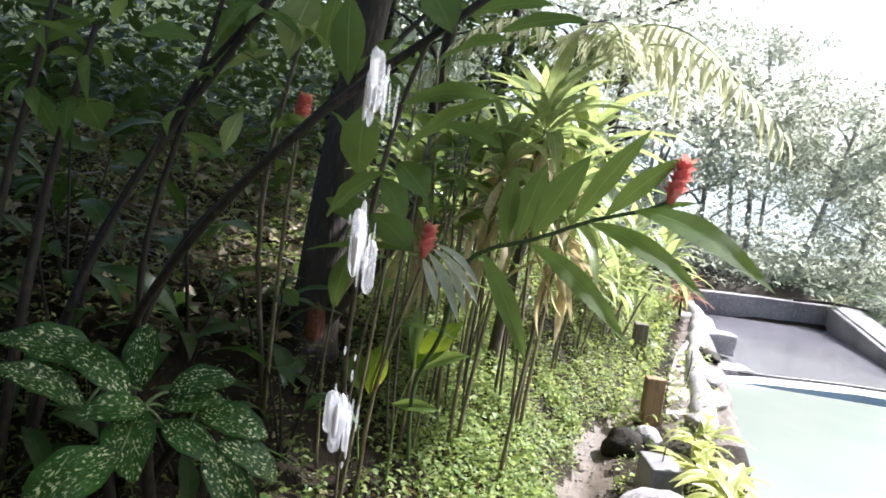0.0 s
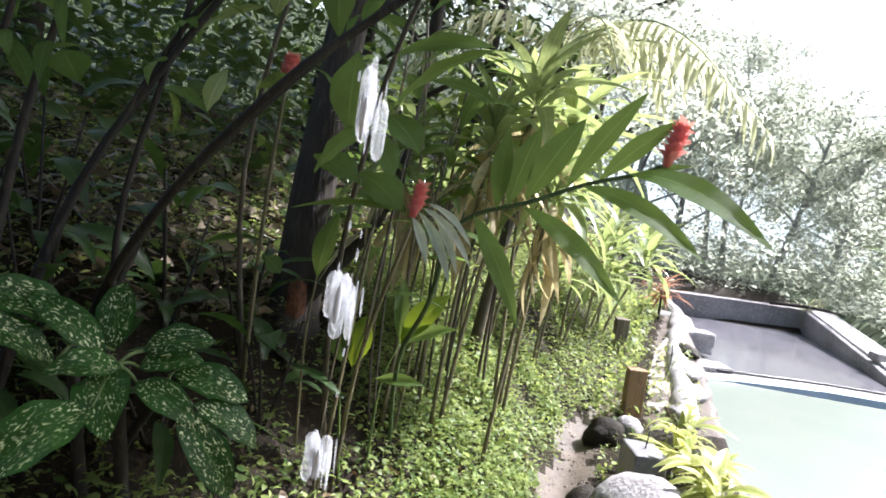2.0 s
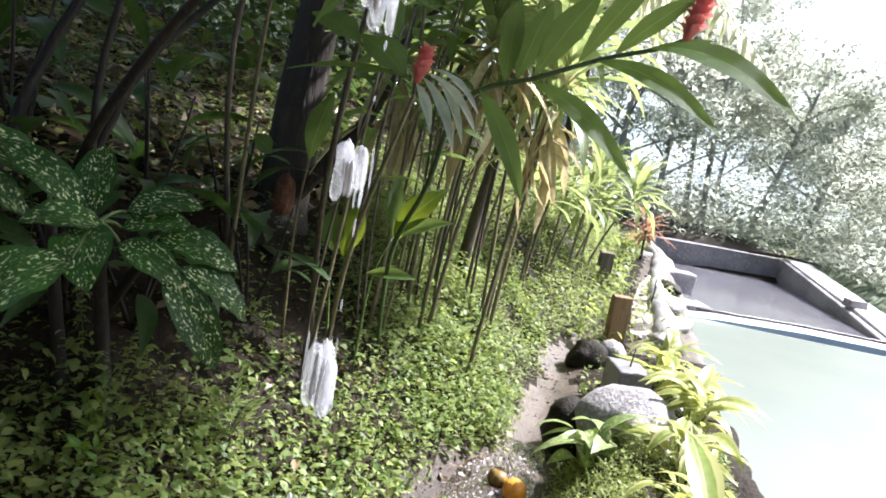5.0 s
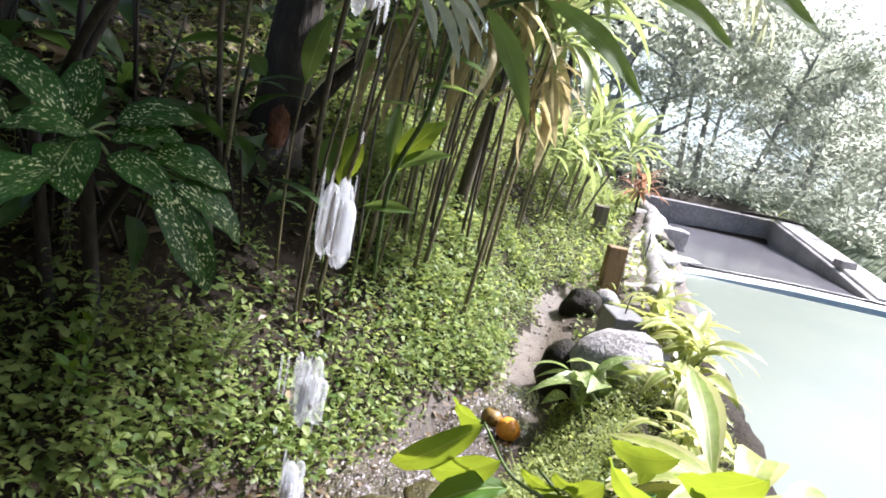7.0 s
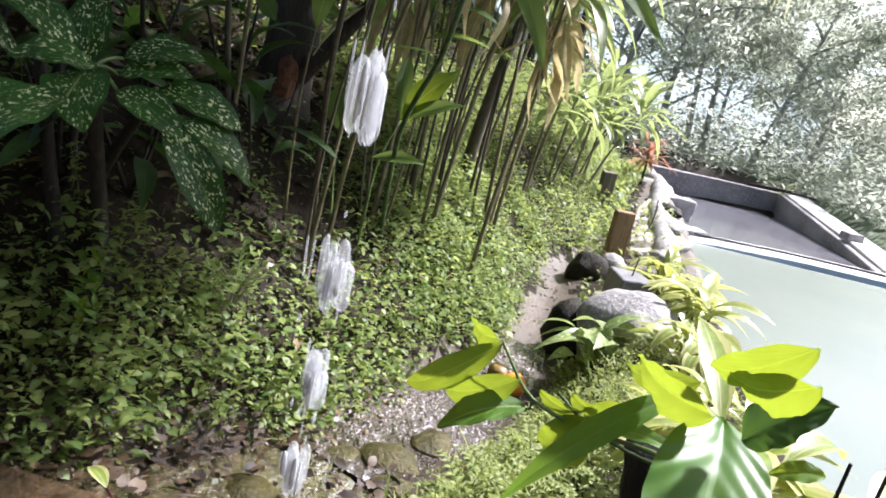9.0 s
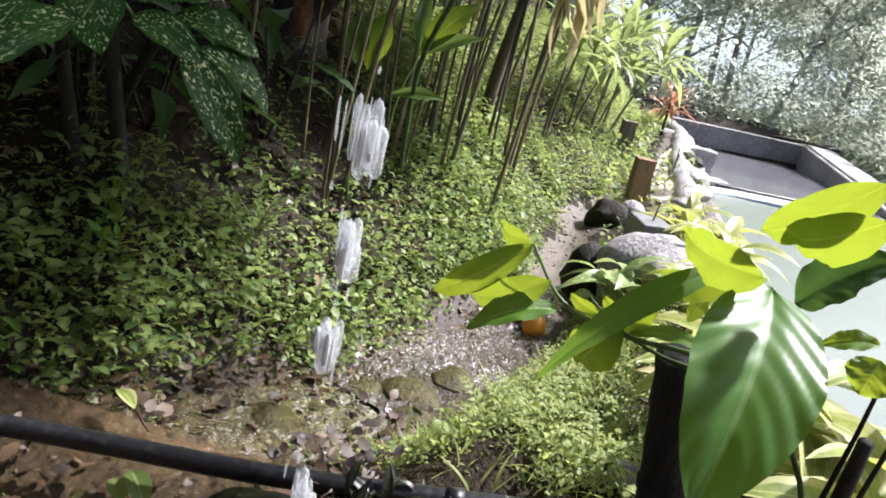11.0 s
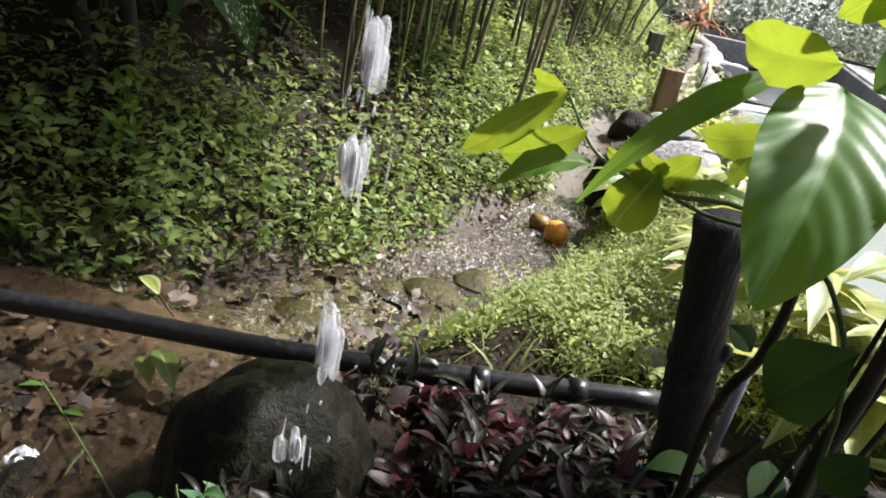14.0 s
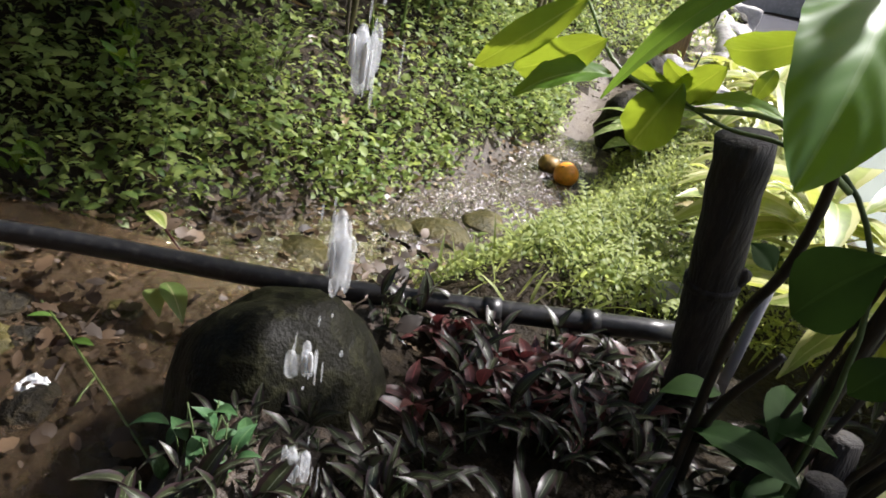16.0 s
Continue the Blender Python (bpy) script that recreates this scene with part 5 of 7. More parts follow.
cordyline(0.82, 6.5, ((0.1, 0.0, 1.75), (0.4, 0.1, 1.6)), 0.5, 18, "slender cordyline with arching yellow-green strap leaves")
cordyline(0.85, 7.6, ((0.1, 0.0, 1.9), (0.45, 0.0, 1.7)), 0.55, 18, "slender cordyline with arching yellow-green strap leaves")
cordyline(0.1, 3.6, ((0.1, 0.0, 2.15), (0.2, 0.1, 2.45), (-0.05, 0.1, 2.3)), 0.6, 22, "tall cordyline with long sunlit yellow-green strap leaves")
cordyline(-0.1, 4.3, ((0.1, 0.0, 2.6), (0.3, 0.2, 2.35)), 0.6, 22, "tall cordyline with long sunlit yellow-green strap leaves")
red = thing("red_shrub", (1.75, 8.8, gz(1.75, 8.8)), "reddish-orange leaved shrub at the corner of the wall", "shrub")
rl = [leaf_mesh("leaf", M["redplant"], 1.0, 0.14, 6, 1, 0.05, 0.3, widest=0.5, droop=dr) for dr in (0.5, 1.1)]
stem_part(red, [(1.8, 8.8, gz(1.8, 8.8) - 0.05), (1.79, 8.8, 1.2)], 0.02, 0.012, M["bark"])
for k in range(44):
    a, el = k * 2.4, rnd.uniform(-0.1, 1.2)
    piece("leaf", rnd.choice(rl), red, aim((1.8 + rnd.uniform(-0.1, 0.1), 8.8, rnd.uniform(1.05, 1.35)), (math.cos(a) * math.cos(el), math.sin(a) * math.cos(el), math.sin(el)), (0, 0, 1), 0, rnd.uniform(0.25, 0.45)))

# leaning dark stems and the tree on the shaded bank
LEAN = [
    [(-0.788, 1.889, 2.69), (-1.143, 1.741, 2.029), (-1.226, 1.605, 1.607)], [(-1.274, 1.637, 2.344), (-1.322, 1.604, 2.057), (-1.315, 1.507, 1.539)],
    [(-1.365, 1.56, 2.339), (-1.41, 1.514, 1.94), (-1.43, 1.5, 1.6)], [(-0.504, 2.042, 2.506), (-0.859, 1.916, 2.067), (-1.013, 1.797, 1.781)],
    [(-0.991, 1.83, 2.404), (-1.083, 1.766, 1.868), (-1.04, 1.697, 1.471)], [(-0.885, 1.866, 2.568), (-1.019, 1.819, 2.344), (-1.226, 1.623, 1.676)],
]
for k, line in enumerate(LEAN):
    up_, m_, lo_ = (Vector(q) for q in line)
    foot = lo_ + (lo_ - m_).normalized() * 0.35
    foot.z = gz(foot.x, foot.y) - 0.03
    topp = up_ + (up_ - m_) * 0.6
    lean = thing("leaning_sapling", tuple(foot), "thin dark leaning stem with a few shaded leaves", "sapling", "leaning stems on the shaded bank")
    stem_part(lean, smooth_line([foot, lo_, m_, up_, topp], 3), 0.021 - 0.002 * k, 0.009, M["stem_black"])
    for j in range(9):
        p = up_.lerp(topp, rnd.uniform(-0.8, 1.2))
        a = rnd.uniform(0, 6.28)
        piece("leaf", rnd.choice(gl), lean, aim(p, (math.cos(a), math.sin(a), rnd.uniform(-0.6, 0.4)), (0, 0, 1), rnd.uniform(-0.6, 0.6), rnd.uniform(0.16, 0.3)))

# broad dark leaves that crowd the shaded bank behind the dumb cane; the last three plants are added to darken the
# hollow under it
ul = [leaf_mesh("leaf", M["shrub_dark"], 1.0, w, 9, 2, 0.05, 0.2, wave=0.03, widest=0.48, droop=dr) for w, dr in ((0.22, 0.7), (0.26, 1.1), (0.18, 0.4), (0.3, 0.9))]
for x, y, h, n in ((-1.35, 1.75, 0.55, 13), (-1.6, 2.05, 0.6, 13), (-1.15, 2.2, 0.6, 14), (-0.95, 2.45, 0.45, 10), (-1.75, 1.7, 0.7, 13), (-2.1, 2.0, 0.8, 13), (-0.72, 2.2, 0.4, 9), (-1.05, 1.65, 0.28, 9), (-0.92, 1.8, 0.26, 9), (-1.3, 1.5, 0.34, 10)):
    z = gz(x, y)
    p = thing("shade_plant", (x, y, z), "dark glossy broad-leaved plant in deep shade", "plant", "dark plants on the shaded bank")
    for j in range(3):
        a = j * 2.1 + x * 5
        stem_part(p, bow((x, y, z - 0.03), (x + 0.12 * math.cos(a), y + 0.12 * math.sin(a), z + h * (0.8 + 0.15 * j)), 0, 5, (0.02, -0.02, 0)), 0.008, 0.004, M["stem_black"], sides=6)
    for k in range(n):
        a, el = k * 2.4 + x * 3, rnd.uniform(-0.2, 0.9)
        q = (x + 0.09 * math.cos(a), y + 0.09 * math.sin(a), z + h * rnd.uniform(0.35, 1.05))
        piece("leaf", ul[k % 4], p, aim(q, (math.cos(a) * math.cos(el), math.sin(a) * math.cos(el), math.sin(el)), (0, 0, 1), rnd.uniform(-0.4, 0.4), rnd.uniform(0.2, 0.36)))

# ---- pool side plants ----
yl = [leaf_mesh("leaf", M["yellow"], 1.0, w, 8, 1, a, 0.35, widest=0.5, droop=dr) for w, a, dr in ((0.24, 0.08, 0.8), (0.28, 0.1, 1.2), (0.22, 0.05, 0.4))]


def variegated(x, y, z, n, size, label, meshes, up=0.75, name="variegated_shrub"):
    p = thing(name, (x, y, z), label, "shrub", "yellow shrubs beside the pool")
    for s in range(3):
        a = s * 2.1
        stem_part(p, bow((x, y, z - 0.03), (x + 0.08 * math.cos(a), y + 0.08 * math.sin(a), z + size * 0.5), 0, 4), 0.008, 0.005, M["stem_green"], sides=5)
    for k in range(n):
        a, el = k * 2.4 + rnd.uniform(-0.3, 0.3), rnd.uniform(0.1, up)
        q = (x + rnd.uniform(-0.07, 0.07), y + rnd.uniform(-0.07, 0.07), z + rnd.uniform(0.1, 0.6) * size)
        piece("leaf", rnd.choice(meshes), p, aim(q, (math.cos(a) * math.cos(el), math.sin(a) * math.cos(el), math.sin(el)), (0, 0, 1), rnd.uniform(-0.4, 0.4), size * rnd.uniform(0.6, 1.05)))
    return p


for x, y, s, n in ((1.22, 3.9, 0.34, 26), (1.28, 3.45, 0.34, 26), (1.17, 3.05, 0.3, 26), (1.06, 2.6, 0.26, 24), (1.3, 4.35, 0.3, 20), (0.98, 2.2, 0.24, 24)):
    variegated(x, y, gz(x, y), n, s, "bushy shrub with narrow yellow-edged leaves by the pool", yl)
for x, y, s, n in ((0.88, 1.45, 0.42, 26), (1.0, 1.1, 0.42, 26), (0.86, 1.85, 0.25, 22), (1.1, 0.75, 0.4, 20)):
    variegated(x, y, gz(x, y), n, s, "tall shrub with long sunlit yellow leaves behind the post", yl, 0.6)
sl = [leaf_mesh("leaf", M["speckled"], 1.0, w, 8, 2, 0.08, 0.3, widest=0.5, droop=dr) for w, dr in ((0.3, 0.7), (0.36, 1.1), (0.28, 0.4))]
variegated(0.7, 2.76, gz(0.7, 2.76), 22, 0.3, "low plant with pale speckled leaves in front of a boulder", sl, 1.0, "speckled_plant")
wp = thing("dry_plant", (5.1, 13.0, 0.87), "dry pale tuft growing on the corner of the wall", "plant")
dl = leaf_mesh("leaf", M["palm"], 1.0, 0.08, 5, 1, 0.1, 0.2, widest=0.5, droop=0.7)
for k in range(26):
    a, el = k * 2.4, rnd.uniform(0.0, 1.0)
    piece("leaf", dl, wp, aim((5.1 + rnd.uniform(-0.2, 0.2), 13.0, 0.87), (math.cos(a) * math.cos(el), math.sin(a) * math.cos(el), math.sin(el)), (0, 0, 1), 0, rnd.uniform(0.25, 0.5)))
tagged(new("dry_branch", tube("dry_branch", M["bark"], [(4.4, 12.92, 0.9), (5.0, 12.95, 0.93), (5.5, 12.6, 0.92)], [0.03, 0.035, 0.02], 6)), "dry bare branch lying on the wall", "branch")
hose = tagged(new("garden_hose", tube("garden_hose", M["pipe"], smooth_line([(2.1, 7.55, 0.53), (2.7, 7.66, 0.53), (3.4, 7.83, 0.527), (4.2, 7.88, 0.527), (5.2, 7.9, 0.527)]), [0.014] * 17, 6)), "thin dark hose lying along the pool's far rim", "hose")

# ---- foreground ----
pp = [(-2.2, 0.62, 0.56), (-1.3, 0.76, 0.63), (-0.66, 0.85, 0.682), (-0.12, 0.885, 0.716), (0.273, 0.931, 0.746), (0.53, 0.968, 0.766)]
pipe = thing("water_pipe", (-0.12, 0.885, 0.716), "long black plastic water pipe slung over the stream", "pipe")
ln = smooth_line(pp, 5)
piece("tube", tube("tube", M["pipe"], ln, [0.0195] * len(ln), 16), pipe)
for q in ((0.2, 0.92, 0.74), (0.37, 0.945, 0.7535)):
    a, c = Vector(q), Vector(q) + Vector((0.03, 0.0045, 0.0028))
    piece("collar", tube("collar", M["pipe"], [a, c], [0.0235, 0.0235], 16), pipe)


def knotty_post():
    base, tip = Vector((0.56, 0.845, 0.66)), Vector((0.463, 0.798, 1.165))
    p = thing("dark_post", tuple(base), "dark wet wooden post with knots, cut flat on top", "post")
    pts = [base.lerp(tip, k / 14) + Vector((noise.noise(Vector((k * 0.9, 0, 0))), noise.noise(Vector((0, k * 0.9, 3))), 0)) * 0.006 for k in range(15)]
    piece("trunk", tube("trunk", M["wood_dark"], pts, [0.0365 + 0.004 * noise.noise(Vector((k * 0.7, 5, 0))) for k in range(15)], 18), p)
    ring = base.lerp(tip, 0.56)
    way = (tip - base).normalized()
    piece("band", tube("band", M["wood_dark"], [ring, ring + way * 0.012], [0.0395, 0.0395], 18), p)
    for f, s in ((0.38, 0.016), (0.62, 0.012), (0.2, 0.014)):
        k = new("knot", stone_mesh("knot", M["wood_dark"], s, s, s * 1.3, int(f * 50), 0.2, 2))
        k.parent = p
        k.matrix_local = p.matrix_basis.inverted() @ Matrix.Translation(base.lerp(tip, f) + Vector((0.034, -0.012, 0)))
    return p


knotty_post()
stake = tagged(new("grey_stake", tube("grey_stake", M["concrete"], [(0.605, 0.87, 0.70), (0.625, 0.915, 0.92)], [0.009, 0.008], 10)), "thin grey plastic stake beside the dark post", "stake")
for k, (x, y, h, r) in enumerate(((0.62, 0.68, 0.20, 0.03), (0.69, 0.66, 0.19, 0.028), (0.76, 0.68, 0.22, 0.03), (0.66, 0.6, 0.16, 0.03))):
    s = tagged(new("stump", tube("stump", M["wood_dark"], [(x, y, 0.62), (x + 0.01, y, 0.66 + h * 0.5), (x, y + 0.01, 0.66 + h)], [r, r * 0.95, r * 0.8], 10)), "dark rotten cut stump in deep shade", "stump", "cut stumps beside the post")

SHRUB_A = [
    ((0.394, 0.43, 1.382), (0.342, 0.27, 1.288), 0.09),
    ((0.369, 0.457, 1.387), (0.239, 0.437, 1.252), 0.042),
    ((0.368, 0.385, 1.4), (0.326, 0.475, 1.401), 0.046),
    ((0.385, 0.313, 1.488), (0.368, 0.421, 1.425), 0.034),
    ((0.387, 0.299, 1.469), (0.377, 0.398, 1.43), 0.037),
    ((0.392, 0.385, 1.388), (0.434, 0.36, 1.44), 0.044),
    ((0.47, 0.406, 1.367), (0.436, 0.419, 1.351), 0.020),
    ((0.448, 0.359, 1.37), (0.441, 0.354, 1.344), 0.036),
]
SHRUB_B = [
    ((0.221, 0.71, 1.293), (0.109, 0.765, 1.179), 0.041),
    ((0.216, 0.712, 1.296), (0.178, 0.773, 1.293), 0.039),
    ((0.252, 0.697, 1.257), (0.158, 0.771, 1.186), 0.048),
    ((0.268, 0.704, 1.22), (0.167, 0.67, 1.179), 0.047),
    ((0.283, 0.729, 1.236), (0.343, 0.735, 1.218), 0.027),
]
SHRUB_C = [
    ((0.347, 0.708, 1.227), (0.324, 0.767, 1.129), 0.066),
    ((0.385, 0.707, 1.256), (0.356, 0.764, 1.2), 0.040),
    ((0.365, 0.73, 1.201), (0.462, 0.686, 1.218), 0.031),
    ((0.323, 0.718, 1.247), (0.368, 0.746, 1.225), 0.029),
    ((0.473, 0.731, 1.301), (0.408, 0.848, 1.258), 0.048),
    ((0.484, 0.638, 1.286), (0.468, 0.686, 1.228), 0.027),
    ((0.48, 0.847, 1.245), (0.466, 0.842, 1.199), 0.025),
]
SHRUB_D = [
    ((0.467, 0.488, 1.09), (0.502, 0.453, 1.18), 0.07),
    ((0.5, 0.64, 1.064), (0.471, 0.659, 1.083), 0.035),
    ((0.472, 0.364, 1.099), (0.497, 0.369, 1.136), 0.03),
]
SHRUB_STEM = [(0.476, 0.61, 0.982), (0.469, 0.543, 1.108), (0.45, 0.496, 1.212), (0.416, 0.46, 1.287), (0.385, 0.424, 1.336)]
TWIG_B = [(0.222, 0.73, 1.287), (0.265, 0.72, 1.234), (0.31, 0.717, 1.213), (0.372, 0.722, 1.2), (0.443, 0.654, 1.222)]
TWIG_C = [(0.308, 0.738, 1.235), (0.354, 0.723, 1.207), (0.413, 0.715, 1.189), (0.472, 0.676, 1.194)]
shrub = thing("glossy_shrub", (0.5, 0.62, 0.68), "leafy shrub with large glossy quilted green leaves", "shrub")
stem_part(shrub, smooth_line([(0.5, 0.63, 0.66)] + SHRUB_STEM), 0.007, 0.004, M["stem_black"])
stem_part(shrub, smooth_line([(0.62, 0.6, 0.68), (0.61, 0.62, 1.02), (0.55, 0.65, 1.165)] + TWIG_C[::-1]), 0.004, 0.0018, M["stem_weed"])
stem_part(shrub, smooth_line([(0.54, 0.65, 1.168)] + TWIG_B[::-1]), 0.004, 0.0018, M["stem_green"])
BACKLIT = (-0.45, -0.85, -0.35)
for k, (a, c, w) in enumerate(SHRUB_A):
    if k == 0:
        leaf_part(shrub, a, c, w, M["shrub_big"], 0.09, 0.05, 72, 12, widest=0.46, point=0.66, up=(0.0, -0.68, 0.78), quilt=0.022, veins=8, wave=0.014, droop=0.35)
    elif k == 1:
        leaf_part(shrub, a, c, w * 0.6, M["shrub_mid"], 0.16, 0.12, 40, 7, widest=0.4, point=0.8, up=(0.1, -0.6, 1), quilt=0.03, veins=8, wave=0.03)
    else:
        leaf_part(shrub, a, c, w, M["shrub_dark"] if k == 5 else M["shrub"], 0.1, 0.1, 30, 7, widest=0.42, point=0.72, up=BACKLIT if k in (2, 3, 4) else (0, -0.6, 1), quilt=0.035, veins=7, wave=0.04)
for k, (a, c, w) in enumerate(SHRUB_B + SHRUB_C):
    leaf_part(shrub, a, c, w, M["shrub"], 0.14, 0.12, 26, 6, widest=0.44, point=0.72, up=(0, -0.4, 1) if k in (3, 7) else BACKLIT, quilt=0.04 if k == 3 else 0.03, veins=7, wave=0.04)
# leaves of the dark corner: their shade comes with the leaf colour
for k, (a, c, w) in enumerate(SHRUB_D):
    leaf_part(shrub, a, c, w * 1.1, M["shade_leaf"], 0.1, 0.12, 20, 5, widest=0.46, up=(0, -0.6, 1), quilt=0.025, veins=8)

# more leaves in that shade-darkened colour
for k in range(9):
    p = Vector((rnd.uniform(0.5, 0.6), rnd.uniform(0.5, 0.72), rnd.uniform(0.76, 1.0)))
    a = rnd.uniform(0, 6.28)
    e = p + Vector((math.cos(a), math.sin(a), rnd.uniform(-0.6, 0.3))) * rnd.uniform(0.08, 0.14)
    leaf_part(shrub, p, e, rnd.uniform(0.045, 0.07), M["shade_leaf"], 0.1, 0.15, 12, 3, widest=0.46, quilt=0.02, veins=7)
for k in range(6):
    stem_part(shrub, bow((0.55 + 0.03 * k, 0.64, 0.66), (0.6 + 0.08 * k, 0.6 + 0.06 * (k % 3), 1.3), 0, 6, (0.03, 0.02, 0)), 0.006, 0.002, M["stem_black"])
for pts, r in (([(0.645, 0.68, 0.68), (0.638, 0.66, 0.836), (0.627, 0.64, 0.969), (0.622, 0.62, 1.069), (0.61, 0.6, 1.2)], 0.016), ([(0.52, 0.66, 0.67), (0.5, 0.62, 0.86), (0.52, 0.57, 1.0)], 0.009)):
    stem_part(shrub, smooth_line(pts), r, r * 0.5, M["stem_black"], "woody_stem", 9)

orange = new("orange_fruit", stone_mesh("orange_fruit", M["orange"], 0.052, 0.052, 0.049, 2, 0.02, 3))
orange.matrix_basis = pose(0.40, 2.56, 0.435)
tagged(orange, "round ripe orange fruit lying in the stream", "fruit")
brown = new("brown_fruit", stone_mesh("brown_fruit", M["fruit_brown"], 0.048, 0.05, 0.04, 6, 0.08, 3))
brown.matrix_basis = pose(0.33, 2.66, 0.425)
tagged(brown, "brown overripe fruit lying beside the orange", "fruit")
stem_t = tagged(new("fruit_stalk", stone_mesh("fruit_stalk", M["stem"], 0.006, 0.006, 0.004, 1, 0.1, 1)), "tiny dry stalk scar on the orange", "stalk")
stem_t.parent = orange
stem_t.matrix_local = pose(-0.02, -0.025, 0.038)
del stem_t["category"]

# low plants round the boulder
stl = [leaf_mesh("leaf", M["striped"], 1.0, w, 6, 1, 0.06, 0.4, widest=0.42, droop=dr) for w, dr in ((0.26, 0.5), (0.2, 0.9), (0.3, 0.2))]
rdl = [leaf_mesh("leaf", M["red"], 1.0, w, 6, 1, 0.08, 0.3, widest=0.45, droop=dr) for w, dr in ((0.3, 0.7), (0.38, 0.4))]
sd_ = [leaf_mesh("leaf", M["seedling"], 1.0, w, 8, 2, 0.1, 0.25, widest=0.42, droop=dr) for w, dr in ((0.45, 0.5), (0.4, 0.9))]
bl = [leaf_mesh("leaf", M["shrub"], 1.0, 0.42, 7, 2, 0.1, 0.25, widest=0.45)]


def low_plant(x, y, n, size, meshes, name, label, group, rise=0.06, lo=0.0, hi=1.3):
    z = gz(x, y)
    p = thing(name, (x, y, z), label, "plant", group)
    for s in range(3):
        a = rnd.uniform(0, 6.28)
        stem_part(p, [(x, y, z - 0.02), (x + 0.02 * math.cos(a), y + 0.02 * math.sin(a), z + rise)], 0.0017, 0.001, M["stem_weed"], sides=5)
    for k in range(n):
        a, el = k * 2.4 + rnd.uniform(-0.4, 0.4), rnd.uniform(lo, hi)
        q = (x + rnd.uniform(-0.03, 0.03), y + rnd.uniform(-0.03, 0.03), z + rnd.uniform(0.2, 1) * rise)
        piece("leaf", rnd.choice(meshes), p, aim(q, (math.cos(a) * math.cos(el), math.sin(a) * math.cos(el), math.sin(el)), (0, 0, 1), rnd.uniform(-0.3, 0.3), size * rnd.uniform(0.7, 1.2)))
    return p


for k in range(128):
    x, y = rnd.uniform(-0.2, 0.85), rnd.uniform(0.3, 0.92)
    if x < 0.03 and (y > 0.36 or k % 3):
        continue
    if (x + 0.035) ** 2 + (y - 0.66) ** 2 < 0.035:
        continue
    low_plant(x, y, rnd.randint(7, 12), rnd.uniform(0.05, 0.08), stl, "striped_plant", "low plant with dark leaves striped silvery green", "striped plants round the boulder")
for x, y in ((0.22, 0.86), (0.3, 0.84), (0.36, 0.87), (0.18, 0.8), (0.44, 0.88), (0.14, 0.86), (0.26, 0.78), (0.33, 0.77), (0.4, 0.8), (0.2, 0.73), (0.29, 0.7), (0.46, 0.76), (0.37, 0.7), (0.15, 0.66)):
    low_plant(x, y, 13, 0.062, rdl, "red_plant", "low plant with dark wine-red leaves", "red-leaved plants along the pipe", 0.05)
for x, y in ((0.0, 0.47), (0.04, 0.43), (0.08, 0.48), (0.05, 0.5), (-0.01, 0.41), (0.1, 0.42), (0.02, 0.52), (-0.04, 0.47), (0.07, 0.38), (-0.05, 0.38)):
    low_plant(x, y, 12, 0.042, stl, "striped_plant", "low plant with dark leaves striped silvery green", "striped plants round the boulder", 0.035)
for x, y, n in ((-0.1, 0.45, 6), (-0.14, 0.42, 5), (-0.06, 0.42, 5), (-0.03, 0.4, 5)):
    low_plant(x, y, n, 0.042, sd_, "seedling", "small seedling with fresh pale green leaves", "seedlings in front of the boulder", 0.075)
vine = thing("thin_creeper", (-0.24, 0.575, 0.6), "thin green trailing stalk over the shallow water", "creeper")
stem_part(vine, smooth_line([(-0.55, 0.795, 0.6), (-0.448, 0.72, 0.612), (-0.351, 0.653, 0.607), (-0.241, 0.574, 0.6), (-0.17, 0.52, 0.6)]), 0.0022, 0.0016, M["stem_green"], sides=6)
stem_part(vine, [(-0.351, 0.653, 0.607), (-0.352, 0.62, 0.6), (-0.35, 0.59, 0.585)], 0.002, 0.0012, M["stem_green"], sides=6)
leaf_part(vine, (-0.43, 0.706, 0.612), (-0.385, 0.7, 0.622), 0.018, M["shrub_mid"], 0.1, 0.2, 8, 2)
leaf_part(vine, (-0.5, 0.758, 0.607), (-0.53, 0.735, 0.612), 0.014, M["shrub_mid"], 0.1, 0.2, 8, 2)
for x, y in ((-0.75, 1.39), (-0.86, 1.17), (-0.8, 1.45)):
    low_plant(x, y, 14, 0.055, bl, "broadleaf_weed", "clump of bright fresh green leaves on the bank", "bright clumps on the bank", 0.10, 0.0, 1.0)
wl = [leaf_mesh("leaf", M["weed"], 1.0, w, 6, 2, 0.1, 0.25, widest=0.42, droop=dr) for w, dr in ((0.5, 0.5), (0.4, 0.9), (0.34, 0.3))]
cm_ = [leaf_mesh("leaf", M["cover"], 1.0, w, 6, 2, 0.1, 0.25, widest=0.42, droop=dr) for w, dr in ((0.55, 0.5), (0.42, 0.8))]
for k in range(34):
    x, y = rnd.uniform(0.12, 0.8), rnd.uniform(1.02, 2.1)
    if ground(np.array([x]), np.array([y]))[1][0] > -0.3:
        continue
    low_plant(x, y, rnd.randint(8, 15), rnd.uniform(0.018, 0.036), wl if k % 3 else cm_, "mound_weed", "leafy bright green weed on the mound beside the stream", "weeds on the mound", rnd.uniform(0.04, 0.09), -0.1, 1.0)
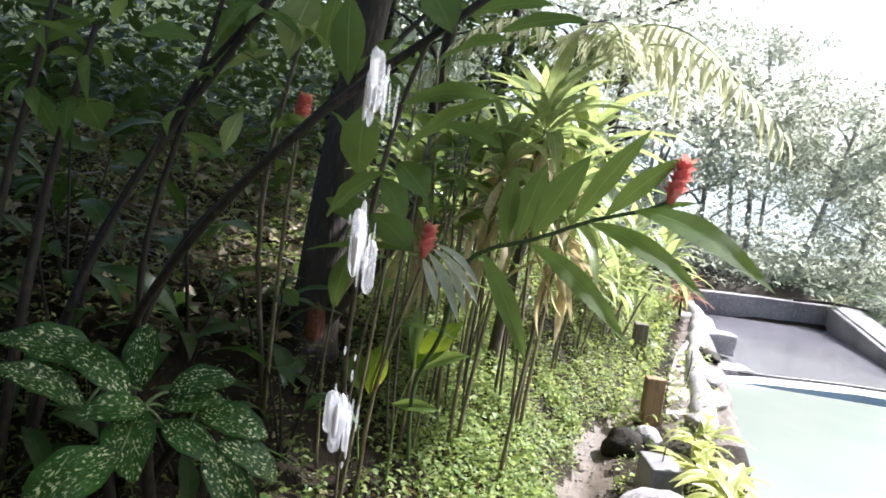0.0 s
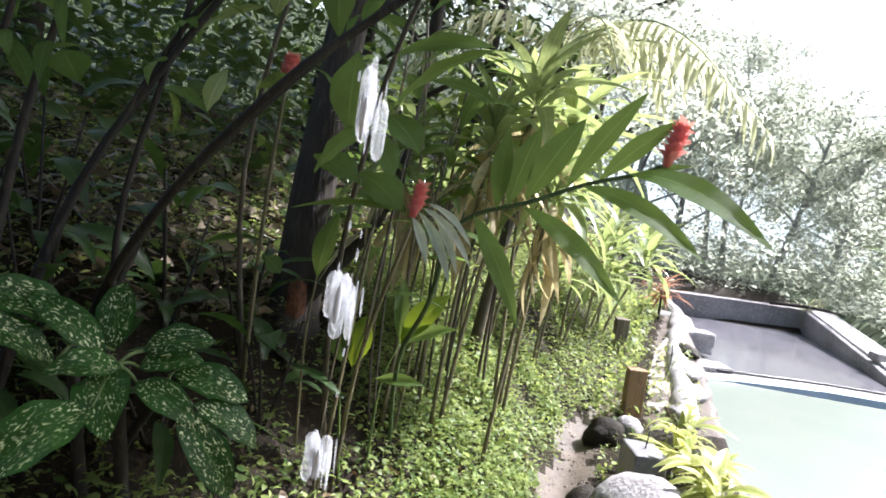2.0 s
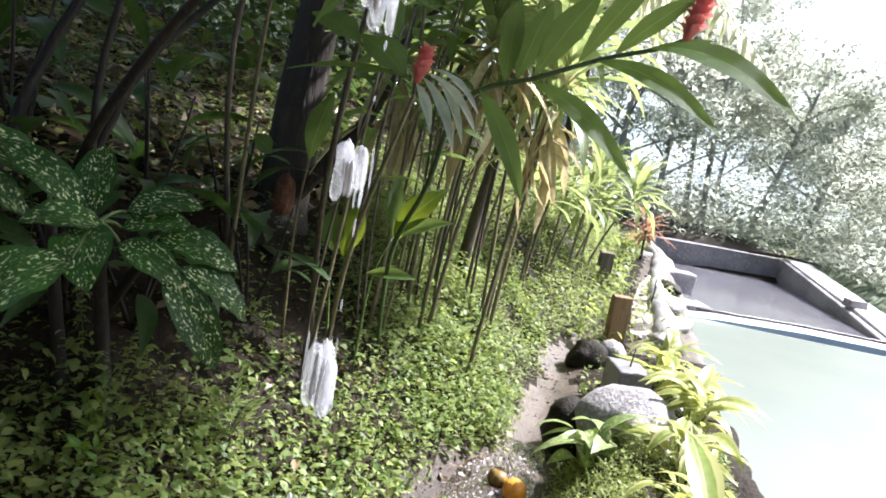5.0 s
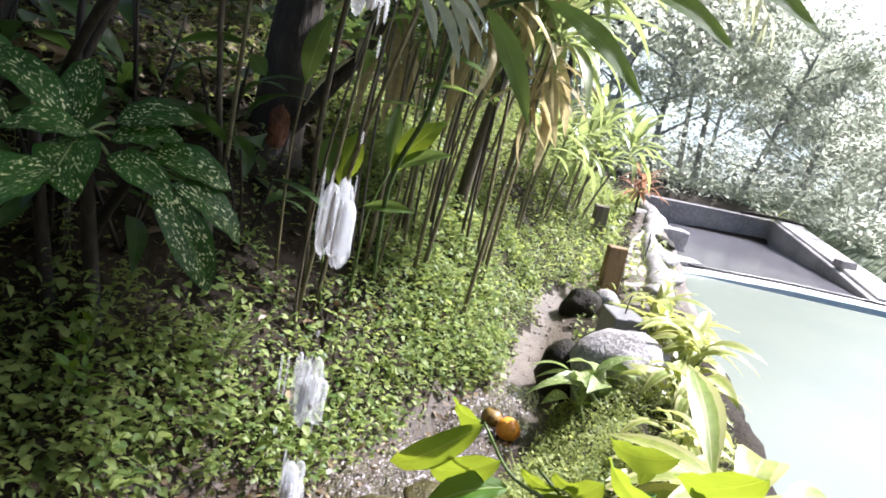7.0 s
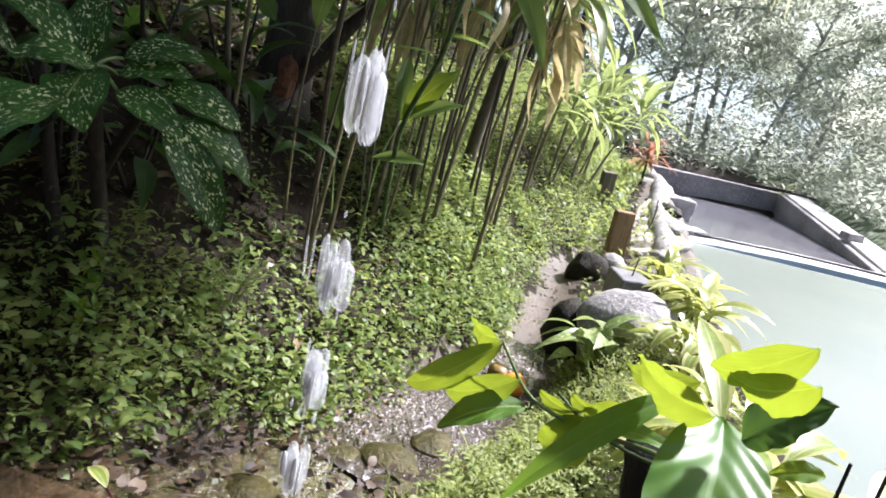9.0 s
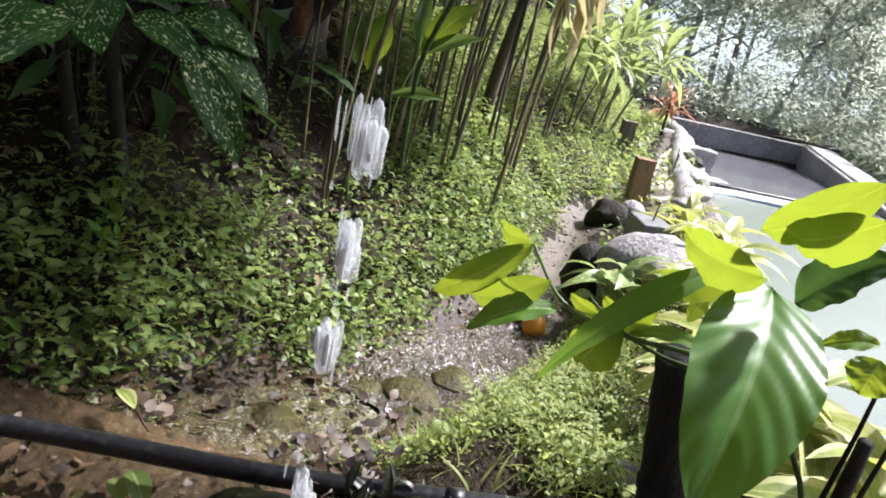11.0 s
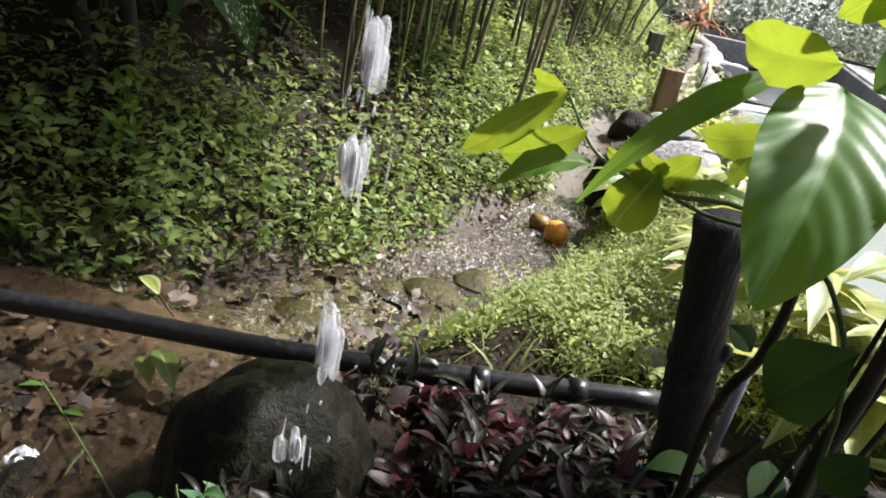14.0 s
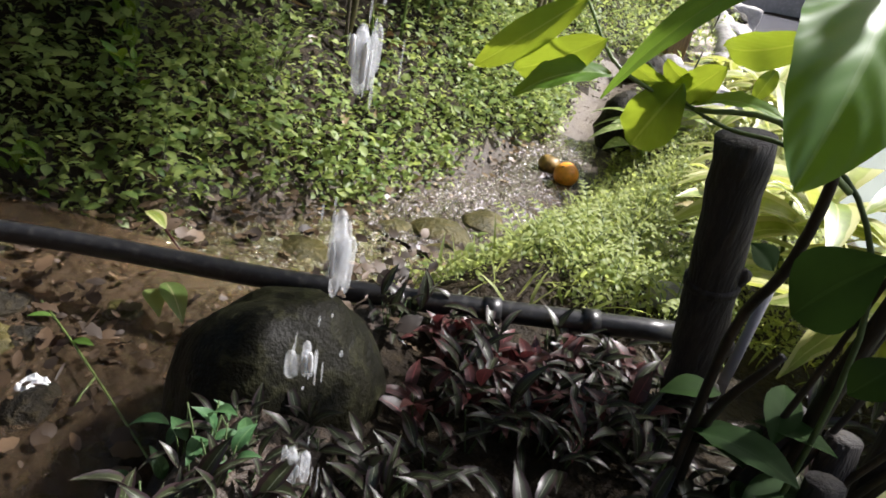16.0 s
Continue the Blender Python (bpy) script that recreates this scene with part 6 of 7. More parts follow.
for k, (x, y) in enumerate(((0.44, 1.367), (0.528, 1.279), (0.36, 1.2), (0.6, 1.42), (0.3, 1.45), (0.4, 1.28), (0.48, 1.18), (0.33, 1.33), (0.52, 1.5), (0.65, 1.3), (0.25, 1.27), (0.42, 1.62), (0.56, 1.1), (0.7, 1.55))):
    z = gz(x, y)
    fw_ = thing("feathery_weed", (x, y, z), "pale green feathery weed with paired leaflets", "weed", "feathery weeds on the mound")
    for a0 in (0.3 + k, 2.0 + k, 3.6 + k, 5.1 + k):
        pts = bow((x, y, z + 0.01), (x + 0.09 * math.cos(a0), y + 0.09 * math.sin(a0), z + 0.1), 0.02, 7)
        stem_part(fw_, pts, 0.0018, 0.0008, M["stem_green"], "frond", 5)
        for j in range(2, 8):
            w = (pts[j] - pts[j - 1]).normalized()
            for sgn in (-1, 1):
                piece("leaflet", wl[2], fw_, aim(pts[j], w * 0.5 + w.cross(Vector((0, 0, 1))).normalized() * sgn, (0, -0.3, 1), 0, 0.034 * (1.15 - 0.1 * j)))
big_y = thing("fallen_leaf", (0.66, 1.72, 0.66), "large yellowing fallen leaf on the weeds", "leaf")
leaf_part(big_y, (0.63, 1.7, gz(0.63, 1.7) + 0.07), (0.74, 1.68, gz(0.74, 1.68) + 0.075), 0.05, M["straw"], 0.12, 0.2, 8, 2)
gs_x, gs_y = 0.56, 1.16
stone("grey_stone", gs_x, gs_y, gz(gs_x, gs_y) + 0.035, 0.05, 0.04, 0.035, M["rock"], 33, "small grey stone half hidden in the weeds", "stone")
wet = thing("fallen_leaf", (-0.33, 0.86, 0.6), "large wet grey-green leaf lying on stones in the stream", "leaf")
leaf_part(wet, (-0.38, 0.9, 0.63), (-0.3, 0.82, 0.612), 0.045, M["cordyline"], 0.15, 0.3, 8, 2)
leaf_part(wet, (-0.4, 0.88, 0.62), (-0.35, 0.83, 0.605), 0.038, M["cover"], 0.2, 0.3, 8, 2)
yel = thing("fallen_leaf", (-0.49, 1.06, 0.62), "yellow fallen leaf with a red stalk at the water's edge", "leaf")
leaf_part(yel, (-0.47, 1.06, 0.64), (-0.54, 1.1, 0.645), 0.035, M["yellow"], 0.15, 0.3, 8, 2)
piece("stalk", tube("stalk", M["red"], [(-0.47, 1.06, 0.64), (-0.42, 1.03, 0.62)], [0.003, 0.002], 6), yel)
tw_ = [leaf_mesh("leaf", M["cover"], 1.0, w, 5, 1, 0.1, 0.25, widest=0.42, droop=dr) for w, dr in ((0.5, 0.5), (0.36, 0.9), (0.6, 0.3))]
for k in range(110):
    x, y = rnd.uniform(-1.5, 0.35), rnd.uniform(1.0, 3.4)
    w = ground(np.array([x]), np.array([y]))
    s_ = float(w[1][0] - w[2][0])
    if not 0.02 < s_ < 0.75:
        continue
    z, h_, a = float(w[0][0]), rnd.uniform(0.09, 0.2), rnd.uniform(0, 6.28)
    p = thing("bank_weed", (x, y, z), "upright green weed with paired oval leaves on the bank", "weed", "upright weeds on the bank")
    pts = bow((x, y, z - 0.01), (x + rnd.uniform(-0.01, 0.06), y - rnd.uniform(0.0, 0.06), z + h_), 0, 6, (0.01, 0, 0))
    stem_part(p, pts, 0.002, 0.001, M["stem_green"], sides=5)
    for j in range(2, 7):
        for sgn in (0, 3.14):
            el = rnd.uniform(-0.2, 0.5)
            b_ = a + 1.57 * (j % 2) + sgn
            piece("leaf", tw_[(j + k) % 3], p, aim(pts[j], (math.cos(b_) * math.cos(el), math.sin(b_) * math.cos(el), math.sin(el)), (0, 0, 1), 0, rnd.uniform(0.026, 0.05) * (1.15 - 0.07 * j)))
# a little fern
fern = thing("fern", (-0.56, 1.8, gz(-0.56, 1.8)), "small fern with pale green paired leaflets", "fern")
fl = leaf_mesh("leaflet", M["cordyline"], 1.0, 0.28, 4, 1, 0.05, 0.2, widest=0.4)
for a0 in (0.2, 1.5, -0.7, 2.6):
    b0 = Vector((-0.56, 1.8, gz(-0.56, 1.8) + 0.02))
    e0 = b0 + Vector((math.cos(a0) * 0.17, math.sin(a0) * 0.1 - 0.1, 0.22))
    pts = bow(b0, e0, 0.03, 8)
    stem_part(fern, pts, 0.0025, 0.001, M["stem_green"], "frond", 5)
    for k in range(2, 9):
        w = (pts[k] - pts[k - 1]).normalized()
        for sgn in (-1, 1):
            piece("leaflet", fl, fern, aim(pts[k], w * 0.5 + w.cross(Vector((0, 0, 1))).normalized() * sgn, (0, -0.3, 1), 0, 0.062 * (1.1 - 0.09 * k)))

# water falling on the boulder
b = Builder()


def ball(sub):
    bm = bmesh.new()
    bmesh.ops.create_icosphere(bm, subdivisions=sub, radius=1.0)
    bm.verts.ensure_lookup_table()
    out = np.array([tuple(v.co) for v in bm.verts]), np.array([[v.index for v in f.verts] for f in bm.faces])
    bm.free()
    return out


def gulp(b, cx, cy, z, r, half, ridged, fine):
    """One gulp of falling water: a ragged upright lump with ridges that run down it."""
    n, m = 9, 9
    seed = rnd.uniform(0, 90)
    lean = rnd.uniform(-0.0008, 0.0008)
    vs = []
    for i in range(m):
        h = math.sin((i / (m - 1) - 0.5) * math.pi)
        body = max(0.004, 1 - abs(h) ** 12)
        for j in range(n):
            a = j / n * 6.2832
            ca, sa = math.cos(a), math.sin(a)
            ridge = noise.noise(Vector((ca * fine, sa * fine, seed + h * 0.5)))
            rag = noise.noise(Vector((ca * 2.2, sa * 2.2, seed + 9)))
            q = r * body * (1 + ridged * ridge)
            vs.append((cx + q * ca + lean * h, cy + 0.6 * q * sa, z + half * (h + 0.1 * rag * abs(h) ** 3)))
    f = [(i * n + j, i * n + (j + 1) % n, (i + 1) * n + (j + 1) % n, (i + 1) * n + j) for i in range(m - 1) for j in range(n)]
    b.add(np.array(vs), np.array(f), np.zeros((len(vs), 2)))


iw, fw = ball(2)
b2, b3 = Builder(), Builder()
iv, fi = ball(1)
z = 0.72
k = 0
while z < 3.3:
    cx, cy = 0.045 + 0.016 * min(1.0, max(0.0, (z - 0.75) / 0.5)) + rnd.uniform(-0.006, 0.006), 0.415 + rnd.uniform(-0.007, 0.007)
    tall = rnd.uniform(0.02, 0.038)
    for s in range(rnd.randint(5, 7)):
        off = rnd.gauss(0, 0.007)
        gulp(b, cx + off, cy + rnd.gauss(0, 0.003), z + rnd.gauss(0, tall * 0.25) - off * 0.4, rnd.uniform(0.0035, 0.0065), tall * rnd.uniform(0.6, 1.0), 0.45, 1.6)
    for s in range(rnd.randint(2, 3)):
        off = rnd.gauss(-0.002, 0.004)
        gulp(b3, cx + off, cy - 0.003, z - tall * 0.2 + rnd.gauss(0, tall * 0.15), rnd.uniform(0.0013, 0.0026), tall * rnd.uniform(0.35, 0.65), 0.45, 1.6)
    for s in range(rnd.randint(9, 14)):
        off = rnd.gauss(0, 0.008)
        gulp(b, cx + off, cy + rnd.gauss(0, 0.004), z + rnd.gauss(0, tall * 0.25) - off * 0.4, rnd.uniform(0.0006, 0.0013), tall * rnd.uniform(0.4, 0.8), 0.4, 2.0)
    for s in range(rnd.randint(3, 6)):
        r, half = rnd.uniform(0.0008, 0.0016), rnd.uniform(0.002, 0.009)
        b2.add(iw * (r, r, half) + (cx + rnd.gauss(0, 0.009), cy + rnd.gauss(0, 0.006), z + rnd.gauss(0, 0.045)), fw, np.zeros((len(iw), 2)))
    k += 1
    z += rnd.uniform(0.085, 0.19)
for s in range(70):
    r = rnd.uniform(0.0008, 0.0022)
    a, q = rnd.uniform(0, 6.28), rnd.uniform(0.005, 0.07)
    v = iv * (r, r, r * rnd.uniform(1, 3)) + (0.045 + math.cos(a) * q, 0.415 + math.sin(a) * q, 0.685 + rnd.uniform(0, 0.06))
    b2.add(v, fi, np.zeros((len(v), 2)))
tagged(new("water_drops", b2.mesh("water_drops", M["fall"])), "drops and thin strings of water round the falling stream", "water drops", kind="stuff")
tagged(new("falling_water", b3.mesh("falling_water", M["foam"])), "bright white cores of the falling water", "water", kind="stuff")
tagged(new("falling_water", b.mesh("falling_water", M["fall"])), "broken stream of clear water falling in front of the boulder", "water", kind="stuff")
# white water in the stream
b = Builder()
fv, fn, fm_ = [], 14, 40
for i in range(fn):
    for j in range(fm_):
        an, rr = j / fm_ * 6.2832, (i / (fn - 1)) * 0.034 * (1 + 0.35 * noise.noise(Vector((math.cos(j / fm_ * 6.2832) * 2, math.sin(j / fm_ * 6.2832) * 2, 5))))
        x, y = -0.43 + rr * math.cos(an), 0.62 + rr * math.sin(an) * 0.8
        lump = abs(noise.noise(Vector((x * 70, y * 110, 2)))) + 0.6 * abs(noise.noise(Vector((x * 160, y * 190, 4))))
        fv.append((x, y, 0.588 + 0.02 * lump * (1 - (i / (fn - 1)) ** 2) - 0.012 * (i / (fn - 1)) ** 4))
b.add(np.array(fv), np.array([(i * fm_ + j, i * fm_ + (j + 1) % fm_, (i + 1) * fm_ + (j + 1) % fm_, (i + 1) * fm_ + j) for i in range(fn - 1) for j in range(fm_)]), np.zeros((len(fv), 2)))
tagged(new("foam", b.mesh("foam", M["foam"])), "white splash of foam on the shallow water", "foam", kind="stuff")
b = Builder()
for s in range(140):
    t = rnd.random() ** 0.8
    c = Vector((-0.2, 1.5, 0)).lerp(Vector((0.5, 3.0, 0)), t)
    x, y = c.x + rnd.gauss(0, 0.09), c.y + rnd.gauss(0, 0.06)
    w = ground(np.array([x]), np.array([y]))
    if abs(w[1][0]) > w[2][0] * 0.95:
        continue
    zp = float(np.interp(y, [1.08, 1.65, 2.4, 3.1], [0.55, 0.45, 0.40, 0.44]))
    a, L, r = rnd.gauss(1.1, 0.6), rnd.uniform(0.006, 0.03), rnd.uniform(0.0015, 0.004)
    v = iv[:] * (L, r * 1.6, r)
    v = v @ np.array([[math.cos(a), math.sin(a), 0], [-math.sin(a), math.cos(a), 0], [0, 0, 1]]) + (x, y, zp - 0.001 + 0.006 * rnd.random())
    b.add(v, fi, np.zeros((len(v), 2)))
tagged(new("ripple_glints", b.mesh("ripple_glints", M["crest"])), "clear glinting crests of ripples on the running stream", "ripples", kind="stuff")

# ---- trees ----
tl = [leaf_arr(1.0, w, 2, 1, 0.08, 0.25, 0, 0.8, 0.45) for w in (0.45, 0.6, 0.35)]


def crown_mesh(name, mat, centres, leaves, size, spread=1.0):
    """A crown of many leaves in uneven clumps with gaps between."""
    bb = Builder()
    xs, ys, zs = [], [], []
    for (cx, cy, cz, r) in centres:
        n = int(leaves * r * r)
        for c in range(max(5, int(9 * r))):
            a, e, q = rnd.uniform(0, 6.28), rnd.uniform(-0.6, 1.4), r * rnd.uniform(0.45, 1.0)
            px, py, pz = cx + q * math.cos(a) * math.cos(e), cy + q * math.sin(a) * math.cos(e), cz + q * math.sin(e) * 0.75
            m = max(4, n // max(5, int(9 * r)))
            sp = r * rnd.uniform(0.18, 0.34) * spread
            xs.append(rng.normal(px, sp, m)); ys.append(rng.normal(py, sp, m)); zs.append(rng.normal(pz, sp * 0.7, m))
    x, y, z = np.concatenate(xs), np.concatenate(ys), np.concatenate(zs)
    n = len(x)
    az, el = rng.uniform(0, 6.28, n), rng.uniform(-1.1, 0.5, n)
    yv = np.stack([np.cos(az) * np.cos(el), np.sin(az) * np.cos(el), np.sin(el)], -1)
    up = np.stack([rng.normal(0, 0.5, n), rng.normal(0, 0.5, n), np.ones(n)], -1)
    xv = np.cross(yv, up)
    xv /= np.linalg.norm(xv, axis=1, keepdims=True)
    R = np.stack([xv, yv, np.cross(xv, yv)], -1) * (size * rng.uniform(0.6, 1.3, n))[:, None, None]
    P = np.stack([x, y, z], -1)
    pick = rng.integers(0, len(tl), n)
    for k, (v, f, u) in enumerate(tl):
        m = pick == k
        q = np.einsum("nij,kj->nki", R[m], v) + P[m][:, None, :]
        c = int(m.sum())
        bb.add(q.reshape(-1, 3), (f[None] + (np.arange(c) * len(v))[:, None, None]).reshape(-1, f.shape[1]), np.tile(u, (c, 1)))
    return bb.mesh(name, mat)


def tree(x, y, height, r, label, lean=(0.0, 0.0), mat=None, leaves=900, size=0.13, trunk_r=0.09, low=0.45, group="trees beyond the wall"):
    z = gz(x, y) - 0.1
    t = thing("tree", (x, y, z), label, "tree", group)
    tip = Vector((x + lean[0], y + lean[1], z + height))
    base = Vector((x, y, z))
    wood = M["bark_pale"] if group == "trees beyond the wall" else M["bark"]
    piece("trunk", tube("trunk", wood, bow(base, tip, 0, 8, (rnd.uniform(-0.1, 0.1), 0, 0)), taper(trunk_r, trunk_r * 0.3, 8), 9), t)
    cs = []
    for k in range(9):
        f = low + (1 - low) * k / 8
        p = base.lerp(tip, f)
        a = k * 2.4 + rnd.uniform(-0.4, 0.4)
        e = p + Vector((math.cos(a), math.sin(a), rnd.uniform(0.2, 0.7))) * r * rnd.uniform(0.6, 1.1)
        piece("limb", tube("limb", wood, bow(p, e, r * 0.08, 5), taper(trunk_r * 0.4, trunk_r * 0.1, 5), 6), t)
        cs.append((e.x, e.y, e.z, r * rnd.uniform(0.4, 0.65)))
    cs.append((tip.x, tip.y, tip.z, r * 0.6))
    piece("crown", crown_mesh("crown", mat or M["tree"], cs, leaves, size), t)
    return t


# trees beyond the wall: leaf and bark colours carry painted haze
tree(4.6, 19.4, 5.2, 1.6, "tall slender tree with haze painted into its colour beyond the wall", (-0.5, 0), low=0.55)
tree(5.05, 19.3, 5.6, 1.7, "tall slender tree with haze painted into its colour beyond the wall", (-0.2, 0), low=0.5)
tree(5.9, 18.0, 4.2, 1.6, "leaning tree with leaves paled by painted haze beyond the wall", (0.9, 0), low=0.3)
tree(7.4, 18.5, 3.4, 1.6, "bushy tree with leaves paled by painted haze beyond the wall", (0.4, 0), low=0.25)
tree(9.4, 19.5, 2.7, 1.5, "bushy tree with leaves paled by painted haze beyond the wall", low=0.2)
tree(11.5, 21.0, 2.4, 1.5, "bushy tree with leaves paled by painted haze beyond the wall", low=0.2)
tree(3.4, 17.5, 4.5, 1.6, "bushy tree with leaves paled by painted haze beyond the wall", low=0.25)
tree(2.2, 16.5, 5.2, 1.8, "bushy tree with leaves paled by painted haze beyond the wall", low=0.25)
tree(7.0, 26.0, 5.4, 2.3, "broad tree far behind the pool with haze painted into its colour", low=0.3, size=0.22, leaves=560)
tree(11.5, 28.0, 4.4, 2.2, "broad tree far behind the pool with haze painted into its colour", low=0.25, size=0.22, leaves=560)
tree(15.5, 30.0, 3.8, 2.4, "broad tree far behind the pool with haze painted into its colour", low=0.2, size=0.22, leaves=560)
tree(3.0, 27.0, 7.5, 2.6, "broad tree far behind the pool with haze painted into its colour", low=0.3, size=0.22, leaves=560)
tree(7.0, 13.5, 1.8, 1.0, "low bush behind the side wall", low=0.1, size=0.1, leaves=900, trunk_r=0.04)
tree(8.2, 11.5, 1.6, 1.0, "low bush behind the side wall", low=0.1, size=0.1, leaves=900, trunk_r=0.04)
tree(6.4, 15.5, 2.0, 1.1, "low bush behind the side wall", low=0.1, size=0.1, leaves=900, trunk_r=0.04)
tree(0.6, 11.0, 4.5, 1.5, "leafy tree on the bank above the path", (0.3, 0), low=0.3, size=0.13, leaves=420, group="trees on the bank")
tree(-0.9, 8.5, 5.0, 1.7, "leafy tree on the bank above the path", (0.5, 0), low=0.35, size=0.13, leaves=420, group="trees on the bank")
tree(0.0, 9.9, 5.5, 1.7, "leafy tree on the bank above the path", (0.2, 0), low=0.2, size=0.13, leaves=420, group="trees on the bank")
tree(-1.5, 11.0, 6.0, 2.0, "leafy tree on the bank above the path", (0.2, 0), low=0.2, size=0.15, leaves=420, group="trees on the bank")
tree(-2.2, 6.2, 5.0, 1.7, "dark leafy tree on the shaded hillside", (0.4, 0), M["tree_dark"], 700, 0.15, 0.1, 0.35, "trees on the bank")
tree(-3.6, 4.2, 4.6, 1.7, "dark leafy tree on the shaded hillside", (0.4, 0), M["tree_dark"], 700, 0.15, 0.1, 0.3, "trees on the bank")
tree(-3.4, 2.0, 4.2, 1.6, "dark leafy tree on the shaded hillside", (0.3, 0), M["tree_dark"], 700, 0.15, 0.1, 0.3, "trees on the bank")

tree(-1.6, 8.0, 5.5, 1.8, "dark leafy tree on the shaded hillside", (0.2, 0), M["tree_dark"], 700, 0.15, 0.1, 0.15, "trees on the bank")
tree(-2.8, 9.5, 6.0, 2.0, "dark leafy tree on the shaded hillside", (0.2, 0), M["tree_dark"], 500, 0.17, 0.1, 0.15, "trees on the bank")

# the big tree; its crown is added out of view to shade the bank
big = thing("shade_tree", (-0.92, 2.95, gz(-0.92, 2.95)), "old tree with a dark trunk and a crown added above the view for shade", "tree")
b0 = Vector((-0.92, 2.92, gz(-0.92, 2.92) - 0.1))
piece("trunk", tube("trunk", M["bark"], smooth_line([b0, (-0.91, 2.95, 1.5), (-0.9, 3.0, 2.1), (-0.8, 3.0, 3.0), (-0.6, 3.0, 4.0)]), [0.17, 0.15, 0.135, 0.128] + taper(0.123, 0.06, 12), 14), big)
piece("limb", tube("limb", M["bark"], smooth_line([(-0.93, 2.93, 1.32), (-0.72, 2.85, 1.58), (-0.52, 2.8, 1.86), (-0.42, 2.8, 2.2)]), taper(0.045, 0.02, 12), 9), big)
piece("rotten_bark", stone_mesh("rotten_bark", M["bark_rot"], 0.05, 0.03, 0.12, 3, 0.2, 3), big, pose(-0.87, 2.83, 1.42), "rotten orange-brown patch of bark")
# crown clumps, set where they keep the sun off the bank
SHADE = [(x + rnd.uniform(-0.25, 0.25), y + rnd.uniform(-0.25, 0.25), 4.15 + 0.14 * y + rnd.uniform(0, 0.4), 0.62) for x in (-1.9, -1.2, -0.5, 0.2, 0.9, 1.6) for y in (2.3, 3.1, 3.9, 4.7, 5.5, 6.3) if x < 1.9 - 0.12 * (y - 2) and (x, y) not in ((0.9, 3.1), (1.6, 3.1), (1.6, 3.9), (1.6, 4.7))]
# further clumps up the sun's line from ground spots to be darkened
for gx, gy, r in ((-1.35, 2.1, 0.5), (-1.0, 0.95, 0.3), (-0.36, 0.66, 0.2), (-1.7, 2.6, 0.5), (-0.8, 1.5, 0.2), (-1.2, 1.5, 0.25), (-0.85, 1.28, 0.24), (-0.5, 1.45, 0.18)):
    SHADE.append((gx + 3.43, gy + 2.31, gz(gx, gy) + 4.6, r))
SHADE += [(1.03, 3.0, 3.45, 0.46), (0.63, 2.3, 3.45, 0.5), (0.38, 2.25, 3.5, 0.45)]
for cx, cy, cz, r in SHADE:
    piece("limb", tube("limb", M["bark"], bow((-0.6, 3.0, 3.8), (cx, cy, cz), 0.1, 6), taper(0.04, 0.012, 6), 7), big)
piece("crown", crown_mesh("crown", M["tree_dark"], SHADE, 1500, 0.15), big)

# a small tree added on the pool side, out of view, to shade the foreground
sm = thing("added_shading_tree", (1.2, 1.0, gz(1.2, 1.0)), "added out-of-view small tree that shades the foreground", "tree")
piece("trunk", tube("trunk", M["bark"], smooth_line([(1.18, 0.95, 0.5), (1.2, 1.0, 1.2), (1.42, 1.1, 2.0)]), taper(0.03, 0.015, 8), 8), sm)
piece("crown", crown_mesh("crown", M["tree_dark"], [(1.45, 1.15, 2.1, 0.32), (1.35, 1.3, 2.2, 0.2), (1.5, 0.9, 1.8, 0.32)], 1700, 0.1), sm)

# dark undergrowth that fills the hillside behind the stems
n = 11000
ux, uy = rng.uniform(-6.5, -0.6, n), rng.uniform(1.6, 9.5, n)
uh, ud, uw = ground(ux, uy)
pt = patchy(ux, uy, 1.1, 6.0)
uz = uh + rng.random(n) ** 1.2 * (0.25 + 1.9 * smooth01((ud - 1.2) / 2.2)) * (0.6 + 0.8 * pt)
ok = (ud > 1.0) & (rng.random(n) < np.clip(0.15 + 0.5 * (ud - 1.0), 0, 1) * (1 - 0.75 * np.exp(-(((ux + 1.9) / 0.8) ** 2 + ((uy - 3.2) / 0.9) ** 2) ** 2)))
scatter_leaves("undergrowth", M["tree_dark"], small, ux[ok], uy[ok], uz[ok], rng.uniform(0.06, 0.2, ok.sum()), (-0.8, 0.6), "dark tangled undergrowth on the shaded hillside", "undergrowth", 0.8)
# undergrowth beyond the wall in the same haze-paled leaf colour
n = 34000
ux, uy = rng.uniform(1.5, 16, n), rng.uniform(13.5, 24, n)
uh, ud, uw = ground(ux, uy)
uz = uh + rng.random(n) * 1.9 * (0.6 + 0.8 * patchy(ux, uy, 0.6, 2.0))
scatter_leaves("undergrowth", M["tree"], small, ux, uy, uz, rng.uniform(0.06, 0.15, n), (-0.8, 0.6), "undergrowth beyond the wall, paled to paint in haze", "undergrowth", 0.8)

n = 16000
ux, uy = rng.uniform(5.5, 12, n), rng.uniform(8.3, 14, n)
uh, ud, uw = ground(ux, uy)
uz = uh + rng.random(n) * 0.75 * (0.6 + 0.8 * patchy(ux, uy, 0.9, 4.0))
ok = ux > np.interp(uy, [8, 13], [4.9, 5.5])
scatter_leaves("undergrowth", M["tree"], small, ux[ok], uy[ok], uz[ok], rng.uniform(0.05, 0.12, ok.sum()), (-0.8, 0.6), "undergrowth behind the side wall, paled to paint in haze", "undergrowth", 0.8)

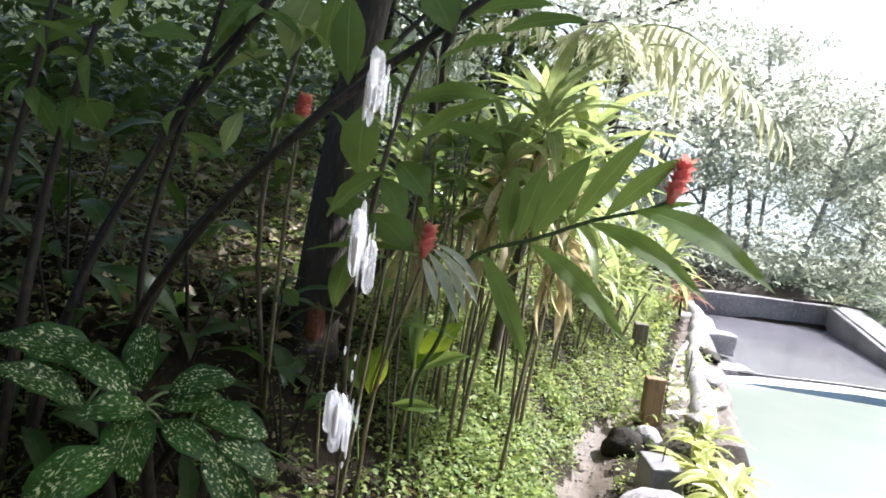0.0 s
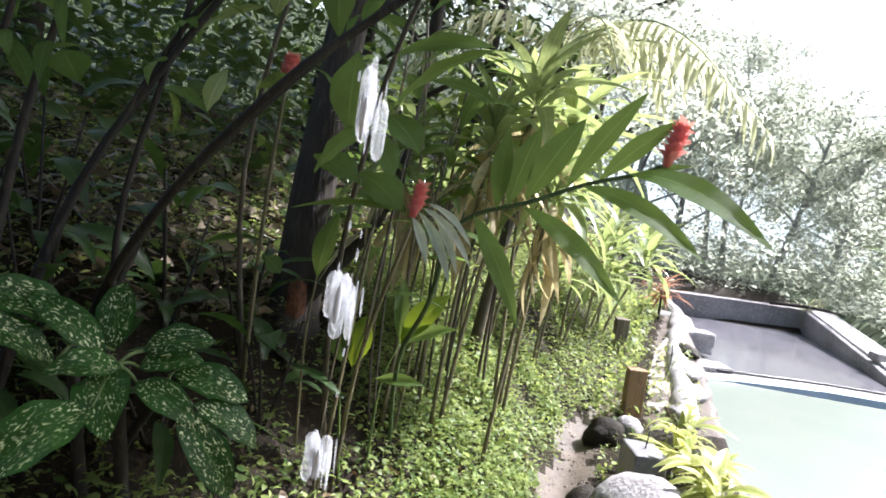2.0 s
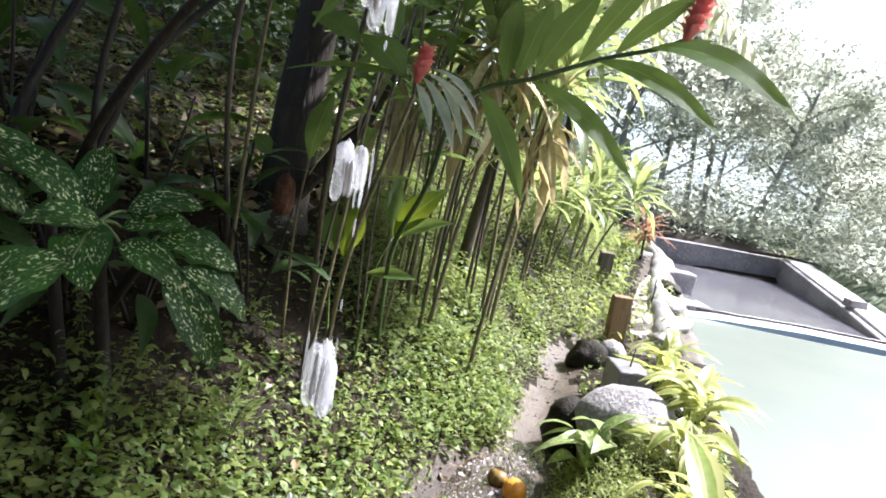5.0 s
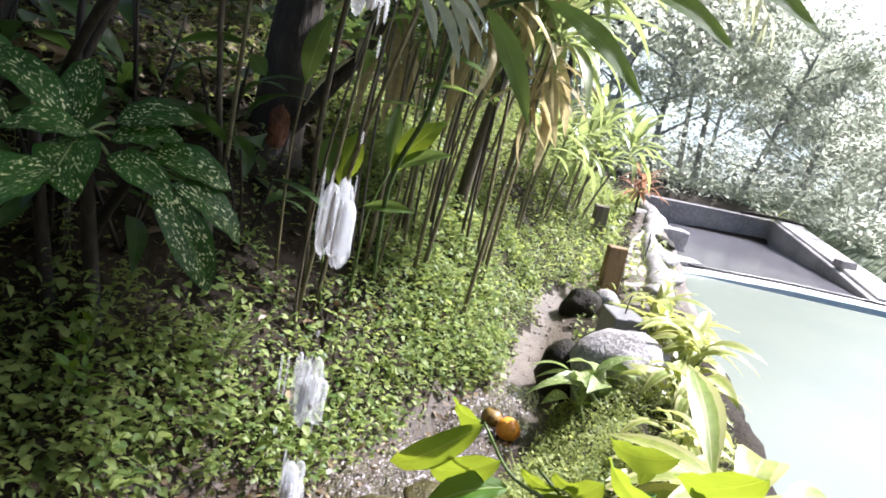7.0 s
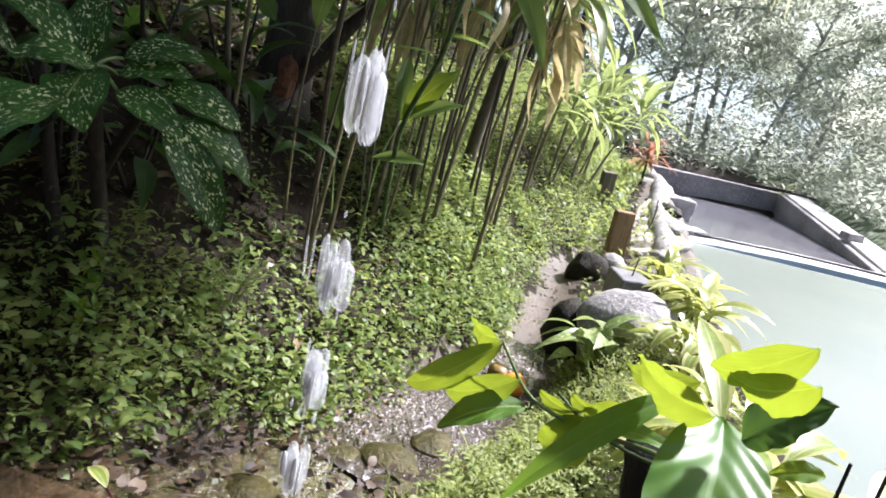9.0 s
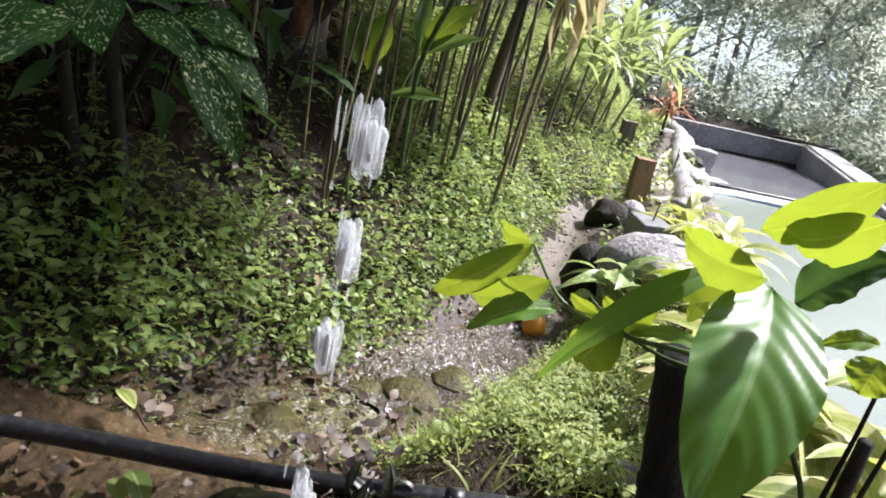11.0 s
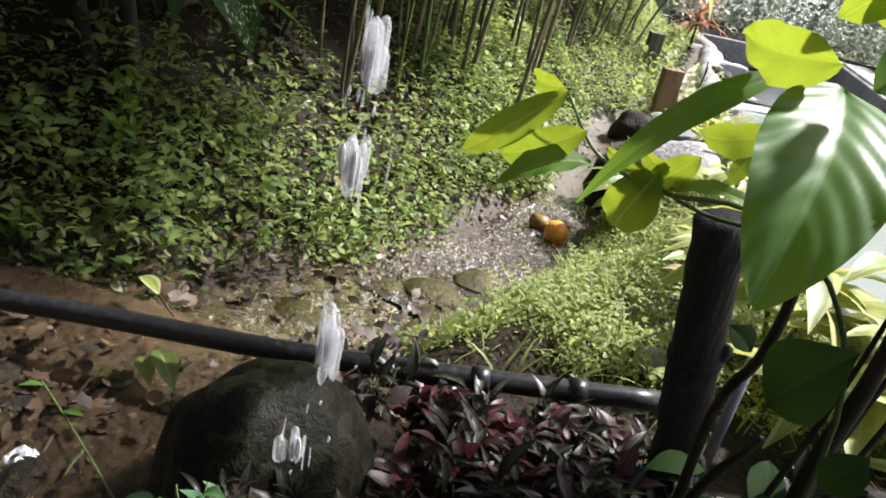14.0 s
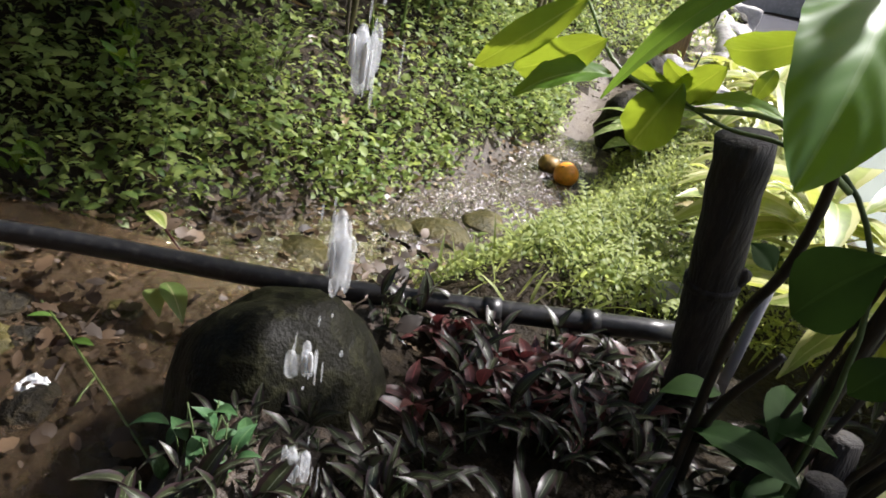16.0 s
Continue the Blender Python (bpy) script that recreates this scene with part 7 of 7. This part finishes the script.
# ---- wooded hillside that closes the view above the bank ----
b = Builder()
an, rn = 60, 14
hv = []
for i in range(an):
    a = radians(-75 + 78 * i / (an - 1))
    for j in range(rn):
        f = j / (rn - 1)
        r = 13.0 + 12.0 * f
        x, y = math.sin(a) * r, math.cos(a) * r
        edge = float(smooth01((3 - math.degrees(a)) / 14))
        z = gz(x, y) * (1 - f) - 0.3 + edge * (f ** 0.7) * (8.0 + 2.2 * noise.noise(Vector((x * 0.25, y * 0.25, 2)))) + 0.5 * noise.noise(Vector((x * 0.9, y * 0.9, 5)))
        hv.append((x, y, z))
i = (np.arange(an - 1)[:, None] * rn + np.arange(rn - 1)[None]).ravel()
b.add(np.array(hv), np.stack([i, i + 1, i + rn + 1, i + rn], -1), np.zeros((len(hv), 2)))
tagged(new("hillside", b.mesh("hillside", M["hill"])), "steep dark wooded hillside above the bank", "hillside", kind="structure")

# ---- unseen house wall and roof behind the camera, added to block sky light ----
bm = box_bm(5.6, 0.2, 3.0, 0.0)
hw_ = tagged(new("added_house_wall", mesh_of("added_house_wall", bm, M["wood"], False)), "added unseen brown house wall that blocks sky light from behind", "wall", kind="structure")
hw_.matrix_basis = pose(-1.7, -2.2, 1.8)
bm = box_bm(5.6, 3.0, 0.08, 0.0)
rf = tagged(new("roof", mesh_of("roof", bm, M["bark"], False)), "added unseen overhanging roof that blocks sky light and sheds the water", "roof", kind="structure")
rf.matrix_basis = pose(-1.7, -0.95, 3.35, -8, 0, 0)

# ---- palm ----
palm = thing("palm", (-0.3, 8.2, gz(-0.3, 8.2)), "palm with long drooping feathery fronds in sunlight", "palm")
piece("trunk", tube("trunk", M["bark"], bow((-0.3, 8.2, gz(-0.3, 8.2) - 0.1), (0.1, 7.6, 3.6), 0, 8), taper(0.09, 0.07, 8), 10), palm)
pl = leaf_mesh("leaflet", M["palm"], 1.0, 0.07, 6, 1, 0.0, 0.3, widest=0.4, droop=1.3)


def frond(root, tip, sag, length):
    pts = bow(root, tip, sag, 22)
    fr = piece("frond", tube("frond", M["stem_green"], pts, taper(0.016, 0.004, 22), 6), palm)
    back = (palm.matrix_basis @ fr.matrix_basis).inverted()
    for k in range(3, 23):
        w = (pts[k] - pts[k - 1]).normalized()
        sd = w.cross(Vector((0, 0, 1))).normalized()
        for s in (-1, 1):
            o = new("leaflet", pl)
            o.parent = fr
            o.matrix_local = back @ aim(pts[k], w * 0.55 + sd * s + Vector((0, 0, -0.15)), (0, 0, 1), rnd.uniform(-0.3, 0.3), length * (1.1 - 0.75 * abs(k / 22 - 0.4)) * rnd.uniform(0.85, 1.1))


for tip, sag in (((2.0, 6.3, 3.0), 0.5), ((1.5, 5.9, 3.3), 0.5), ((1.2, 7.4, 3.4), 0.6), ((0.6, 5.6, 3.2), 0.5), ((-1.4, 6.6, 3.2), 0.6), ((1.6, 8.8, 3.6), 0.7), ((0.0, 9.4, 3.6), 0.6)):
    frond((0.1, 7.6, 3.6), tip, sag, 0.68)
